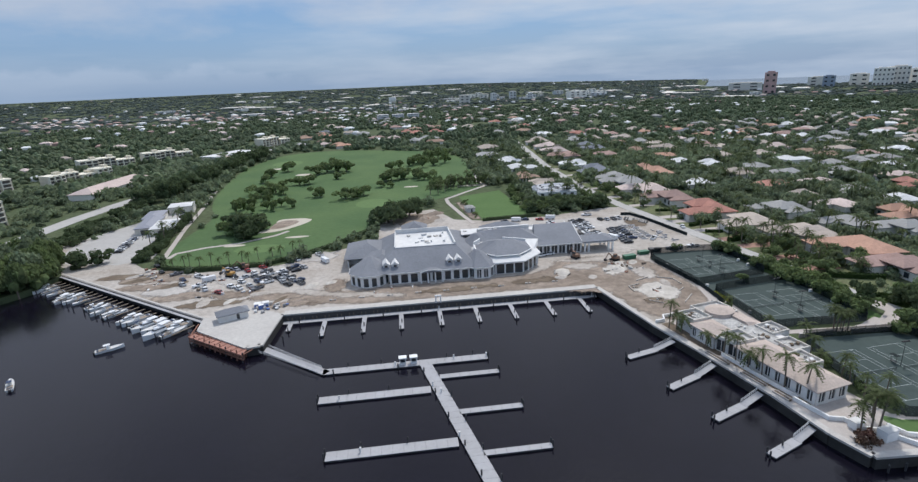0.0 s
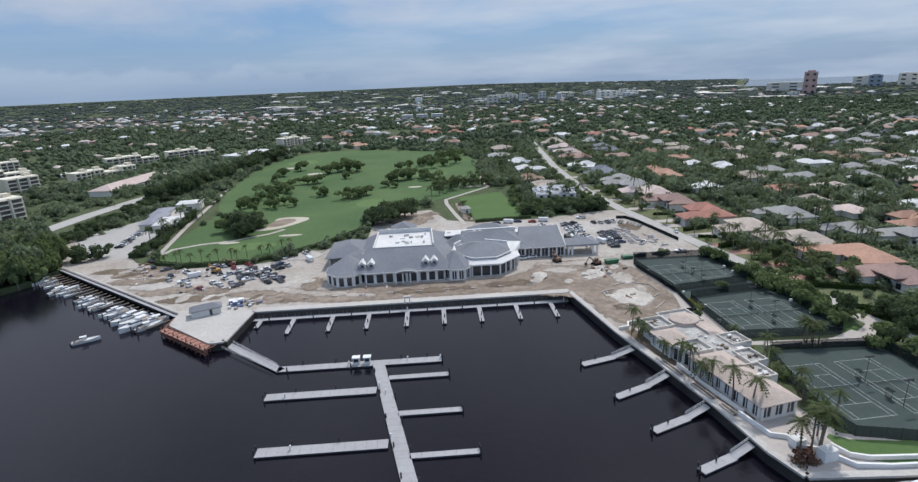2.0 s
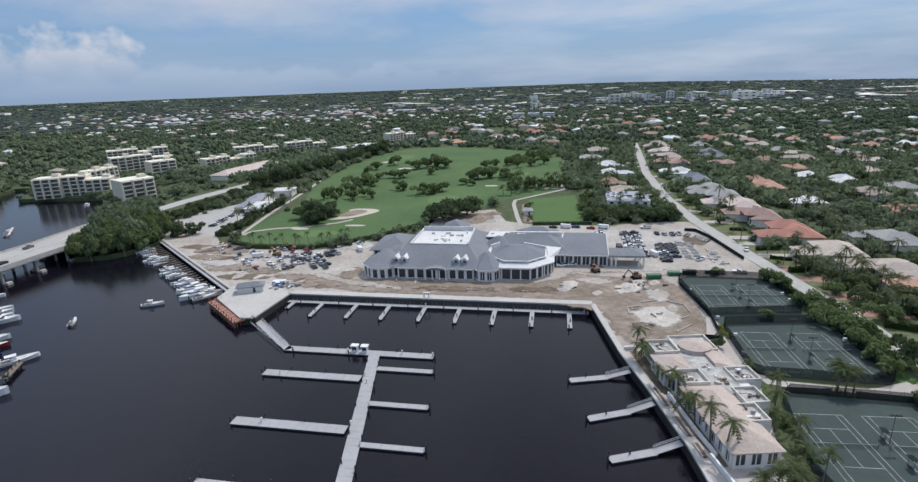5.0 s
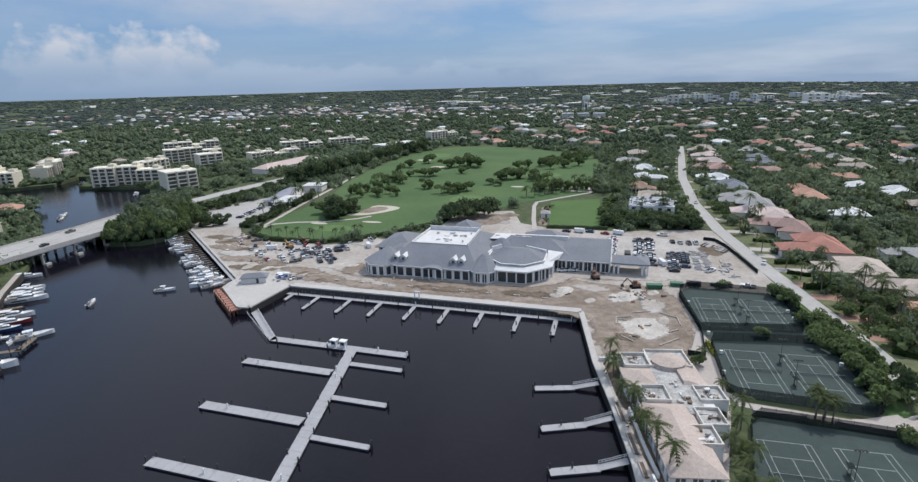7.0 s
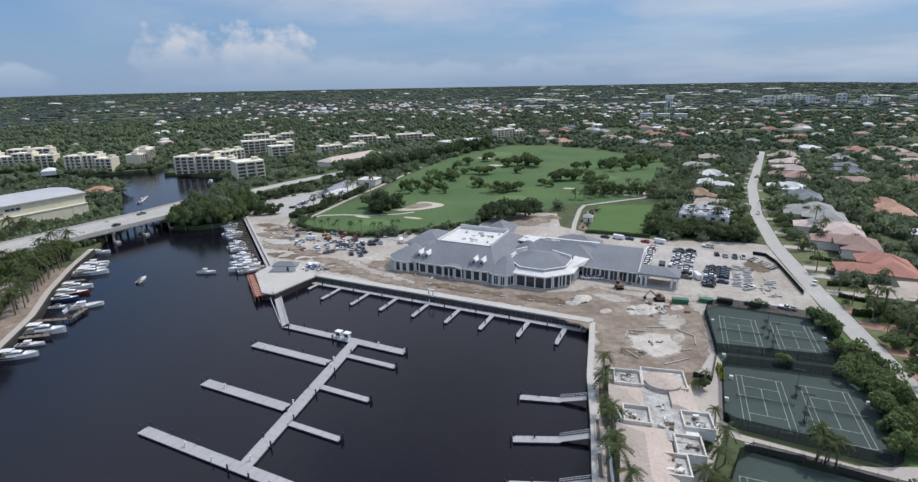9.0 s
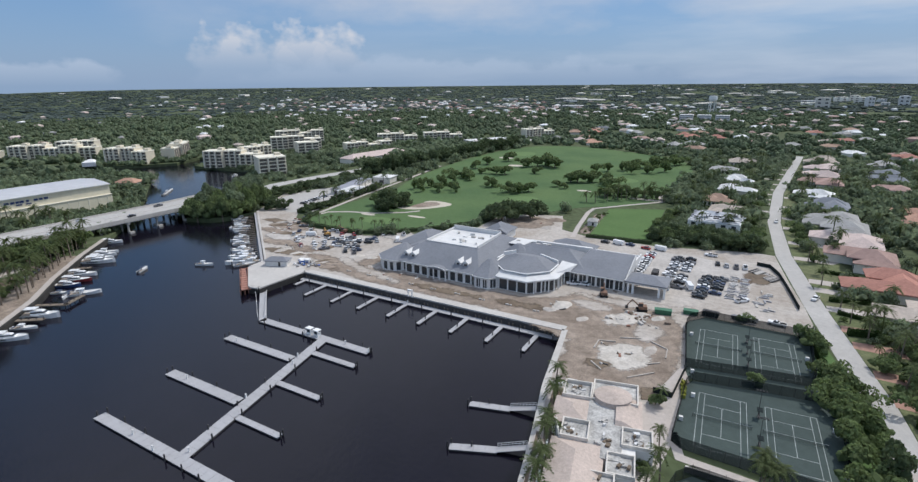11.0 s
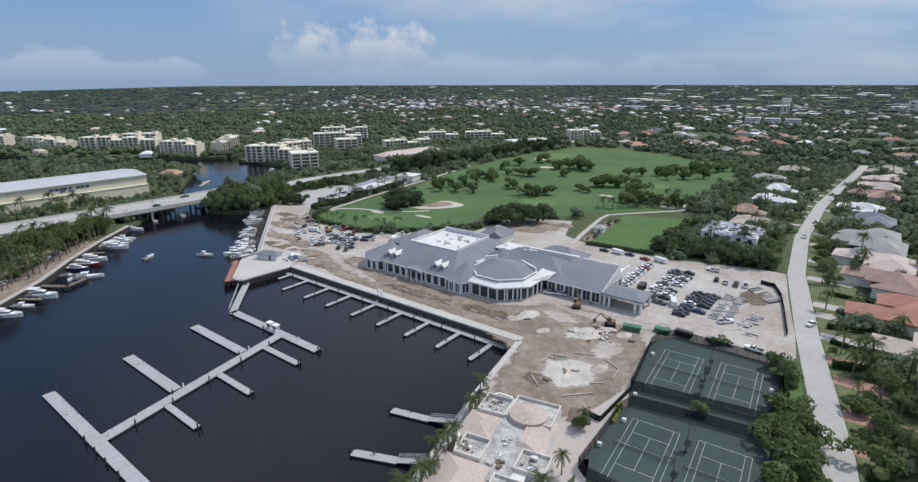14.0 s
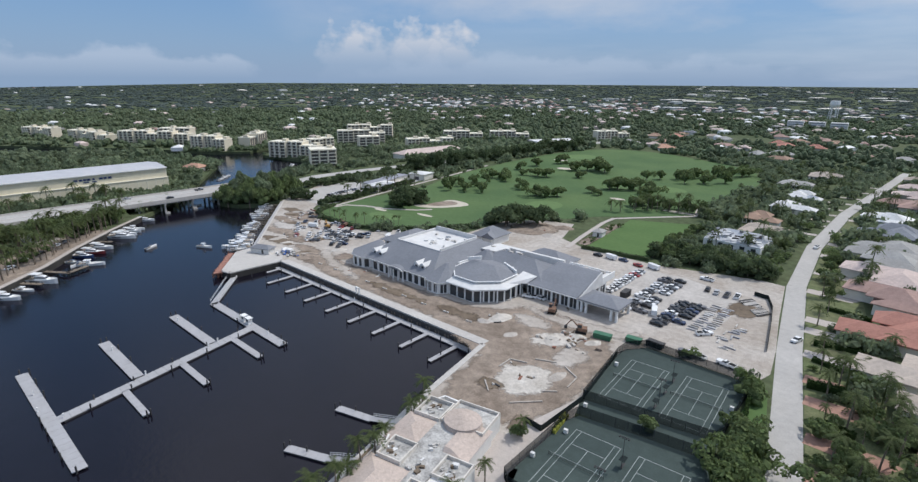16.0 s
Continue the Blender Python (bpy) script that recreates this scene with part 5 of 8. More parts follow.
for u, v, su, sv, z in ((-6, -4, 13, 12, 5.5), (6, -5, 12, 11, 5.5), (0, 6, 24, 9, 5.8)):
    part("roof", Geo().hip(u - su / 2, u + su / 2, v - sv / 2, v + sv / 2, z, z + 2.2, 0.6), M_METALROOF, new_house)
for i in range(26):
    part("roof_strip", Geo().box(-12 + (i % 9) * 3 + rnd.uniform(-0.8, 0.8), -8 + (i // 9) * 6.5 + rnd.uniform(-1.5, 1.5), 6.4 + rnd.uniform(0, 1.4), rnd.uniform(1.2, 4.5), rnd.uniform(0.4, 1.4), 0.5, rnd.choice((0, 90, 0, 25))), (M_SHINGLE, M_PILE, M_WHITEROOF)[i % 3], new_house, "grey roofing felt")
for i in range(5):
    part("window", Geo().box(-10 + i * 5, -11.02, 1.0, 2.2, 0.1, 3.6), M_GLASS, new_house)
homes.append((104, 344))

# gardens, drives and hedges along the street
for y0, col in ((330, M_PAVE), (303, M_PAVE), (272, M_PAVE), (262, M_PAVE), (243, M_PAVE), (226, M_BRICKPAVE), (214, M_BRICKPAVE), (196, M_BRICKPAVE), (182, M_BRICKPAVE), (360, M_PAVE), (385, M_PAVE), (418, M_PAVE), (452, M_PAVE)):
    xr = np.interp(y0, [p[1] for p in ROAD_E], [p[0] for p in ROAD_E]) + 3.7
    overlay("driveway", [(xr, y0 - 2.6), (xr + 15, y0 - 3.4), (xr + 18, y0 + 2), (xr + 15, y0 + 3.4), (xr, y0 + 2.6)], 0.055, col, "paved front drive off the street", "driveway")
for y0 in (400, 425, 440, 460, 480, 505, 530, 560, 590):
    xr = np.interp(y0, [p[1] for p in ROAD_E], [p[0] for p in ROAD_E]) - 3.7
    overlay("driveway", [(xr - 14, y0 - 2), (xr, y0 - 2), (xr, y0 + 2), (xr - 14, y0 + 2)], 0.055, M_PAVE, "paved front drive off the street", "driveway")
M_VERGE = material("garden_grass", (0.125, 0.155, 0.07), 0.9, 0, 0.1, 0.2, 0.4, 0.05, 0.2, (0.15, 0.15, 0.085), fine=2.0)
verge = [(x + 3.8, y) for x, y in ROAD_E[:7]] + [(x + 22, y) for x, y in ROAD_E[:7]][::-1]
overlay("front_gardens", verge, 0.03, M_VERGE, "green front gardens along the street", "lawn")


def hedge(a, b, w, h, seed, label="clipped green hedge along a drive", mat=M_HEDGE):
    n = int(math.dist(a, b) * w * 5) + 40
    r = np.random.default_rng(seed)
    k, u = r.random(n), r.uniform(-0.5, 0.5, n)
    d = Vector((b[0] - a[0], b[1] - a[1])).normalized()
    ctr = np.stack([a[0] + (b[0] - a[0]) * k - d.y * u * w, a[1] + (b[1] - a[1]) * k + d.x * u * w, h * np.where(np.abs(u) > 0.42, r.random(n), r.uniform(0.88, 1.05, n))], 1)
    t, q = r.normal(size=(n, 3)), r.normal(size=(n, 3))
    t, q = t / np.linalg.norm(t, axis=1)[:, None] * 0.36, q / np.linalg.norm(q, axis=1)[:, None] * 0.36
    v = np.stack([ctr - t, ctr - q, ctr + t, ctr + q], 1).reshape(-1, 3)
    ob = thing("hedge", label, "hedge", "hedges")
    part("core", Geo().prism(strip([a, b], w * 0.85, 0, 0), 0, h * 0.9), mat, ob)
    part("leaves", Geo().add(v.tolist(), np.arange(4 * n).reshape(-1, 4).tolist()), mat, ob)
    return ob


for i, (a, b, w, h) in enumerate((((150.5, 251), (163, 254), 1.8, 1.6), ((152, 239), (160, 236.5), 1.4, 1.4), ((153.3, 221.6), (165.5, 223.8), 2.2, 2.2), ((149, 286), (163, 284), 1.4, 1.4), ((158, 204), (166, 203), 2, 1.6), ((162, 172), (180, 165), 2.2, 2),
                                 ((160, 152), (175, 141), 3, 2), ((142, 212.8), (146.8, 180), 1.0, 2.6), ((163, 150), (168, 136), 3, 2))):
    hedge(a, b, w, h, i)
COURSE_EDGE = [(-121, 264), (-113, 245), (-97, 239), (-67, 239), (-48, 251), (-34, 266), (-21, 284)]
for i, (a, b) in enumerate(zip(COURSE_EDGE, COURSE_EDGE[1:])):
    hedge(a, b, 2.2, 1.9, 40 + i, "low dark hedge along the golf course", M_LEAFDARK)
hedge((46, 291.6), (79, 295), 1.6, 1.8, 60, "dark hedge at the end of the lawn", M_LEAFDARK)
for i in range(34):
    k = i / 33
    put(rnd.choice(TREES[:2] + DARKS), 80 + 46 * k + rnd.uniform(-3, 3), 304 + 2 * k + rnd.uniform(-2, 10), rnd.uniform(3.8, 5.6), label="tree in the dense belt beyond the car park")
for i in range(14):
    put(rnd.choice(TREES), 78 + rnd.uniform(-3, 3), 310 + i * 5 + rnd.uniform(-2, 2), rnd.uniform(2.6, 4), label="tree beside the practice lawn")
for x, y, s in ((149, 268, 1.0), (153.5, 246, 1.1), (155, 232, 0.8), (160, 226, 1.0), (164, 206, 1.0), (170, 221, 1.1), (172, 212, 1.0), (163, 190, 1.0), (159.4, 207, 0.55), (160.6, 206, 0.5), (158.2, 219, 1.0), (164.5, 212, 0.9), (167.5, 197, 0.9), (171, 192, 1.0), (174, 199, 1.1), (168, 184, 1.0), (180, 190, 1.0), (176, 172, 1.1), (150, 283, 0.9), (146, 300, 0.9), (148, 312, 1.0), (183, 206, 1.0), (166, 240, 0.9), (190, 228, 1.0)):
    put(rnd.choice(PALMS), x, y, s, label="palm in a front garden")
for x, y, s in ((149, 372, 4.2), (149, 384, 4.2), (152, 346, 3.6), (153, 398, 4), (146, 326, 3.2), (148, 300, 3.0), (165, 229, 3.2), (170, 205, 4.5), (160, 198, 3.6), (176, 186, 5), (165, 176, 4.5), (182, 178, 5), (166, 216, 3.4), (174, 206, 4), (161.5, 186.5, 2.6), (166.5, 189.5, 3.6), (164.6, 194.8, 3.2), (169.5, 186, 3.6), (163.6, 233.5, 2.8), (162.4, 219.6, 2.2), (153.1, 233, 1.3), (166, 180, 2.8)):
    put(rnd.choice(TREES), x, y, s, label="leafy garden tree along the street")

# ---- bunkers and paths of the course ----
for cx, cy, rx, ry in ((-59, 286, 7, 2.0), (-122, 552, 9, 5), (-90, 505, 8, 6), (8, 412, 6, 3), (-90, 277, 6, 2), (55, 401, 12, 3)):
    bunker = tagged(part("bunker", Geo().frustum(oct_at(cx, cy, rx, ry, 0, 14), -0.2, oct_at(cx, cy, rx * 0.95, ry * 0.93, 9, 14), 0.12), M_BUNKER), "pale sand bunker in the grass", "bunker", "bunkers")
overlay("waste_bunker", rounded([(-88, 299), (-70, 300), (-54, 323), (-62, 330), (-80, 330), (-74, 312)], 2), 0.10, M_BUNKER, "long pale waste bunker", "bunker")
overlay("waste_bunker_scrub", rounded([(-80, 306), (-70, 307), (-62, 322), (-70, 327), (-77, 325)], 2), 0.13, M_DIRT, "brown scrub inside the bunker", "ground")
for cx, cy, rx, ry in ((-75, 268, 13, 7), (-120, 590, 16, 20), (-20, 360, 12, 14), (20, 470, 16, 12)):
    overlay("putting_green", oct_at(cx, cy, rx, ry, 0, 18), 0.095, M_GREEN, "smooth bright putting green", "putting green")
for pts in ([(-118, 262), (-117, 270), (-105, 277), (-89, 281), (-72, 292), (-66, 300)], [(40, 288), (36, 310), (31, 345), (31, 358), (48, 378), (66, 398), (62, 416), (67, 470)], [(-120, 262), (-131, 320), (-141, 386), (-156, 470)]):
    overlay("cart_path", strip(pts, 2.6, 0, 0), 0.11, M_PAVE, "pale winding cart path", "path")

# ---- bridge ----
bridge = thing("road_bridge", "concrete road bridge on piers over the canal", "bridge")
deck_line = [(-204, 100), (-204, 165), (-203, 222), (-207, 264)]
part("road_deck", Geo().prism(strip(deck_line, 26, 0, 0), 4.4, 5.4), M_ROAD, bridge)
part("girder", Geo().prism(strip(deck_line[1:3], 24.5, 0, 0), 3.3, 4.4), M_CONCRETE, bridge, "grey concrete girders under the deck")
for off, w, top in ((-12.8, 0.4, 6.2), (12.8, 0.4, 6.2), (0, 1.2, 5.6), (-10.4, 0.25, 5.6), (10.4, 0.25, 5.6)):
    for a, b in zip(deck_line, deck_line[1:]):
        n = Vector((b[1] - a[1], a[0] - b[0])).normalized() * off
        part("parapet" if w == 0.4 else "kerb", Geo().prism(strip([(a[0] + n.x, a[1] + n.y), (b[0] + n.x, b[1] + n.y)], w, 0, 0), 3.9 if w == 0.4 else 5.38, top), M_CONCRETE, bridge)
for y in (170, 185, 202, 219):
    part("pier_cap", Geo().box(-203.5, y, 2.4, 25, 1.4, 0.95), M_CONCRETE, bridge)
    for off in (-11, -3.7, 3.7, 11):
        part("pier", Geo().rod((-203.5 + off, y, WATER - 2), (-203.5 + off, y, 2.5), 0.65, 0.65, 10), M_CONCRETE, bridge)
    part("pier_fender", Geo().box(-189.4, y, WATER - 1, 1.6, 2.6, 2.2), M_CONCRETE, bridge)
part("embankment", Geo().frustum([(-222, 96), (-186, 96), (-186, 164), (-222, 166)], -0.4, [(-217, 98), (-191, 98), (-191, 160), (-217, 161)], 4.38), M_EARTH, bridge)
part("embankment", Geo().frustum([(-220, 224), (-186, 222), (-196, 290), (-224, 296)], -0.4, [(-215, 228), (-190, 228), (-202, 280), (-218, 282)], 4.38), M_EARTH, bridge)
structure("road_bank", Geo().prism(strip([(-204, 20), (-204, 100)], 26, 0, 0), -0.6, 5.38), M_ROAD, "road embankment south of the bridge", "road")

# ---- marina shed ----
M_CONDO = material("condo_wall", (0.70, 0.63, 0.50), 0.85, 0, 0.2, 0.05, 0.4, 0.08)
M_CONDO2 = material("condo_slab", (0.78, 0.73, 0.61), 0.8, 0, 0.2, 0.05, 0.4, 0.1)
M_CREAM = material("cream_panel", (0.76, 0.69, 0.53), 0.7, 0, 0.3, 0.05, 0.3, 0.1, 0, (0.69, 0.63, 0.48))
M_SHEDROOF = material("sheet_roof", (0.50, 0.50, 0.51), 0.6, 0, 0.3, 0.06, 0.25, 0.05, 0, (0.44, 0.44, 0.46))
M_SIGN = material("sign_blue", (0.03, 0.05, 0.14), 0.6)
shed = thing("marina_shed", "long cream boat storage shed with a pale grey roof", "shed", m=pose(-264, 214, -0.3, 0, 0, -1.0))
part("wall", Geo().box(-20, -80, 0, 40, 160, 16), M_CREAM, shed)
part("roof", Geo().add([(0.9, 0.8, 15.9), (0.9, -160.8, 15.9), (-20, -160.8, 17.6), (-20, 0.8, 17.6), (-40.9, 0.8, 15.9), (-40.9, -160.8, 15.9)], [(0, 3, 2, 1), (3, 4, 5, 2), (0, 4, 3), (1, 2, 5), (0, 1, 5, 4)]), M_SHEDROOF, shed, "pale grey sheet roof")
part("lower_wall", Geo().box(0.6, -80, 0, 1.2, 160.4, 8.6), M_CREAM, shed, "yellowish cream lower wall")
part("ledge", Geo().box(0.75, -80, 8.6, 1.7, 160.8, 0.35), M_CONDO2, shed, "pale ledge between the two wall tiers")
part("fascia", Geo().box(0.5, -80, 15.3, 1.0, 161, 0.6), M_WHITEROOF, shed)
for i in range(27):
    part("wall_rib", Geo().box(1.25, -3 - i * 5.9, 0, 0.25, 0.35, 8.6), M_CONDO2, shed)
for i, (v, w) in enumerate(((-18, 2.4), (-15, 2.0), (-12.6, 1.6), (-10.4, 2.2), (-7.4, 1.4), (-3.0, 2.2), (-0.4, 1.8), (2.4, 2.2), (-12, 3.2), (-7, 3.0))):
    part("sign_bar", Geo().box(0.15, v - 40, 12.2 if i < 8 else 10.8, 0.3, w, 1.3 if i < 8 else 0.7), M_SIGN, shed, "dark blue lettering reduced to plain bars")
cab = thing("orange_roof_house", "house with an orange tiled roof among trees", "house", m=pose(-330, 262, 0, 0, 0, 25))
part("wall", Geo().box(0, 0, -0.3, 18, 12, 4), M_HOUSEWALL, cab)
part("roof", Geo().hip(-9, 9, -6, 6, 3.7, 6.8, 0.8), ROOF_MATS["orange"], cab)

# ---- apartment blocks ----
# dark colour that stands in for the shade inside the balconies
M_BALCONYSHADE = material("balcony_shade", (0.13, 0.12, 0.11), 0.9)


CONDO_SITES = []


def condo(x, y, length, depth, floors, turn, label="cream apartment block with balconies"):
    CONDO_SITES.append((x, y, length, depth, turn))
    t = thing("apartment_block", label, "apartment building", "apartment blocks", pose(x, y, 0, 0, 0, turn))
    count = max(1, round(length / 17))
    step = length / count
    for k in range(count):
        sx, oy, fl = -length / 2 + (k + 0.5) * step, (0, 4.5, 1.5)[k % 3], floors - (0, 0, 1, 0, 1)[k % 5]
        h = fl * 3.2
        part("wall", Geo().box(sx, oy, 0, step + 0.4, depth, h), M_CONDO, t)
        part("roof", Geo().box(sx, oy, h, step + 0.8, depth + 0.5, 0.9), M_CONDO2, t)
        part("stair_tower", Geo().box(sx + step * 0.3, oy + 1, h, 5, 6, 3.2), M_CONDO, t)
        for i in range(3):
            bx = sx - step / 2 + (i + 0.5) * step / 3
            for sgn in (-1, 1):
                # flat dark panel on the wall, painted shade in place of a recess
                bay = part("balcony_bay", Geo().box(bx, oy + sgn * (depth / 2 + 0.03), 0.5, step / 3 * 0.78, 0.1, h - 1.0), M_BALCONYSHADE, t, "dark panel painted as the shade in the balcony openings")
                slabs = Geo().box(bx - step / 6, oy + sgn * (depth / 2 + 0.9), 0, 1.0, 2.4, h + 0.9)
                for f in range(1, fl + 1):
                    slabs.box(bx, oy + sgn * (depth / 2 + 0.5), f * 3.2 - 0.3, step / 3 * 0.82, 1.7, 0.5 if f == fl else 0.75)
                if sgn < 0:
                    part("balcony_front", slabs, M_CONDO2, bay)
    return t


condo(-341, 373, 54, 14, 5, 26)
condo(-352, 412, 30, 13, 5, 78)
condo(-272, 359, 24, 20, 5, 62, "plain cream apartment block with few windows")
condo(-430, 548, 62, 14, 6, 45)
condo(-372, 486, 58, 14, 6, 52)
condo(-334, 466, 24, 16, 5, 60)
condo(-464, 338, 44, 14, 5, 25)
condo(-462, 388, 50, 14, 5, -53)
condo(-573, 316, 88, 14, 5, 36)
condo(-600, 352, 40, 14, 5, 36)
condo(-668, 270, 84, 14, 4, 10)
condo(-780, 240, 60, 14, 4, 20)
condo(-310, 545, 60, 14, 3, 60, "low cream terrace of flats")
condo(-322, 624, 54, 14, 4, 42)
condo(-275, 668, 54, 14, 4, 40)
condo(-174, 774, 48, 16, 4, 50, "brownish apartment block with a flat roof")
hall = thing("flat_roofed_hall", "low hall with a broad white flat roof", "building", m=pose(-206, 672, 0, 0, 0, 62))
part("wall", Geo().box(0, 0, 0, 60, 24, 5), M_CONDO, hall)
part("roof", Geo().box(0, 0, 5, 62, 26, 0.9), M_WHITEROOF, hall)
flats = thing("long_low_building", "long low building with a pale pink hipped roof", "building", m=pose(-248, 482, 0, 0, 0, 84))
part("wall", Geo().box(0, 0, 0, 84, 20, 5), M_HOUSEWALL, flats)
part("roof", Geo().hip(-42, 42, -10, 10, 5, 9, 0.8), ROOF_MATS["pink"], flats)

# ---- maintenance yard beside the course ----
overlay("yard", [(-176, 268), (-140, 258), (-126, 264), (-132, 300), (-146, 372), (-158, 372), (-184, 312)], 0.05, M_ROAD, "pale concrete maintenance yard", "pavement")
M_METAL = material("metal_roof", (0.27, 0.275, 0.31), 0.6, 0.1, 0.4, 0.06, 0.6, 0.1)
for cx, cy, w, d, h, tn, m_ in ((-142, 322, 12, 22, 4.2, 10, M_WHITEROOF), (-154, 330, 10, 30, 4, 10, M_METAL), (-160, 352, 10, 22, 4, 10, M_METAL), (-151, 374, 15, 14, 5, 12, M_WHITEROOF)):
    b = thing("yard_building", "low workshop with a pale metal roof", "building", "yard buildings", pose(cx, cy, 0, 0, 0, tn))
    part("wall", Geo().box(0, 0, 0, w, d, h), M_HOUSEWALL, b)
    part("roof", Geo().hip(-w / 2, w / 2, -d / 2, d / 2, h, h + 1.2, 0.7), m_, b)
    part("door", Geo().box(0, -d / 2 - 0.03, 0, 4, 0.1, 2.8), M_GLASS, b)
for i in range(24):
    put(rnd.choice(DARKS), -128 + rnd.uniform(-2, 3) - i * 0.55, 262 + i * 3.9, rnd.uniform(2.4, 3.6), label="dark tree between yard and course")
for i in range(8):
    put(rnd.choice(PALMS), -133 + rnd.uniform(-3, 3), 285 + i * 9, 1.2, label="palm by the maintenance yard")

# ---- tree belts ----
for i in range(64):
    k = i / 63
    x, y = toward((-192, 288), (-186, 420), k / 0.5) if k < 0.5 else toward((-188, 420), (-160, 660), (k - 0.5) / 0.5)
    put(rnd.choice(DARKS), x + rnd.uniform(-8, 8), y + rnd.uniform(-4, 4), rnd.uniform(6, 8.5) * (0.6 if y < 400 else 1), tall=rnd.uniform(8, 10.5) * (0.42 if y < 400 else 1), label="tall dark tree in the belt beside the road")
MANGROVES = [tree(70 + s, M_LEAF if s else M_FOREST, 1500, 0.066) for s in range(2)]
for q, m_ in zip(MANGROVES, ((-192, 246, 9), (-181, 262, 8))):
    q.matrix_basis = pose(m_[0], m_[1], -1.2) @ Matrix.Scale(m_[2], 4)
    q["label"] = "dense mangrove tree at the water's edge"
for i in range(26):
    k = i / 25
    put(rnd.choice(MANGROVES), -170 + rnd.uniform(-16, 8) - 10 * k, 226 + 48 * k + rnd.uniform(-6, 6), rnd.uniform(6, 8.5), z=-1.2, tall=rnd.uniform(10, 14.5), label="dense mangrove tree at the water's edge")
for x, y in ((-196, 252), (-201, 262), (-193, 268), (-199, 278), (-184, 220), (-178, 219), (-172, 223), (-166, 228), (-190, 226), (-164, 238), (-163, 246), (-195, 236), (-186, 230), (-176, 230)):
    put(MANGROVES[i % 2], x, y, rnd.uniform(6.0, 8.5), z=-2.4, tall=rnd.uniform(9, 13), label="dense mangrove tree at the water's edge")
for x, y in ((-156, 257), (-150, 261), (-160, 263)):
    put(DARKS[0], x, y, 5, label="round dark tree at the end of the boat dock")

# ---- west bank ----
BANK = [(-75, 65.5), (-98.5, 90), (-116, 108), (-137, 124.5), (-162, 147.5), (-182, 168.5)]
structure("quay_wall", Geo().prism(strip(BANK, 0.8, 0, 0), WATER - 1, -0.12), M_WALLDARK, "dark quay wall of the west bank", "quay wall")
overlay("bank_path", strip([(p[0] - 1.2, p[1] - 1.4) for p in BANK], 2.4, 0, 0), -0.2, M_PAVE, "pale quay along the west bank", "pavement")
overlay("bank_lot", [(-88, 74), (-100, 88), (-118, 106), (-163, 144), (-172, 138), (-150, 104), (-124, 76), (-96, 60)], -0.22, M_DIRT, "pale parking lot on the west bank", "pavement")
overlay("bank_lot_far", strip([(-160, 118), (-196, 104), (-260, 96)], 12, 0, 0), -0.22, M_PAVE, "pale service road on the west bank", "road")
for i in range(30):
    k = i / 29
    p = toward((-92, 78), (-176, 156), k)
    put(rnd.choice(PALMS[:2]), p[0] + rnd.uniform(-3, 0), p[1] + rnd.uniform(-4, 0), rnd.uniform(1.0, 1.35), z=-0.3, label="tall palm along the quay")
for i in range(24):
    k = rnd.random()
    p = toward((-108, 82), (-176, 148), k)
    put(rnd.choice(TREES), p[0] - rnd.uniform(0, 3), p[1] - rnd.uniform(0, 3), rnd.uniform(1.0, 2.2), z=-0.4, label="green shrub between the quay palms")
for i in range(46):
    p = toward((-160, 70), (-180, 152), rnd.random())
    put(rnd.choice(TREES), p[0] + rnd.uniform(-6, 6), p[1] + rnd.uniform(-6, 6), rnd.uniform(3.4, 5.2), z=-0.4, tall=rnd.uniform(5, 8), label="broadleaf tree below the road embankment")
for i in range(300):
    x, y = rnd.uniform(-190 if i % 2 else -258, -95), rnd.uniform(60, 175)
    if inside(x, y, [(-84, 70), (-100, 80), (-180, 158), (-200, 170), (-262, 200), (-262, 60)]) and not inside(x, y, [(-84, 76), (-128, 106), (-150, 128), (-158, 128), (-120, 72), (-90, 60)]) and abs(x + 204) > 17:
        put(rnd.choice(PALMS[:2]), x, y, rnd.uniform(1.0, 1.4), z=-0.3, label="palm on the west bank")


# ---- boats ----
M_GEL = material("gelcoat", (0.78, 0.78, 0.78), 0.3, 0, 0.5, 0.03, 0.8, 0.2)
M_COCKPIT = material("cockpit", (0.30, 0.25, 0.20), 0.7)
M_NONSKID = material("nonskid", (0.60, 0.59, 0.57), 0.7)
M_CANVAS = material("canvas_cover", (0.05, 0.07, 0.12), 0.9)
M_HULLRED = material("red_hull", (0.25, 0.04, 0.04), 0.3, 0, 0.5)
M_HULLBLUE = material("blue_hull", (0.04, 0.08, 0.2), 0.3, 0, 0.5)


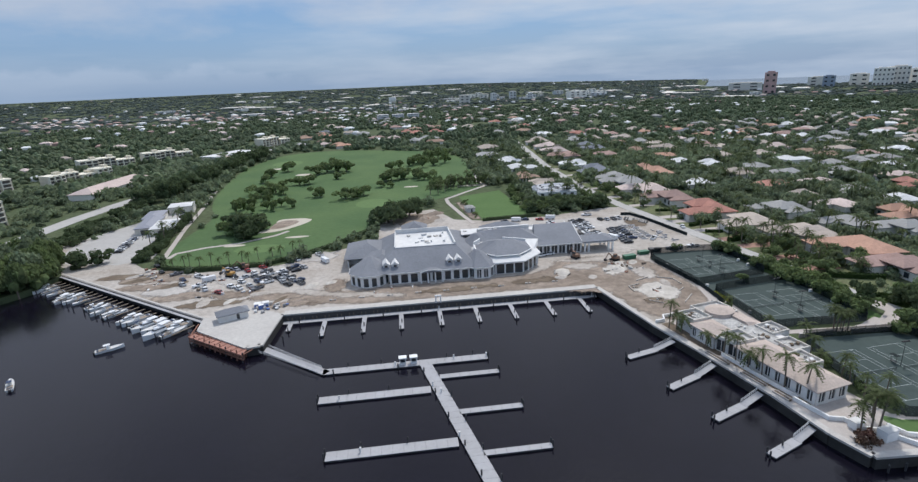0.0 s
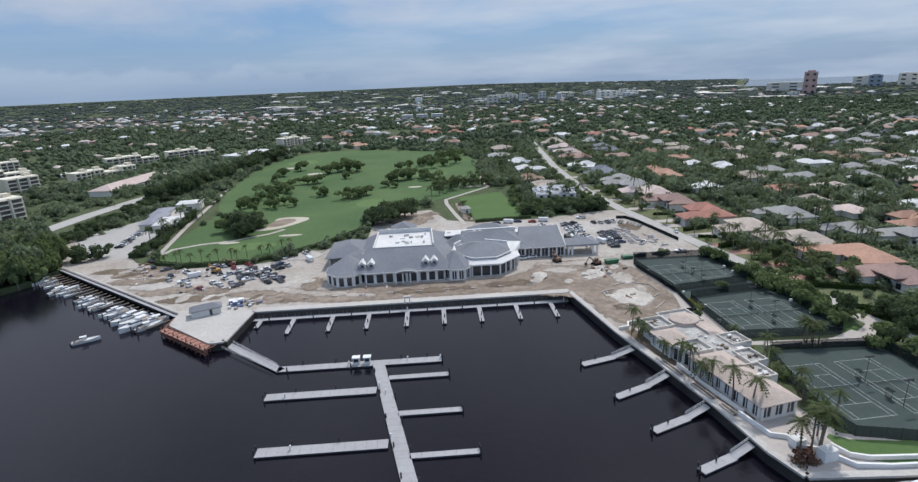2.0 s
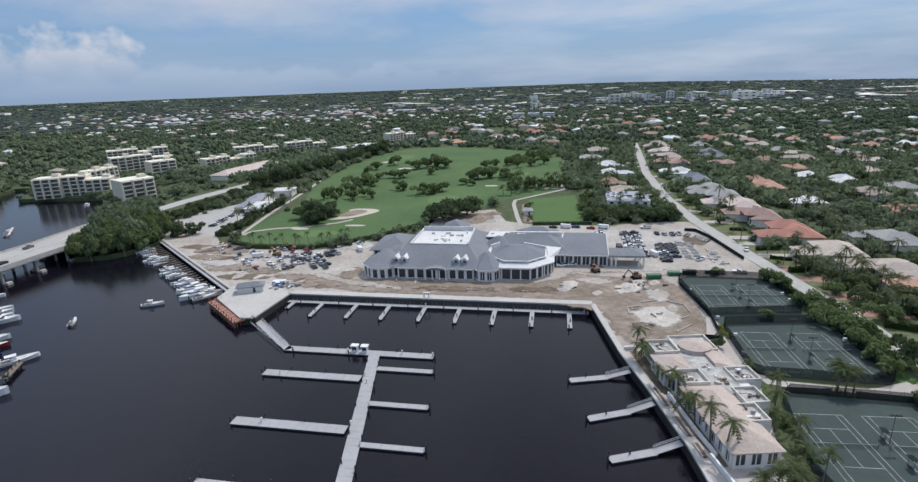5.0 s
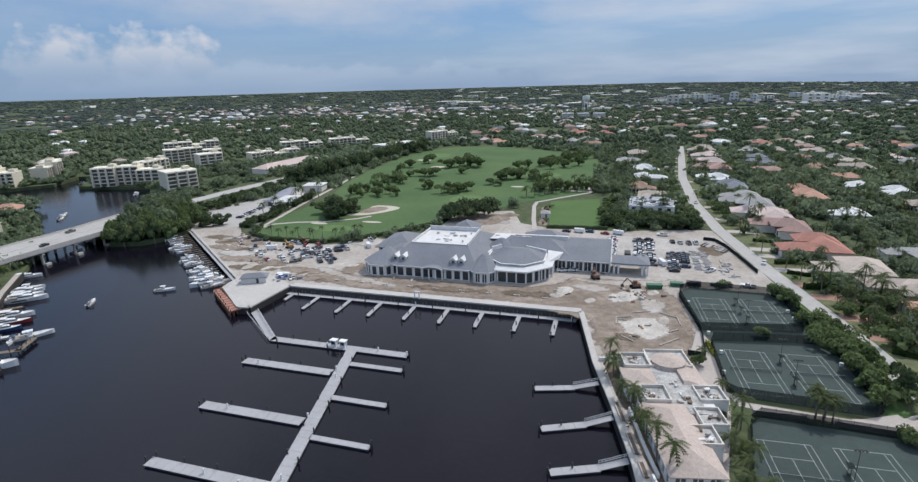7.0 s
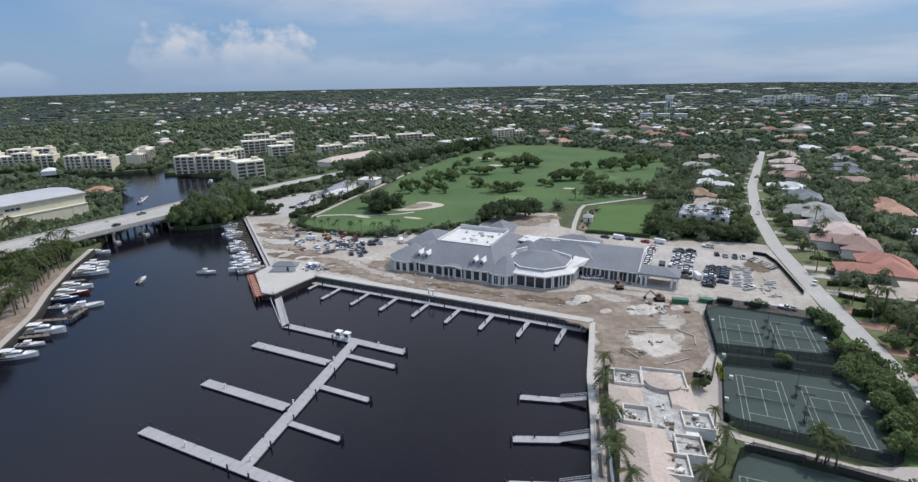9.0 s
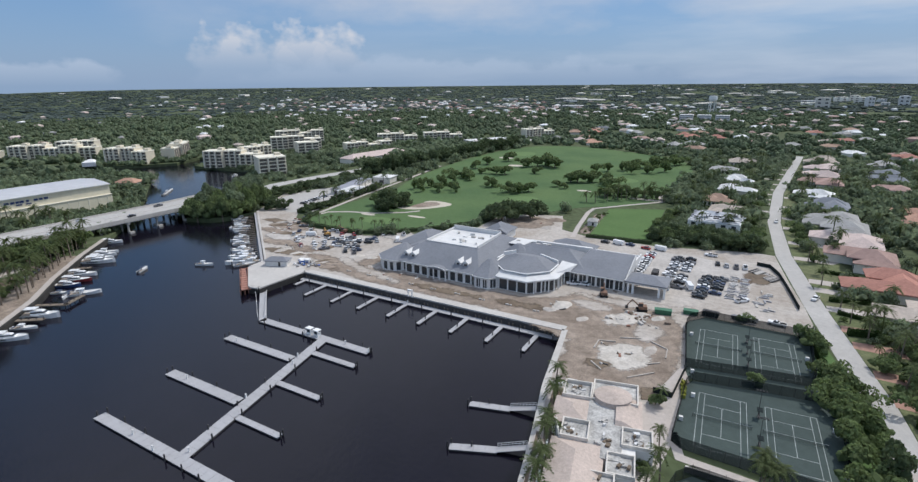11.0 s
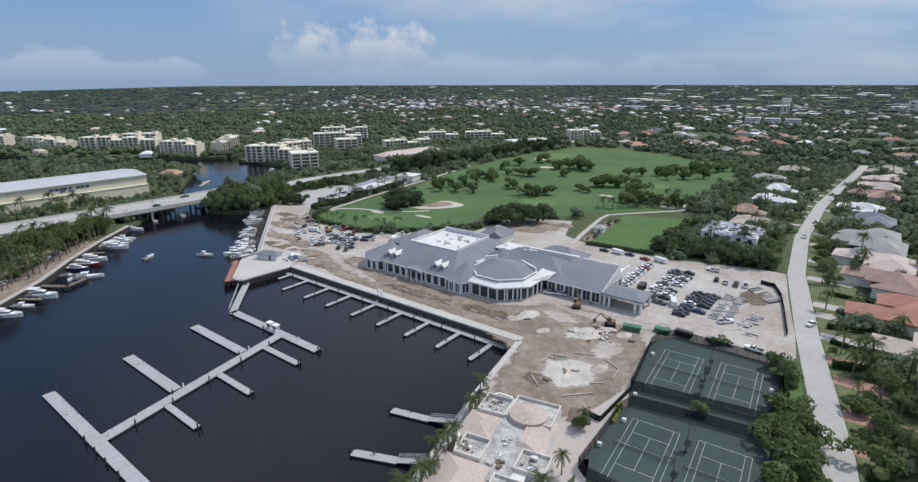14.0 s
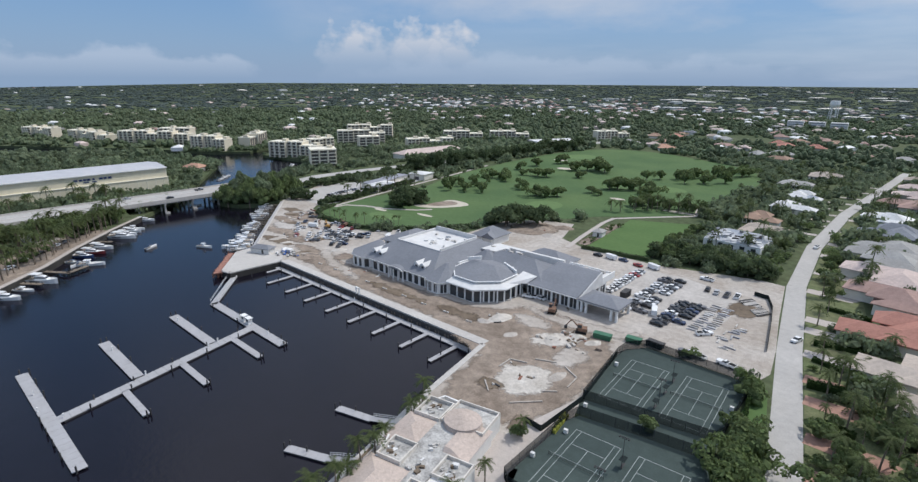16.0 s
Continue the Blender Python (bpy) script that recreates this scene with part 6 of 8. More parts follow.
def boat(length, kind, hull=M_GEL, name="motor_boat", label="white motor boat with an open cockpit", cover=M_GEL):
    """Bow towards +y. Kinds: open (with T-top), cruiser (with cabin)."""
    t = thing(name, label, "boat", "moored boats")
    L, B = length, length * 0.29
    sect = ((-0.5, 0.9, 0.0), (-0.2, 1.0, 0.02), (0.1, 0.98, 0.1), (0.32, 0.72, 0.22), (0.45, 0.34, 0.33), (0.5, 0.04, 0.38))
    g = Geo()
    ring_ = []
    for s, w, r_ in sect:
        hb = B / 2 * w
        top = L * (0.10 + r_ * 0.12)
        ring_.append([(-hb, s * L, top), (-hb * 0.8, s * L, 0.0), (0, s * L, -L * 0.04), (hb * 0.8, s * L, 0.0), (hb, s * L, top)])
    for a, b in zip(ring_, ring_[1:]):
        g.add(a + b, [(i, i + 1, 6 + i, 5 + i) for i in range(4)])
    g.add(ring_[0], [(4, 3, 2, 1, 0)])
    part("hull", g, hull, t)
    g = Geo()
    for a, b in zip(ring_, ring_[1:]):
        g.add([(p[0] * 0.97, p[1], p[2] - L * 0.012) for p in (a[0], a[4], b[4], b[0])], [(0, 1, 2, 3)])
    part("deck", g, M_NONSKID, t, "pale beige non-slip deck")
    part("cockpit", Geo().box(0, -0.27 * L, L * 0.09, B * 0.72, L * 0.34, L * 0.006), M_COCKPIT, t, "beige cockpit floor")
    if kind == "cruiser":
        part("cabin", Geo().frustum([(-B * 0.36, -0.1 * L), (B * 0.36, -0.1 * L), (B * 0.22, 0.27 * L), (-B * 0.22, 0.27 * L)], L * 0.1, [(-B * 0.3, -0.08 * L), (B * 0.3, -0.08 * L), (B * 0.16, 0.14 * L), (-B * 0.16, 0.14 * L)], L * 0.2), M_GEL, t)
        part("windscreen", Geo().frustum([(-B * 0.35, -0.09 * L), (B * 0.35, -0.09 * L), (B * 0.235, 0.22 * L), (-B * 0.235, 0.22 * L)], L * 0.145, [(-B * 0.325, -0.085 * L), (B * 0.325, -0.085 * L), (B * 0.2, 0.18 * L), (-B * 0.2, 0.18 * L)], L * 0.175), M_GLASS, t)
        part("hardtop", Geo().box(0, -0.12 * L, L * 0.235, B * 0.62, L * 0.26, L * 0.015), M_GEL, t)
        top = L * 0.235
    else:
        part("console", Geo().box(0, -0.05 * L, L * 0.1, B * 0.3, L * 0.12, L * 0.09), M_GEL, t)
        part("t_top", Geo().box(0, -0.08 * L, L * 0.25, B * 0.6, L * 0.24, L * 0.012), cover, t)
        top = L * 0.25
    for u in (-0.22, 0.22):
        for v in (-0.17, 0.02):
            part("strut", Geo().rod((u * B, v * L, L * 0.09), (u * B, v * L, top), 0.04, sides=6), M_WHITEROOF, t)
    if kind == "cruiser":
        for sg in (-1, 1):
            part("side_window", Geo().add([(sg * B * 0.505, -0.2 * L, L * 0.055), (sg * B * 0.505, 0.1 * L, L * 0.062), (sg * B * 0.505, 0.1 * L, L * 0.085), (sg * B * 0.505, -0.2 * L, L * 0.085)], [(0, 1, 2, 3)]), M_GLASS, t)
    part("seat", Geo().box(0, -0.4 * L, L * 0.09, B * 0.6, L * 0.05, L * 0.035), M_GEL if kind == "cruiser" else M_CANVAS, t)
    part("engine", Geo().box(0, -0.53 * L, 0.0, 0.7, 0.6, L * 0.1), M_PILE, t)
    return t


BOATS = [boat(8.5, "open"), boat(10.5, "cruiser", label="white cabin cruiser at its mooring"), boat(7.5, "open", label="small white centre-console boat with a dark top", cover=M_CANVAS), boat(13, "cruiser", label="large white cabin cruiser with a hardtop"), boat(14, "cruiser", M_HULLRED, label="long red-hulled motor yacht"), boat(11, "cruiser", M_HULLBLUE, label="blue-hulled cabin cruiser at the quay")]
HOME = [(-120.5, 151, 25), (-101, 169.5, -60), (-150, 108, 0), (-96, 103, 50), (-141, 133, 45), (-131, 125, 45)]
for b, (x, y, a) in zip(BOATS, HOME):
    b.matrix_basis = pose(x, y, WATER + 0.1, 0, 0, a)
BOATS[0].matrix_basis = pose(-101, 169.6, WATER + 0.1, 0, 0, -62)
BOATS[2].matrix_basis = pose(-120, 151, WATER + 0.1, 0, 0, 30)
BOATS[1].matrix_basis = pose(-84.5, 182.5, WATER + 0.1, 0, 0, 128)
BOATS[3].matrix_basis = pose(-102.6, 102.2, WATER + 0.1, 0, 0, -54) @ Matrix.Scale(1.2, 4)
BOATS[4].matrix_basis = pose(-133.0, 128.0, WATER + 0.1, 0, 0, -52) @ Matrix.Diagonal((1, 1.1, 0.75, 1))
BOATS[5].matrix_basis = pose(-128.0, 123.5, WATER + 0.1, 0, 0, -52)
for i in range(23):
    if i in (7, 13, 18):
        continue
    k = i / 22
    big = 1.5 if i < 3 else 1.15 if i < 8 else 1.0
    p = toward((-81, 182), (-160, 243), k)
    c = copy_thing(BOATS[(0, 1, 0, 1, 2)[i % 5]], pose(p[0] - 3.4 + rnd.uniform(-1.0, 0.6), p[1] - 4.2 + rnd.uniform(-1.0, 0.6), WATER + 0.1, 0, 0, (142 if i % 4 else -38) + rnd.uniform(-7, 7)) @ Matrix.Scale(rnd.uniform(0.75, 1.15) * big, 4))
    p = toward((-79, 180.6), (-158, 241.6), k)
    pl = copy_thing(bpy.data.objects["piling"], pose(p[0] - 6.2, p[1] - 8.0, WATER + 0.3))
for x, y, a, b, s in ((-92, 88, -54, 1, 1.2), (-96.5, 95, -54, 0, 0.9), (-112.5, 122.5, -38, 0, 1.3), (-116.5, 118.5, -140, 2, 1.0), (-138.5, 132.6, -52, 1, 1.25), (-151.6, 146.4, -52, 3, 0.95), (-156, 149.6, -50, 1, 1.15), (-160.4, 153.6, -52, 1, 1.1), (-163.6, 157, -50, 0, 1.2), (-181, 167.8, -48, 1, 1.05), (-122, 118, -52, 2, 0.9), (-282, 262, 30, 2, 1.0), (-288, 268, 30, 0, 1.0), (-294, 274, 30, 2, 1.0),
                      (-435, 362, 10, 1, 1.0), (-305, 345, 40, 1, 1.0), (-197, 206, 10, 2, 0.9)):
    copy_thing(BOATS[b], pose(x + 0.3 * (-56 < a < -46), y + 0.4 * (-56 < a < -46), WATER + 0.1, 0, 0, a) @ Matrix.Diagonal((s * 1.15, s * 1.15, s * 0.9, 1)))
yacht = copy_thing(BOATS[3], pose(114.6, 74.2, WATER + 0.1, 0, 0, 87) @ Matrix.Scale(1.35, 4))
for a, b in (((-114, 105.5), (-103.4, 112.6)), ((-103.8, 111.8), (-108.5, 120.5)), ((-104, 95.5), (-96, 101.5)), ((-148, 134), (-142, 140))):
    d = thing("timber_jetty", "narrow timber jetty off the west quay", "jetty", "timber jetties")
    part("deck", Geo().prism(strip([a, b], 2.0, 0, 0), -1.6, -1.35), M_BARK, d)
    for i in range(5):
        p = toward(a, b, i / 4)
        part("post", Geo().rod((*p, WATER - 1), (*p, -0.4), 0.16, sides=6), M_PILE, d)
wharf = thing("boat_wharf", "long timber wharf with finger piers for boats", "dock")
part("deck", Geo().prism(strip([(-74.5, 181.2), (-160.5, 248.2)], 1.2, 0, 0), -0.7, -0.45), M_DOCK, wharf)
for i in range(26):
    p = toward((-78, 182.2), (-158, 244.6), i / 25)
    part("finger", Geo().prism(strip([p, (p[0] - 5.4, p[1] - 7.0)], 0.7, 0, 0), -1.9, -1.7), M_BARK, wharf)


# ---- vehicles ----
M_TYRE = material("tyre", (0.02, 0.02, 0.02), 0.9)
PAINTS = {k: material(k + "_paint", c, 0.3, 0.0, 0.5, 0.03, 0.5, 0.1) for k, c in (("white", (0.75, 0.75, 0.75)), ("black", (0.02, 0.02, 0.022)), ("silver", (0.42, 0.43, 0.45)), ("red", (0.30, 0.03, 0.03)), ("dark blue", (0.03, 0.05, 0.11)), ("grey", (0.14, 0.14, 0.15)))}


def vehicle(colour, kind):
    """Front towards +y."""
    t = thing("car" if kind == "car" else "pickup_truck" if kind == "pickup" else "van", f"parked {colour} {'saloon car' if kind == 'car' else 'pickup truck' if kind == 'pickup' else 'work van'}", "car" if kind == "car" else "truck" if kind == "pickup" else "van", "parked vehicles")
    paint = PAINTS[colour]
    L, Wd, H = {"car": (4.7, 1.85, 0.95), "pickup": (5.7, 2.0, 1.1), "van": (5.6, 2.0, 2.2)}[kind]
    lo = [(-Wd / 2, -L / 2), (Wd / 2, -L / 2), (Wd / 2, L / 2 - 0.4), (Wd / 2 - 0.35, L / 2), (-Wd / 2 + 0.35, L / 2), (-Wd / 2, L / 2 - 0.4)]
    part("body", Geo().frustum(lo, 0.32, [(x * 0.95, y * 0.98) for x, y in lo], H), paint, t)
    if kind != "van":
        y0, y1 = (-1.6, 1.0) if kind == "car" else (-0.5, 1.2)
        part("glasshouse", Geo().frustum([(-0.85, y0), (0.85, y0), (0.85, y1), (-0.85, y1)], H, [(-0.68, y0 + 0.5), (0.68, y0 + 0.5), (0.68, y1 - 0.7), (-0.68, y1 - 0.7)], H + 0.5), M_GLASS, t)
        part("roof", Geo().box(0, (y0 + y1) / 2 - 0.1, H + 0.5, 1.38, (y1 - y0) - 1.15, 0.05), paint, t)
        if kind == "pickup":
            part("bed", Geo().box(0, -1.7, H, 1.6, 2.0, 0.02), M_TYRE, t)
    else:
        part("windscreen", Geo().box(0, L / 2 - 0.55, 1.25, 1.7, 0.7, 0.75), M_GLASS, t)
    for sx in (-1, 1):
        for sy in (-0.3, 0.32):
            w = part("wheel", Geo().rod((sx * (Wd / 2 - 0.22), sy * L, 0.33), (sx * (Wd / 2 + 0.02), sy * L, 0.33), 0.33, sides=10), M_TYRE, t)
    return t


FLEET = [vehicle(c, k) for c, k in (("white", "car"), ("black", "car"), ("silver", "car"), ("red", "car"), ("dark blue", "car"), ("white", "pickup"), ("grey", "pickup"), ("white", "van"))]
used = set()


def parked(i, x, y, turn):
    m = pose(x, y, 0.06, 0, 0, turn)
    if i not in used:
        used.add(i)
        FLEET[i].matrix_basis = m
        return FLEET[i]
    return copy_thing(FLEET[i], m)


WEST_CARS = [(-53, 222, 2), (-54.5, 225, 1), (-51, 219, 6), (-49.5, 228, 1), (-47, 232, 2), (-56, 228, 0), (-46, 215, 4), (-86, 224, 7), (-92, 230, 5), (-104, 236, 6), (-112, 240, 1), (-74, 214, 0), (-68, 229, 0), (-63, 230, 6), (-80, 231, 1), (-96, 221, 2), (-88, 218, 5), (-84, 213, 0), (-77, 208, 3), (-76, 226, 1), (-71, 219, 0), (-71, 224, 2), (-64, 218, 4), (-62, 209, 6), (-72, 233, 3), (-66, 236, 3), (-57, 226, 1), (-53, 231, 1), (-51, 234, 4), (-49, 216, 2), (-50, 211, 1), (-118, 250, 1), (-98, 227, 4), (-82, 240, 6), (-52, 244, 0), (-42, 249, 5), (-38, 238, 7), (-66, 213, 2), (-60, 221, 6), (-78, 236, 2), (-70, 211, 0), (-45, 212, 6)]
r6 = random.Random(31)
for k in range(26):
    row, col = divmod(k, 9)
    if r6.random() < 0.85:
        WEST_CARS.append((-50 - row * 9.5 - col * 2.1 + r6.uniform(-0.6, 0.6), 212 + row * 4 + col * 2.6 + r6.uniform(-0.5, 0.5), r6.choice((0, 0, 2, 1, 1, 6, 5, 4))))
WEST_CARS = [c for k, c in enumerate(WEST_CARS) if all(math.dist(c[:2], o[:2]) > 2.7 for o in WEST_CARS[:k])]
for x, y, i in WEST_CARS:
    parked(i, x, y, rnd.choice((35, 45, 120, 130)) + rnd.uniform(-10, 10))
for k in range(15):
    if k not in (4, 9, 12):
        parked((0, 6, 1, 2, 0, 5, 0, 1, 2, 0, 0, 2, 1, 6, 1)[k], 94.0 + 0.04 * k, 237 + k * 2.8, 86 + rnd.uniform(-4, 4))
    if k not in (1, 6, 7, 13):
        parked((6, 1, 1, 0, 2, 1, 0, 4, 0, 2, 1, 0, 6, 0, 1)[k], 99.1 + 0.04 * k, 238 + k * 2.8, -92 + rnd.uniform(-4, 4))
for k in range(11):
    parked((0, 0, 2, 0, 5, 0, 2, 0, 3, 0, 2)[k], 81.8 + rnd.uniform(-0.4, 0.4), 248 + k * 2.95, 92 + rnd.uniform(-5, 5))
for k in range(9):
    parked((1, 6, 1, 4, 0, 1, 6, 1, 1)[k], 107.8 + 0.12 * k, 231.5 + k * 3.0, 88 + rnd.uniform(-3, 3))
    parked((6, 1, 4, 1, 1, 1, 4, 1, 6)[k], 112.7 + 0.12 * k, 232.0 + k * 3.0, -90 + rnd.uniform(-3, 3)) if k not in (0, 1, 3) else None
for x, y, i, a in ((110.8, 276, 1, 10), (114.4, 275, 2, 5), (118.3, 275, 6, 0), (121.7, 276, 5, 0), (107, 287.6, 5, 80), (57.7, 286, 1, 80), (64.4, 286.2, 7, 80), (70, 287, 4, 78), (78, 284.8, 3, 75), (84.7, 286.1, 7, 75), (122.4, 234.8, 5, -40), (125.4, 218.4, 5, 70), (133.6, 218.6, 5, 75), (122.6, 217.2, 6, 68),
                   (103.5, 240, 7, 15), (62, 222, 5, 110), (66, 223.5, 0, 80), (133.5, 372, 5, 178), (146, 250, 0, 165)):
    parked(i, x, y, a + rnd.uniform(-5, 5))
for x, y, i in ((-148, 118, 0), (-140, 110, 1), (-132, 102, 2), (-124, 96, 0), (-112, 86, 4), (-118, 90, 0), (-152, 122, 6), (-196, 190, 1), (-209, 214, 6), (-194, 148, 0), (-212, 170, 2)):
    o = parked(i, x, y, 42 if x > -180 else 6)
    o.matrix_basis = pose(x, y, 5.42 if x < -180 else -0.2, 0, 0, 42 if x > -180 else 6)

# ---- building site: spoil heaps, pits, slabs, machines ----
M_GRAVEL = material("gravel", (0.50, 0.465, 0.43), 0.95, 0, 0.1, 0.12, 0.6, 0.1, 0.4, (0.39, 0.36, 0.33), fine=3.0)
M_CHALK = material("chalk_fill", (0.57, 0.53, 0.48), 0.95, 0, 0.1, 0.14, 0.9, 0.25, 0.5, (0.44, 0.40, 0.35), fine=3.0)
loose("pool_slab", ragged(rounded([(84, 175), (88, 177), (91, 181), (98, 182.5), (99, 178), (102, 174), (100, 168), (96, 163), (92, 165), (86, 165), (87, 170)], 1), 1.0, 1.2), 0.10, M_CHALK, "white limestone pool base, rough edged", "slab", 1.8, 0.6)
loose("trench_soil", ragged([(84, 162), (90, 162.5), (92, 166), (88, 168), (84.5, 166)], 1.0, 1.0), 0.13, M_SOIL, "damp brown soil in the pool pit", "ground", 1.0, 0.7)
loose("fill_patch", ragged([(81, 194), (86, 191.5), (93, 197), (95, 203), (90, 207), (83, 202)], 1.6, 1.0), 0.11, M_CHALK, "pale limestone rubble patch", "ground")
loose("haul_road", ragged(rounded([(-44, 207), (-30, 199), (-8, 194), (0, 190), (-2, 187), (-14, 190), (-36, 195), (-48, 202)], 2), 1.2), 0.10, M_SAND, "pale haul track across the earth", "ground")
loose("haul_road_east", ragged(rounded([(66, 217), (76, 214), (100, 219), (108, 222), (108, 216), (98, 210), (80, 209), (66, 212)], 2), 1.5), 0.09, M_SAND, "pale haul track to the car park", "ground")
for i, (x, y, rx, ry, m_, nm) in enumerate(((-66, 226, 18, 13, M_GRAVEL, "grey gravel where cars are parked"), (-112, 232, 16, 5, M_DIRT, "brown churned earth"), (-92, 208, 13, 5, M_DIRT, "brown churned earth"), (-52, 199, 12, 4, M_DIRT, "brown churned earth"), (-44, 247, 12, 8, M_GRAVEL, "grey gravel drive"), (8, 306, 14, 14, M_DIRT, "brown cleared earth"), (-30, 206, 5, 8, M_DIRT, "brown churned earth"), (75, 205, 8, 4, M_SAND, "pale trodden sand"), (97, 192, 5, 8, M_SAND, "pale trodden sand"), (127, 265, 6, 7, M_SOIL, "dark damp soil"), (-78, 197, 14, 4, M_SOIL, "dark churned earth"), (-70, 205, 12, 4, M_DIRT, "brown churned earth"), (-100, 215, 11, 5, M_GRAVEL, "grey gravel"), (-112, 222, 12, 4, M_DIRT, "brown churned earth"), (-128, 238, 12, 4, M_SOIL, "dark churned earth"), (-46, 190, 12, 3, M_DIRT, "brown churned earth"), (20, 191, 18, 2.2, M_SOIL, "dark churned earth"), (52, 193, 10, 3, M_SOIL, "dark churned earth"))):
    loose("ground_patch", ragged(oct_at(x, y, rx, ry, 10 * i, 12), 2.0, 2.0, i), 0.075 + 0.006 * i, m_, nm + " on the site", "ground")
overlay("lot_surface", [(78, 234), (100, 236), (124, 240), (126, 276), (100, 284), (76, 282)], 0.05, M_GRAVEL, "pale gravelled car park", "pavement")


def heap(x, y, rx, ry, h, mat, label, seed):
    r = random.Random(seed)
    g = Geo()
    n, rows = 18, 5
    v = []
    for j in range(rows + 1):
        k = j / rows
        for i in range(n):
            a = i * math.tau / n
            q = (1 - k) * (1 + 0.22 * noise.noise((math.cos(a) * 1.4 + seed, math.sin(a) * 1.4, k)))
            v.append((math.cos(a) * rx * q, math.sin(a) * ry * q, h * (k ** 0.8) * (0.85 + 0.25 * noise.noise((a * 2, k * 3, seed))) - 0.1))
    f = [(j * n + i, j * n + (i + 1) % n, (j + 1) * n + (i + 1) % n, (j + 1) * n + i) for j in range(rows) for i in range(n)]
    g.add(v, f)
    ob = part("earth_mound", g, mat, smooth=True)
    ob.matrix_basis = pose(x, y, 0.05, 0, 0, r.uniform(0, 90))
    return tagged(ob, label, "heap", "spoil heaps")


for i, (x, y, rx, ry, h, m_) in enumerate(((65, 200, 5.5, 3.2, 1.3, M_CHALK), (62, 194, 3, 2, 1.0, M_SAND), (88, 199, 5, 4, 1.2, M_CHALK), (92, 205, 4, 2.6, 1.2, M_CHALK), (84, 204, 3, 2, 0.9, M_DIRT), (98, 205, 3.2, 2, 1.0, M_CHALK), (12, 308, 7, 4, 2, M_DIRT), (20, 318, 6, 5, 1.8, M_DIRT), (4, 296, 7, 4, 1.6, M_DIRT), (22, 300, 5, 4, 1.6, M_SAND),
                                         (-40, 208, 4, 3, 1.2, M_CHALK), (-32, 210, 3, 2, 0.9, M_CHALK), (-100, 222, 7, 3, 1.0, M_SOIL), (-118, 232, 8, 3, 1.1, M_SOIL), (-90, 206, 6, 3, 0.9, M_DIRT), (-80, 198, 5, 3, 0.8, M_SAND), (-110, 240, 6, 3, 0.8, M_SOIL), (128, 268, 5, 3, 1.2, M_SOIL), (122, 258, 4, 3, 0.5, M_SOIL), (75, 192, 3, 2, 0.6, M_SAND), (100, 180, 4, 2, 0.7, M_SAND), (-60, 204, 5, 2.6, 0.7, M_SAND), (-20, 191, 4, 1.5, 0.4, M_DIRT), (-62, 212.5, 4, 2.2, 1.4, M_SOIL), (-84, 214, 4, 2, 0.9, M_GRAVEL), (-122, 238, 6, 2.4, 1.0, M_SAND), (-70, 198, 4, 2, 0.8, M_CHALK), (-50, 196, 5, 1.6, 0.6, M_SOIL))):
    heap(x, y, rx, ry, h, m_, "heap of " + {M_CHALK: "pale limestone fill", M_SAND: "sandy fill", M_DIRT: "brown earth", M_SOIL: "dark damp soil", M_GRAVEL: "grey gravel"}[m_], i)
M_MACHINE = material("machine_brown", (0.21, 0.125, 0.085), 0.7, 0, 0.3, 0.25, 1.2, 0.4)
M_GREENP = material("green_paint", (0.045, 0.15, 0.085), 0.5, 0, 0.4)
M_YELLOW = material("machine_yellow", (0.42, 0.23, 0.06), 0.5, 0, 0.4)


def excavator(x, y, turn, paint, label):
    t = thing("excavator", label, "excavator", "site machines", pose(x, y, 0.08, 0, 0, turn))
    for u in (-1.1, 1.1):
        part("track", Geo().box(u, 0, 0, 0.6, 3.6, 0.8), M_TYRE, t)
    part("house", Geo().box(0, -0.3, 0.9, 2.4, 2.8, 1.1), paint, t)
    cabm = part("cab", Geo().box(-0.7, 0.5, 2.0, 1.0, 1.4, 1.1), M_GLASS, t)
    part("cab_roof", Geo().box(-0.7, 0.5, 3.1, 1.1, 1.5, 0.12), paint, cabm)
    part("boom", Geo().rod((0.3, 0.8, 1.6), (0.3, 3.4, 4.0), 0.28, 0.22, 6), paint, t)
    part("stick", Geo().rod((0.3, 3.4, 4.0), (0.3, 5.2, 1.6), 0.2, 0.16, 6), paint, t)
    part("bucket", Geo().box(0.3, 5.2, 0.6, 1.0, 0.9, 1.0), M_PILE, t)
    return t


def container(x, y, turn, paint, label, L=6.0, h=2.2):
    t = thing("skip_container", label, "container", "site containers", pose(x, y, 0.08, 0, 0, turn))
    part("body", Geo().frustum([(-L / 2, -1.15), (L / 2, -1.15), (L / 2, 1.15), (-L / 2, 1.15)], 0, [(-L / 2 - 0.2, -1.2), (L / 2 + 0.2, -1.2), (L / 2 + 0.2, 1.2), (-L / 2 - 0.2, 1.2)], h), paint, t)
    for i in range(7):
        for s in (-1.2, 1.2):
            part("rib", Geo().box(-L / 2 + 0.4 + i * (L - 0.8) / 6, s, 0, 0.14, 0.14, h), paint, t)
    return t


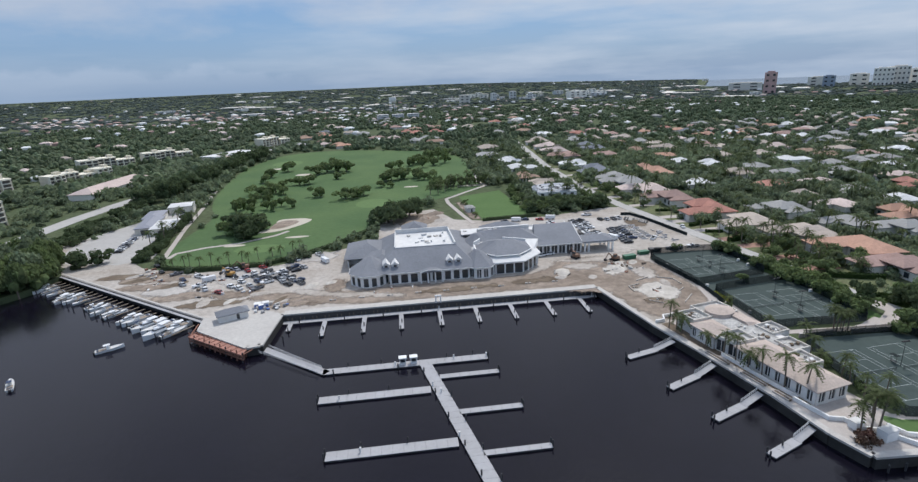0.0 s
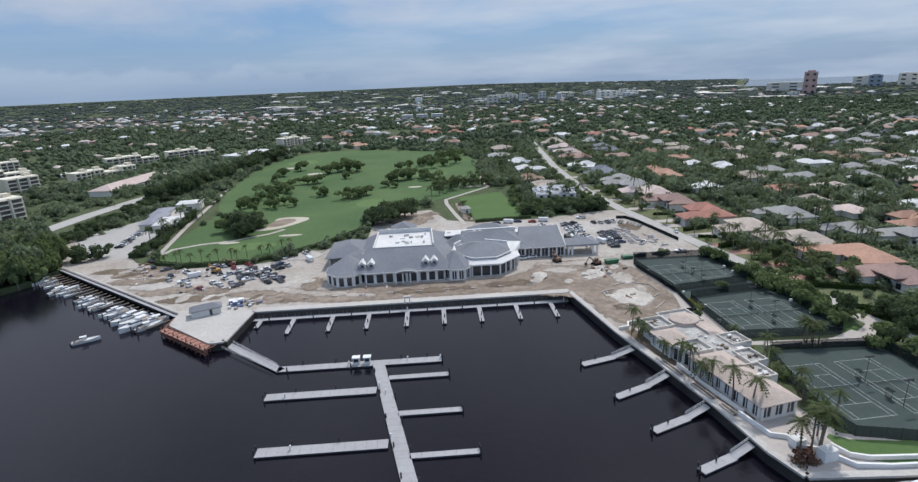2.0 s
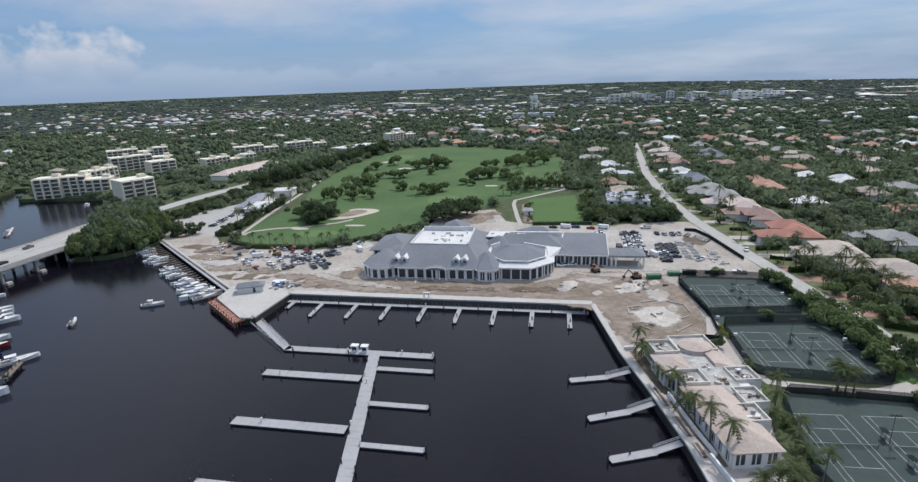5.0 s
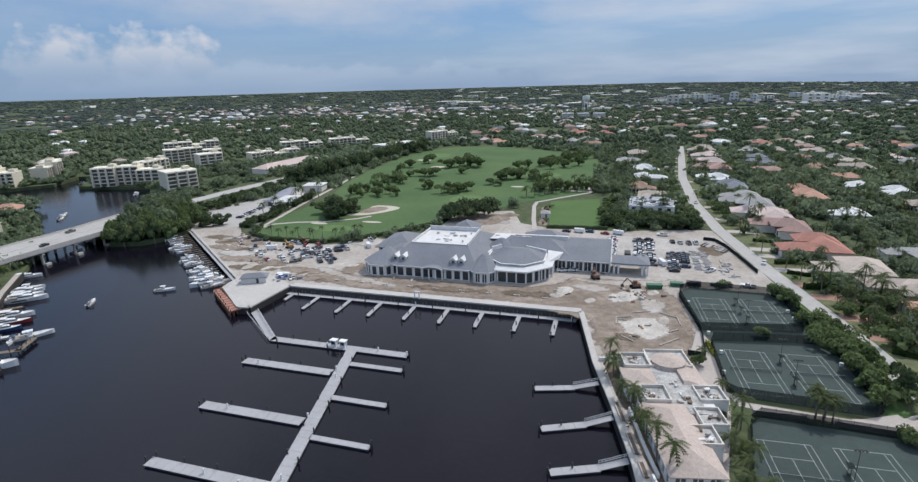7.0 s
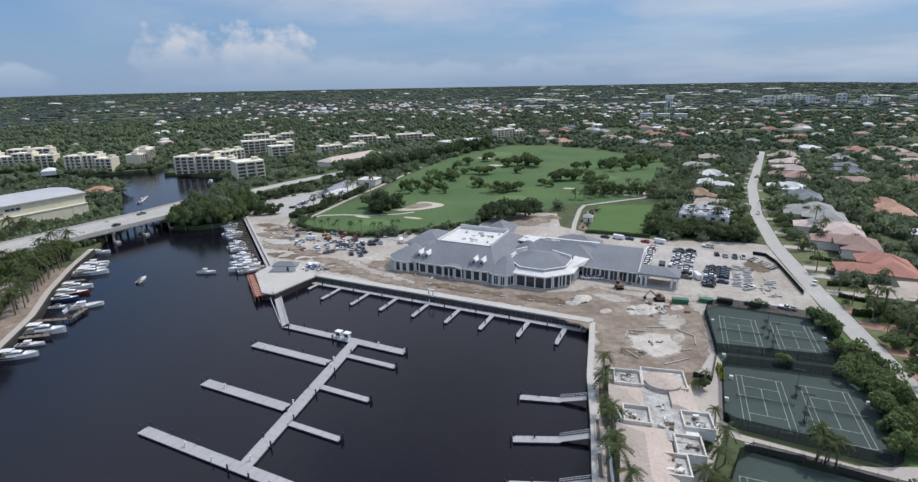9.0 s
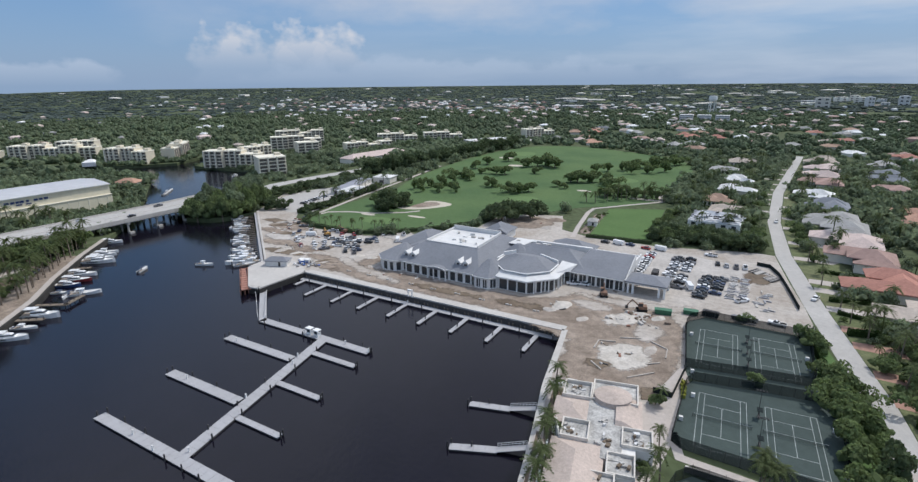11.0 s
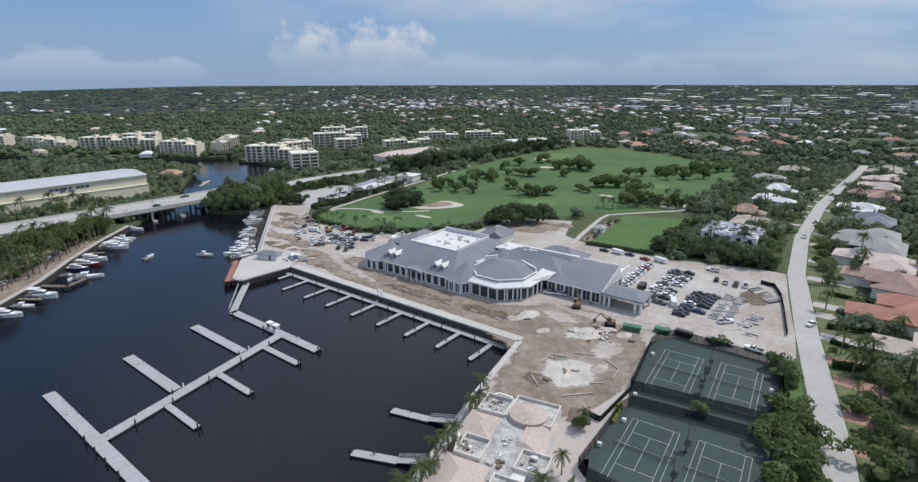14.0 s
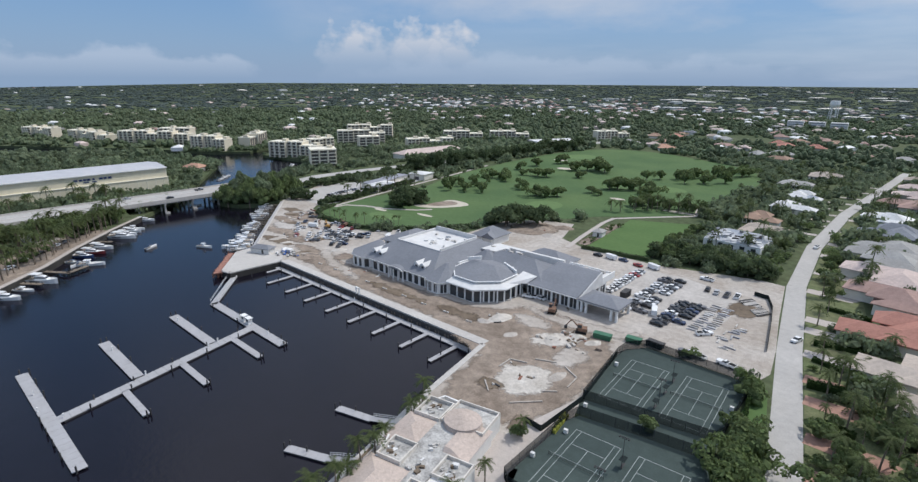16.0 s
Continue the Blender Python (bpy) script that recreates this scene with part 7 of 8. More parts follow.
excavator(76, 216, 20, M_MACHINE, "orange-brown excavator before the clubhouse")
excavator(91.5, 209, 110, M_MACHINE, "rust-coloured digger on the rubble")
excavator(-78, 228, 70, M_YELLOW, "yellow excavator among parked cars")
excavator(-74, 237, 95, M_MACHINE, "rust-coloured excavator by the course")
container(98.6, 210, 10, M_GREENP, "green rubbish skip on the site", 5.4, 1.7)
container(107.2, 214.4, 4, M_GREENP, "dark green skip beside the court fence", 4.5, 1.5)
container(113.5, 216.1, -4, M_PILE, "dark grey container by the courts", 5, 1.7)
container(89, 248, 92, M_PILE, "dark site container by the clubhouse", 5, 2.4)
# stacks of pallets and pipes in the lot
r3 = random.Random(5)
for i in range(44):
    if i < 30:
        x, y, a = 118.2 + 4.2 * (i % 2) + r3.uniform(-0.5, 0.5), 235.5 + (i // 2) * 1.85 + r3.uniform(-0.3, 0.3), r3.uniform(-5, 5)
    else:
        x, y, a = r3.uniform(126.5, 132), 229 + (i - 30) * 1.5, r3.choice((0, 90)) + r3.uniform(-8, 8)
    s = thing("material_stack", "flat stack of pale timber and pallets", "stack", "material stacks", pose(x, y, 0.05, 0, 0, a))
    part("bottom", Geo().box(0, 0, 0, r3.uniform(2.6, 3.9), r3.uniform(0.3, 0.9), 0.25), r3.choice((M_DOCK, M_CONCRETE, M_SAND, M_METAL)), s)
    part("top", Geo().box(0.1, 0, 0.25, r3.uniform(1.4, 3), r3.uniform(0.25, 0.6), r3.uniform(0.1, 0.35)), r3.choice((M_DOCK, M_CONCRETE, M_GRAVEL, M_WHITEROOF)), s)
for i in range(11):
    p = toward((124, 272), (132, 262), i / 10)
    s = thing("pipe_stack", "grey pipes laid side by side", "pipes", "pipe stacks", pose(p[0], p[1], 0.1, 0, 0, 60 + r3.uniform(-4, 4)))
    for k in range(3):
        part("pipe", Geo().rod((0, k * 0.45, 0.25), (6, k * 0.45, 0.25), 0.2, sides=7), r3.choice((M_PILE, M_CONCRETE)), s)
for i in range(24):
    x, y = r3.choice(((88, 200), (92, 206), (64, 200), (93, 172), (-104, 224), (-66, 214), (-84, 206), (-110, 234), (-60, 200), (72, 219), (14, 306), (-8, 194)))
    s = thing("debris", "scattered building rubble and boards", "debris", "site debris", pose(x + r3.gauss(0, 5), y + r3.gauss(0, 4), 0.08, 0, 0, r3.uniform(0, 180)))
    part("board", Geo().box(0, 0, 0, r3.uniform(0.6, 2.6), r3.uniform(0.3, 0.9), r3.uniform(0.1, 0.5)), r3.choice((M_WHITE, M_PILE, M_CONCRETE, M_BARK, M_RUST)), s)
    part("rubble", Geo().rod((0.8, 0.5, 0), (1.3, 0.6, 0.5), 0.45, 0.2, 6), r3.choice((M_CONCRETE, M_CHALK, M_SOIL)), s)
form = thing("foundation_walls", "low white pool foundation walls", "foundation")
for a, b in (((84.5, 173.5), (84.5, 179)), ((84.5, 179), (89.5, 180.5)), ((99, 186), (104.5, 183)), ((104.5, 183), (105, 177)), ((86, 165), (90, 161.5)), ((97.5, 160.8), (103.5, 167)), ((90, 184), (96, 186.5)), ((101, 171), (104, 173.5))):
    part("wall", Geo().prism(strip([a, b], 0.35, 0, 0), 0, 0.4), M_SAND, form)
# dark silt fences at the edges of the site
silt = thing("silt_fence", "black fabric silt fence round the site", "fence", "site fences")
for pts in ([(126, 283), (131, 282), (134.5, 272), (137, 258), (140.5, 236)], [(105, 157), (109.8, 156.6), (111, 174), (107, 203)]):
    for a, b in zip(pts, pts[1:]):
        part("fabric", Geo().prism(strip([a, b], 0.12, 0, 0), 0, 1.7), M_FENCE, silt)
        n = max(2, round(math.dist(a, b) / 3))
        for i in range(n):
            part("stake", Geo().rod((*toward(a, b, i / n), 0), (*toward(a, b, i / n), 1.9), 0.05, sides=5), M_BARK, silt)
for i in range(9):
    x = -30 + i * 11
    s = thing("block_row", "row of small concrete blocks on the earth", "blocks", "block rows", pose(x, 190.2 + 0.3 * (i % 2), 0.08))
    part("block", Geo().box(0, 0, 0, 1.2, 0.5, 0.45), M_CONCRETE, s)
    part("block", Geo().box(1.4, 0.1, 0, 0.7, 0.5, 0.4), M_CONCRETE, s)

# ---- far landmarks ----
M_PINK = material("pink_tower", (0.55, 0.36, 0.33), 0.85, 0, 0.2, 0.08, 0.1, 0.02)
M_FARWALL = material("far_wall", (0.82, 0.77, 0.69), 0.85, 0, 0.2, 0.08, 0.1, 0.02, randomness=0.2)
M_FARBLUE = material("far_glass", (0.30, 0.34, 0.40), 0.4, 0, 0.4)
tower = thing("water_tower", "white water tower on legs", "water tower", m=pose(-4, 1500, 0))
part("tank", Geo().frustum(oct_at(0, 0, 8, 8, 0, 14), 30, oct_at(0, 0, 10, 10, 0, 14), 35).frustum(oct_at(0, 0, 10, 10, 0, 14), 35, oct_at(0, 0, 9, 9, 0, 14), 43), M_WHITE, tower)
for a in range(0, 360, 60):
    part("leg", Geo().rod((9 * math.cos(radians(a)), 9 * math.sin(radians(a)), 0), (7.5 * math.cos(radians(a)), 7.5 * math.sin(radians(a)), 33), 0.7, sides=6), M_WHITE, tower)


def tower_block(x, y, w, d, h, mat, label, turn=0):
    t = thing("tower_block", label, "tower", "far towers", pose(x, y, rise(x, y) - 2, 0, 0, turn))
    part("wall", Geo().box(0, 0, 0, w, d, h), mat, t)
    if h > 15:
        part("roof", Geo().box(0, 0, h, w * 0.6, d * 0.6, h * 0.06), mat, t)
    n, m_ = (max(2, int(w / 12)), max(3, int(h / 14))) if h > 60 else (2, 3)
    for i in range(n):
        win = Geo()
        for j in range(m_):
            win.box(-w / 2 + (i + 0.5) * w / n, -d / 2 - 0.2, (j + 0.35) * h / m_, w / n * 0.4, 0.5, h / m_ * 0.36)
        part("window", win, M_GLASS, t)
    return t


def seen_from(turn, dist):
    a = radians(turn)
    return 0 + math.sin(a) * dist, math.cos(a) * dist


for turn, dist, w, d, h, mat in ((36.5, 1950, 34, 28, 66, M_PINK), (40.9, 2500, 40, 30, 42, M_FARBLUE), (43.0, 2600, 60, 40, 44, M_FARWALL), (44.6, 2500, 60, 40, 62, M_FARWALL), (45.6, 2550, 60, 40, 66, M_FARWALL), (46.9, 2600, 60, 40, 56, M_FARWALL), (34.5, 2300, 110, 40, 30, M_FARWALL), (40.2, 2700, 80, 40, 36, M_FARWALL)):
    x, y = seen_from(turn, dist)
    tower_block(x, y, w, d, h, mat, "distant pink resort tower" if mat is M_PINK else "distant coastal tower block", -turn)
r4 = random.Random(21)
for i in range(24):
    x, y = seen_from(r4.uniform(7, 22), r4.uniform(1900, 2500))
    tower_block(x, y, r4.uniform(16, 45), 22, r4.uniform(10, 30), M_WHITEROOF if i % 2 else M_FARWALL, "distant pale apartment block", r4.uniform(-30, 30))
for i in range(22):
    a = r4.uniform(-60, 34)
    x, y = seen_from(a, r4.uniform(1500, 4600))
    tower_block(x + 80, y, r4.uniform(20, 70), r4.uniform(20, 50), r4.uniform(6, 13) + 10 * (r4.random() < 0.2), M_WHITEROOF if i % 3 else M_FARWALL, "distant low white building", r4.uniform(-40, 40))

# ---- the south end of the terrace ----
M_BRONZE = material("bronze_foliage", (0.15, 0.075, 0.055), 0.85, 0, 0.2, 0.3, 0.8, 0.2, 0, (0.10, 0.085, 0.05), island=0.4)
for i in range(12):
    x, y = rnd.uniform(95, 99.5), rnd.uniform(82.8, 86.5)
    v, f = tuft(110, 0.16, 90 + i % 3, 0.7)
    b = thing("bronze_shrub", "bronze-leaved shrub in a bed by the sea wall", "shrub", "bronze shrubs", pose(x, y, 0.05, 0, 0, rnd.uniform(0, 360)) @ Matrix.Scale(rnd.uniform(0.8, 1.6), 4))
    part("leaves", Geo().add(v.tolist(), f.tolist()), M_BRONZE, b)
for x, y, w, d, h, a in ((101.4, 84.4, 3.4, 2.2, 2.4, 10), (98.2, 89.0, 2.6, 2.0, 1.8, 12)):
    c = thing("equipment_cabinet", "pale grey equipment cabinet in the shrubs", "cabinet", "equipment cabinets", pose(x, y, 0.07, 0, 0, a))
    part("body", Geo().box(0, 0, 0, w, d, h), M_WHITE, c)
    part("lid", Geo().box(0, 0, h, w + 0.2, d + 0.2, 0.12), M_WHITEROOF, c)
for x, y, s_ in ((97.6, 87.2, 0.95), (100.4, 85.6, 1.1), (104.6, 91.5, 1.0)):
    put(rnd.choice(PALMS[:2]), x, y, s_, label="palm clustered at the south end of the terrace")
for a, b in (((88.2, 114.5), (89.9, 107.5)), ((90.6, 105.0), (91.6, 100.6)), ((85.4, 126.5), (87.2, 119.0))):
    pw = thing("planter_wall", "low white planter wall along the promenade", "planter", "planter walls")
    n_ = Vector((b[1] - a[1], a[0] - b[0])).normalized() * 1.1
    for p_, q_ in ((a, b), ((a[0] + n_.x, a[1] + n_.y), (b[0] + n_.x, b[1] + n_.y))):
        part("side", Geo().prism(strip([p_, q_], 0.3, 0, 0), 0.05, 0.65), M_PAVE, pw)
    part("soil", Geo().prism(strip([(a[0] + n_.x / 2, a[1] + n_.y / 2), (b[0] + n_.x / 2, b[1] + n_.y / 2)], 0.8, 0, 0), 0.05, 0.5), M_SOIL, pw)
for x, y, sz in ((143.5, 322, 3.0), (144, 334, 3.4), (144, 346, 3.6), (143, 357, 3.0), (124, 314, 3.2), (123.5, 334, 3.2), (122, 356, 3.4), (124, 378, 3.0), (143, 388, 3.4), (144.5, 408, 3.2), (124.5, 410, 3.0), (126, 436, 3.2), (148, 446, 3.4)):
    put(rnd.choice(TREES), x, y, sz, tall=sz * 1.3, label="leafy street tree leaning over the kerb")

# ---- woods ----
rng = np.random.default_rng(7)


def scatter(name, protos, x, y, z, size, tall, mat, label, category="trees", seed=1):
    """Many crowns in one mesh."""
    r = np.random.default_rng(seed)
    which = r.integers(0, len(protos), len(x))
    vs, fs, k = [], [], 0
    for p, (pv, pf) in enumerate(protos):
        i = np.nonzero(which == p)[0]
        if not len(i):
            continue
        a = r.uniform(0, math.tau, len(i))
        c, s = np.cos(a)[:, None], np.sin(a)[:, None]
        sx = size[i][:, None]
        v = np.stack([(pv[:, 0] * c - pv[:, 1] * s) * sx + x[i][:, None], (pv[:, 0] * s + pv[:, 1] * c) * sx + y[i][:, None],
                      pv[:, 2] * (tall[i])[:, None] + z[i][:, None]], 2)
        n = len(pv)
        f = pf[None] + (np.arange(len(i)) * n)[:, None, None] + k
        vs.append(v.reshape(-1, 3))
        fs.append(f.reshape(-1, pf.shape[1]))
        k += n * len(i)
    v, f = np.concatenate(vs), np.concatenate(fs)
    me = bpy.data.meshes.new(name)
    me.vertices.add(len(v))
    me.vertices.foreach_set("co", v.astype(np.float32).ravel())
    q = f.shape[1]
    me.loops.add(f.size)
    me.loops.foreach_set("vertex_index", f.astype(np.int32).ravel())
    me.polygons.add(len(f))
    me.polygons.foreach_set("loop_start", np.arange(0, f.size, q, dtype=np.int32))
    me.materials.append(mat)
    me.update(calc_edges=True)
    me.validate()
    me.shade_flat()
    return tagged(new(name, me), label, category, kind="stuff")


SHED_AREA = [(-360, 60), (-262, 60), (-262, 216), (-360, 224)]
QUAY = [(-70, 60), (-84, 88), (-180, 172), (-200, 160), (-150, 100), (-110, 60)]
FREE = [SHED_AREA, QUAY, strip([(-204, 20), (-204, 170)], 30, 0, 0), strip([(-160, 118), (-196, 104), (-260, 96)], 14, 0, 0), [(-80, 186), (-80, 150), (-40, 150), (-40, 190)], [(-60, 190), (-60, 178), (80, 178), (80, 190)], [(-220, 225), (-180, 225), (-190, 300), (-230, 300)], [(-186, 262), (-120, 250), (-126, 380), (-164, 380)], SITE, GOLF, COURTS["A"], COURTS["B"], COURTS["C"], [(20, 285), (80, 290), (80, 385), (20, 385)], [(78, 76), (160, 76), (150, 215), (78, 180)], strip(ROAD_E[:4], 16, 0, 0), strip(ROAD_E[3:6], 17, 0, 0), strip(ROAD_E[5:], 14, 0, 0), [(66, 136), (114, 136), (114, 216), (66, 216)], [(p[0] + 12, p[1]) for p in strip(ROAD_NW[2:8], 48, 0, 0)], strip(ROAD_NW[7:], 15, 0, 0)]


def wooded(x, y, margin=(), house_gap=9.0):
    ok = inside_many(x, y, LAND) | inside_many(x, y, WEST) | (np.hypot(x, y - 100) >= 1850)
    ok &= ~((np.hypot(x, y - 100) > 2850) & (np.arctan2(y - 100, x) < radians(59)))
    for hx, hy in homes:
        ok &= (x - hx) ** 2 + (y - hy) ** 2 > house_gap ** 2
    for p in FREE + list(margin):
        ok &= ~inside_many(x, y, p)
    return ok


def sector(n, r0, r1, power=1.0):
    """Places in the country seen, from r0 to r1 metres off."""
    a = np.radians(rng.uniform(-52, 84, n))
    r = (r0 ** power + rng.random(n) * (r1 ** power - r0 ** power)) ** (1 / power)
    return 80 - np.sin(a) * r, 30 + np.cos(a) * r


def patches(x, y, scale, seed):
    """Slow waves over the country, 0 to 1."""
    a = np.sin(x / scale + seed + 1.3 * np.sin(y / (scale * 1.4) + seed)) * np.cos(y / (scale * 0.9) - 0.8 * np.sin(x / (scale * 1.7)) + 2 * seed)
    b = np.sin(x / (scale * 0.37) - y / (scale * 0.6) + 3 * seed) * np.cos(y / (scale * 0.33) + x / (scale * 0.8))
    return np.clip(0.5 + 0.4 * a + 0.25 * b, 0, 1)


x, y = sector(90000, 620, 4700, 1.3)
settled = patches(x, y, 190, 0.0) ** 2
suburb = np.exp(-(((x + 1150) / 650) ** 2 + ((y - 1650) / 420) ** 2)) + 0.7 * np.exp(-(((x + 250) / 500) ** 2 + ((y - 1500) / 380) ** 2))
east = np.clip((x - 150) / 200, 0, 1)
dens = (0.003 + 0.05 * settled * (0.25 + east)) * np.clip((2700 - np.hypot(x, y)) / 1200, 0.12, 1) + 0.15 * suburb * patches(x, y, 60, 1.7)
ok = wooded(x, y) & (rng.random(len(x)) < dens)
x, y = x[ok], y[ok]
ROOF_SHAPE = np.array([(-9, -6, 0), (9, -6, 0), (9, 6, 0), (-9, 6, 0), (-9, -6, 7.5), (9, -6, 7.5), (9, 6, 7.5), (-9, 6, 7.5), (-4, -1, 11), (4, -1, 11), (4, 1, 11), (-4, 1, 11)], float) / 9
ROOF_FACES = np.array([(0, 1, 5, 4), (1, 2, 6, 5), (2, 3, 7, 6), (3, 0, 4, 7), (4, 5, 9, 8), (5, 6, 10, 9), (6, 7, 11, 10), (7, 4, 8, 11), (8, 9, 10, 11)])
z = np.array([rise(p, q) for p, q in zip(x, y)])
kinds = np.random.default_rng(2).integers(0, 6, len(x))
for i, key in enumerate(("white", "grey", "tan", "rose", "pink", "white")):
    k = kinds == i
    scatter("far_roofs", [(ROOF_SHAPE, ROOF_FACES)], x[k], y[k], z[k], rng.uniform(5.5, 10, k.sum()), rng.uniform(4.2, 5.6, k.sum()), ROOF_MATS[key], "distant house roofs among the trees", "houses", seed=50 + i)
# long low commercial roofs near the horizon
x, y = sector(240, 1700, 4700, 1.2)
k = ~((np.hypot(x, y - 100) > 2850) & (np.arctan2(y - 100, x) < radians(59))) & (patches(x, y, 420, 4.0) ** 2 * (0.25 + 0.75 * (x > -900)) > rng.random(len(x)) * 1.1)
x, y = x[k], y[k]
z = np.array([rise(p, q) for p, q in zip(x, y)])
scatter("far_sheds", [(ROOF_SHAPE * (1.0, 1.0, 0.6), ROOF_FACES), (ROOF_SHAPE * (2.2, 0.8, 0.5), ROOF_FACES)], x, y, z, rng.uniform(14, 34, len(x)), rng.uniform(7, 12, len(x)), M_FARWALL, "distant low white commercial buildings", "buildings", seed=61)
near_p = [tuft(66, 0.20, s) for s in range(5)]
mid_p = [clump(5, 10 + s) for s in range(6)]
far_p = [clump(3, 20 + s, 0.6, 0.35, 0.75, 0.7) for s in range(5)]
garden_p = [tuft(170, 0.125, 30 + s) for s in range(5)]
for nm, protos, n, r0, r1, s0, s1 in (("garden_trees", garden_p, 3300, 120, 330, 2.0, 4.4), ("near_woods", near_p, 6250, 330, 640, 2.2, 5.0), ("middle_woods", mid_p, 14500, 560, 1600, 2.8, 6.5), ("far_woods", far_p, 20000, 1500, 4850, 8, 17)):
    x, y = sector(n, r0, r1, 1.6)
    ok = wooded(x, y, house_gap=9.0 if r1 < 700 else 4.5)
    if r0 < 150:
        ok &= (x < 140) | (x > 196) | (rng.random(len(x)) < np.where(y < 430, 0.3, 0.6))
    if r0 > 500:
        ok &= patches(x, y, 210, 2.2) > 0.04
    x, y = x[ok], y[ok]
    z = np.array([rise(p, q) for p, q in zip(x, y)])
    s = rng.uniform(s0, s1, len(x)) * np.where(patches(x, y, 130, 5.0) > 0.62, 1.25, 1.0)
    # the far crowns carry the haze in their base colour
    scatter(nm, protos, x, y, z - 0.4, s, s * rng.uniform(1.0, 1.6, len(x)) * (0.3 if r0 > 1000 else 1.0), M_HAZEDWOODS if r0 > 1000 else M_FOREST, "dense green treetops between the houses", seed=n)
    if r0 < 500:
        cores = [clump(5, 40 + q, 0.36, 0.26, 0.44) for q in range(3)]
        scatter(nm + "_hearts", cores, x, y, z - 0.4, s * 0.95, s * 1.15, M_FOREST, "dense inner leaves of the treetops", seed=n + 1)

# trees close round the apartment blocks
x, y = [], []
for cx, cy, length, depth, turn in CONDO_SITES:
    c, s = math.cos(radians(turn)), math.sin(radians(turn))
    for i in range(int(length / 2.2)):
        u, v = rng.uniform(-length / 2 - 4, length / 2 + 4), rng.choice((-1, 1)) * (depth / 2 + rng.uniform(4.5, 11))
        x.append(cx + c * u - s * v)
        y.append(cy + s * u + c * v)
x, y = np.array(x), np.array(y)
ok = inside_many(x, y, LAND) | inside_many(x, y, WEST)
x, y = x[ok], y[ok]
s = rng.uniform(2.0, 4.4, len(x))
scatter("condo_garden_trees", near_p, x, y, np.full(len(x), -0.3), s, s * rng.uniform(1.1, 1.9, len(x)), M_FOREST, "green trees round the apartment blocks", seed=5)


def flat_mesh(ob):
    """All triangles of a thing's parts."""
    vs, fs, k = [], [], 0
    for o in ob.children:
        me = o.data
        me.calc_loop_triangles()
        v = np.empty(len(me.vertices) * 3, np.float32)
        me.vertices.foreach_get("co", v)
        f = np.empty(len(me.loop_triangles) * 3, np.int32)
        me.loop_triangles.foreach_get("vertices", f)
        vs.append(v.reshape(-1, 3))
        fs.append(f.reshape(-1, 3) + k)
        k += len(me.vertices)
    return np.concatenate(vs), np.concatenate(fs)


x, y = sector(1500, 170, 620, 1.4)
ok = wooded(x, y, house_gap=9.0) & (x > 60)
x, y = x[ok], y[ok]
scatter("garden_palms", [flat_mesh(p) for p in PALMS], x, y, np.zeros(len(x)), rng.uniform(0.9, 1.3, len(x)), rng.uniform(0.9, 1.4, len(x)), M_PALM, "palms in gardens between the houses", "palm trees", seed=77)

# ---- small things round the courts, the lawn and the yard ----
for x, y in ((125.6, 197.5), (126.4, 186), (129.4, 158), (129.8, 146), (130.8, 110), (131.2, 99)):
    pole = thing("court_light", "tall dark light pole with four lamps between the courts", "light pole", "court lights", pose(x, y, 0.09, 0, 0, 4))
    part("mast", Geo().rod((0, 0, 0), (0, 0, 7.6), 0.08, 0.05, 7), M_PILE, pole)
    part("crossarm", Geo().box(0, 0, 7.5, 2.2, 0.08, 0.08), M_PILE, pole)
    for u in (-1.0, -0.35, 0.35, 1.0):
        part("lamp", Geo().box(u, 0, 7.25, 0.32, 0.6, 0.22), M_PILE, pole)
low_wall = thing("retaining_wall", "low beige wall beside the path between the courts", "garden wall")
for a, b in (((116.5, 129.6), (128.0, 129.9)), ((133.6, 129.4), (147.0, 128.4))):
    part("wall", Geo().prism(strip([a, b], 0.35, 0, 0), 0, 1.3), M_PAVE, low_wall)
    part("coping", Geo().prism(strip([a, b], 0.5, 0, 0), 1.3, 1.42), M_CONCRETE, low_wall)
M_YELLOWLEAF = material("yellow_foliage", (0.30, 0.29, 0.045), 0.8, 0, 0.2, 0.25, 0.6, 0.2, 0, (0.22, 0.24, 0.05), island=0.3)
hedge((111.4, 165.5), (112.4, 157.8), 1.3, 1.2, 71, "yellow-green hedge beside the court fence", M_YELLOWLEAF)
loose("shaded_bank", ragged([(101.5, 158.3), (105.4, 159.1), (106.8, 153.7), (103.1, 151.5)], 0.4, 1.0), 0.14, M_SOIL, "dark brown earth bank beside the round roof", "ground", 0.8, 0.5)
kiosk = thing("starter_hut", "small pale hut beside the path and the practice lawn", "hut", m=pose(42, 318, 0.1, 0, 0, 8))
part("wall", Geo().box(0, 0, 0, 5, 6.5, 2.6), M_WALLW, kiosk)
part("roof", Geo().hip(-2.5, 2.5, -3.25, 3.25, 2.7, 4.0, 0.5), ROOF_MATS["grey"], kiosk)
part("door", Geo().box(0.4, -3.28, 0, 1.0, 0.08, 2.05), M_GLASS, kiosk)
loose("hut_ground", ragged([(40, 297), (46, 297), (42.5, 345), (36, 345), (38, 320)], 0.8, 2.0), 0.115, M_DIRT, "bare planted strip between path and lawn", "ground", 1.5, 1.0)
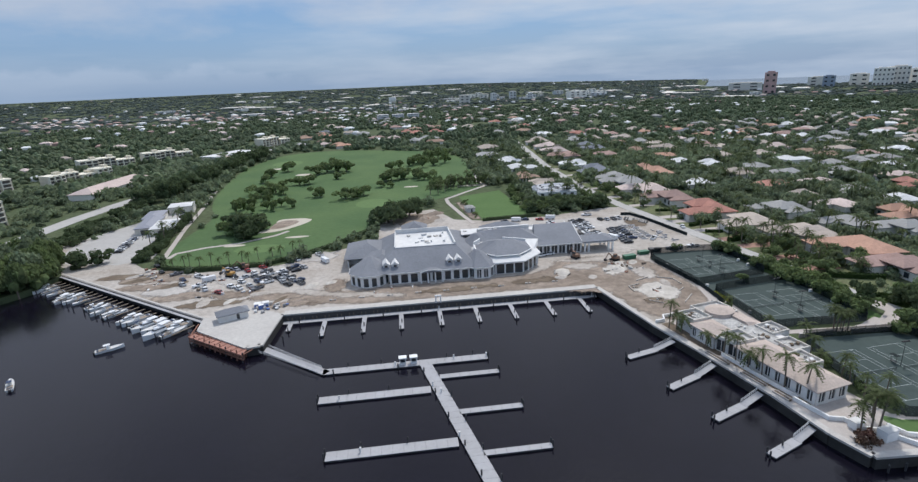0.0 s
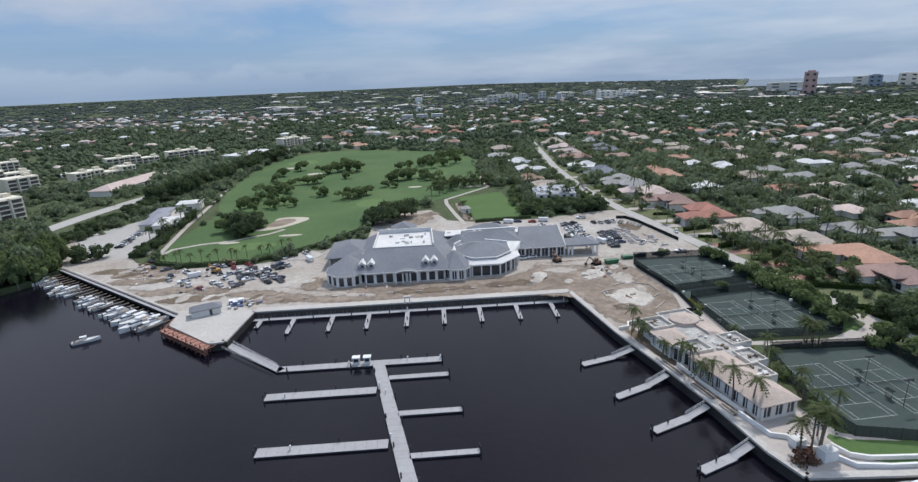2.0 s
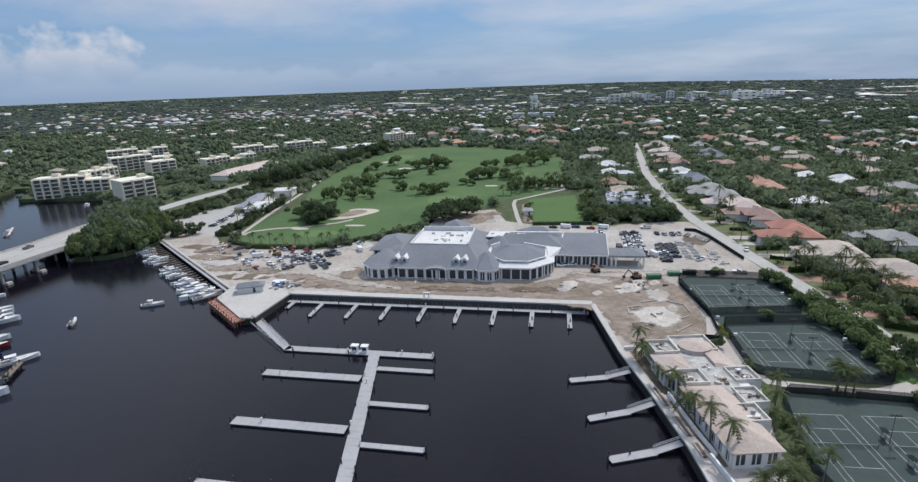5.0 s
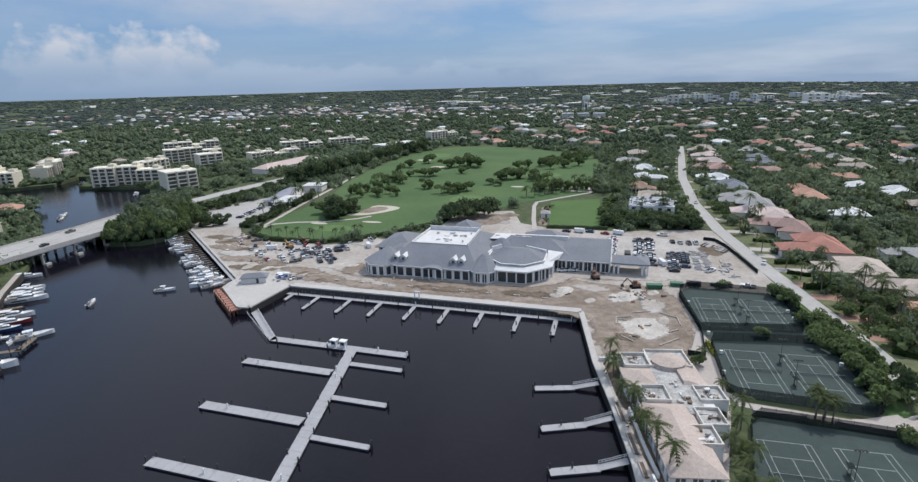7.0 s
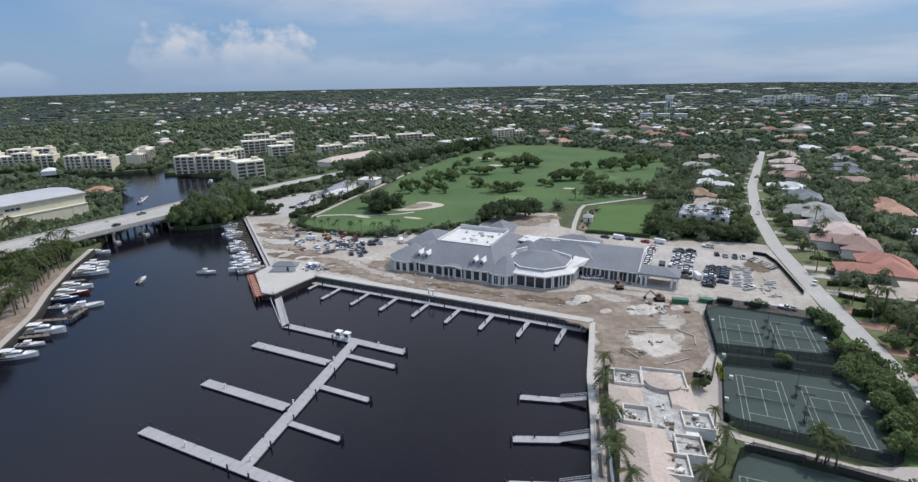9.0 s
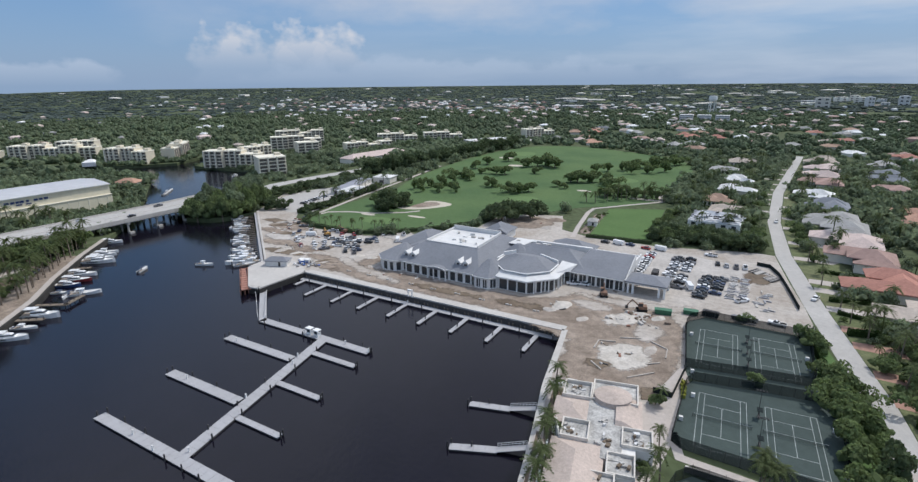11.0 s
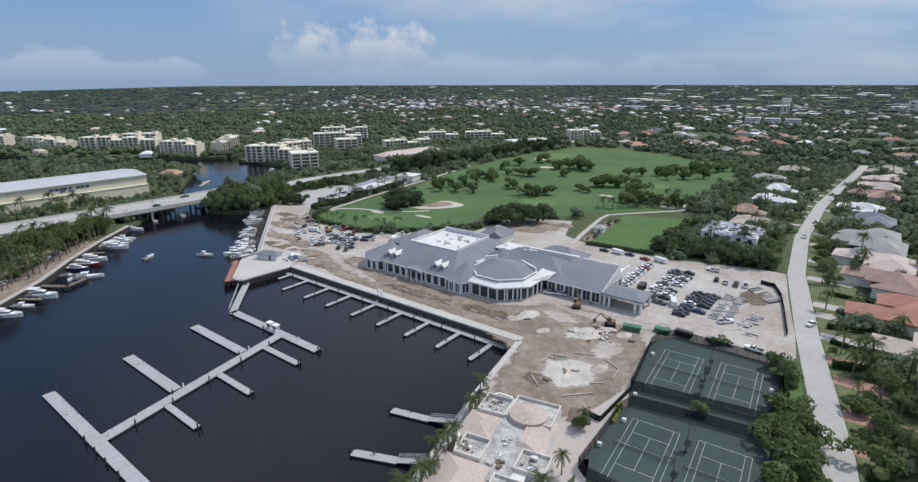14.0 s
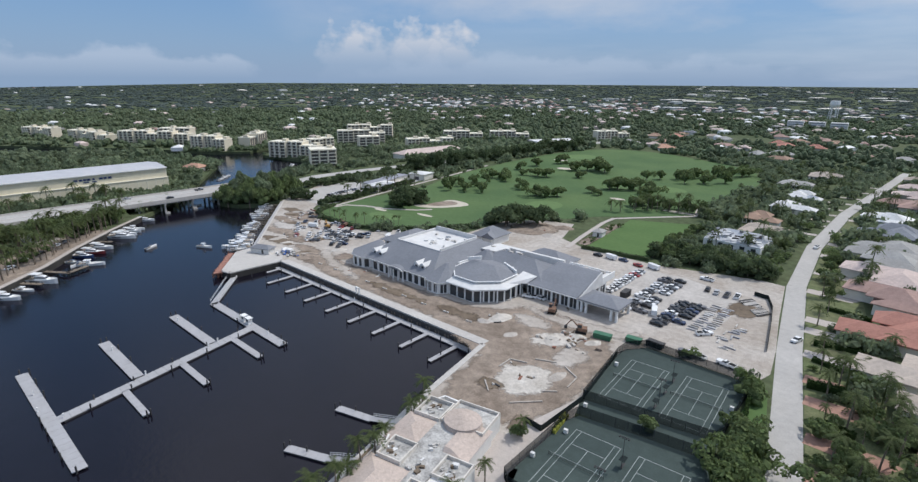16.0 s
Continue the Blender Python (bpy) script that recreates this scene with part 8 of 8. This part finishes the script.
for x, y in ((43, 300), (44.5, 305), (43.8, 309), (40.5, 328), (41.6, 333), (39.6, 338), (42, 342)):
    put(rnd.choice(TREES), x, y, rnd.uniform(1.0, 1.8), label="small shrub beside the practice lawn")
hedge((-131.4, 259), (-133.5, 302), 5.0, 2.6, 72, "broad dark hedge between yard and course", M_LEAFDARK)
for k in range(9):
    parked((1, 0, 2, 6, 1, 5, 0, 4, 2)[k], -150 - k * 0.4 + rnd.uniform(-0.4, 0.4), 280 + k * 3.2, 98 + rnd.uniform(-4, 4))
offices = thing("office_block", "three white office blocks with dark window bands", "office building", m=pose(6, 1235, 0, 0, 0, 4))
for k, (u, v) in enumerate(((-34, 6), (0, 0), (34, -5))):
    body = part("wall", Geo().box(u, v, 0, 26, 18, 12), M_WHITEROOF, offices)
    for f in range(3):
        part("window_band", Geo().box(u, v - 9.05, 1.4 + f * 3.9, 24, 0.2, 1.2), M_SHINGLE, body)
r7 = random.Random(41)
for k in range(34):
    x, y = r7.uniform(152, 176), r7.uniform(118, 148)
    if not inside(x, y, strip([(139, 131), (150, 133.5), (158, 139), (160, 146), (156.5, 151)], 8, 0, 0)) and not inside(x, y, strip(ROAD_E[:3], 9, 0, 0)):
        put(r7.choice(TREES + DARKS), x, y, r7.uniform(3.2, 5.0), tall=r7.uniform(4, 6), label="dense dark tree beside the drive and the courts")
r8 = random.Random(53)
for k in range(34):
    x, y = r8.gauss(89, 4.2), r8.gauss(202, 3.6)
    piece = thing("rubble_piece", "broken concrete slab in the rubble", "rubble", "rubble pieces", pose(x, y, 0.1, r8.uniform(-12, 12), r8.uniform(-12, 12), r8.uniform(0, 180)))
    w, d, h = r8.uniform(0.6, 2.2), r8.uniform(0.4, 1.3), r8.uniform(0.25, 0.8)
    part("slab", Geo().frustum([(-w / 2, -d / 2), (w / 2, -d / 2), (w / 2, d / 3), (w / 5, d / 2), (-w / 2, d / 2)], 0, [(-w / 2.3, -d / 2.2), (w / 2.2, -d / 2.4), (w / 2.4, d / 3.4), (w / 6, d / 2.3), (-w / 2.2, d / 2.5)], h), r8.choice((M_CHALK, M_CONCRETE, M_DIRT, M_SOIL, M_RUST)), piece)
for k in range(16):
    x, y = r8.uniform(-58, -46), r8.uniform(183.5, 191)
    crate = thing("site_pallet", "pallet of building blocks on the point", "pallet", "site pallets", pose(x, y, 0.17, 0, 0, r8.uniform(0, 90)))
    part("base", Geo().box(0, 0, 0, 1.2, 1.0, 0.15), M_BARK, crate)
    part("load", Geo().box(0, 0, 0.15, 1.0, 0.9, r8.uniform(0.3, 1.0)), r8.choice((M_CONCRETE, M_WHITE, M_BLUE, M_SHINGLE, M_DOCK)), crate)
for k in range(40):
    x, y = r8.uniform(-125, -62), 0
    y = 250 - (x + 125) * 0.74 + r8.uniform(-9, 12)
    if inside(x, y, SITE):
        heapk = thing("site_material", "small stack of site material on the sand", "stack", "site material", pose(x, y, 0.12, 0, 0, r8.uniform(0, 180)))
        part("base", Geo().box(0, 0, 0, r8.uniform(0.8, 3.2), r8.uniform(0.5, 1.2), 0.2), r8.choice((M_BARK, M_DOCK, M_RUST)), heapk)
        part("load", Geo().box(0, 0, 0.2, r8.uniform(0.6, 2.2), r8.uniform(0.4, 0.9), r8.uniform(0.2, 0.8)), r8.choice((M_CONCRETE, M_SOIL, M_WHITEROOF, M_SHINGLE, M_RUST)), heapk)
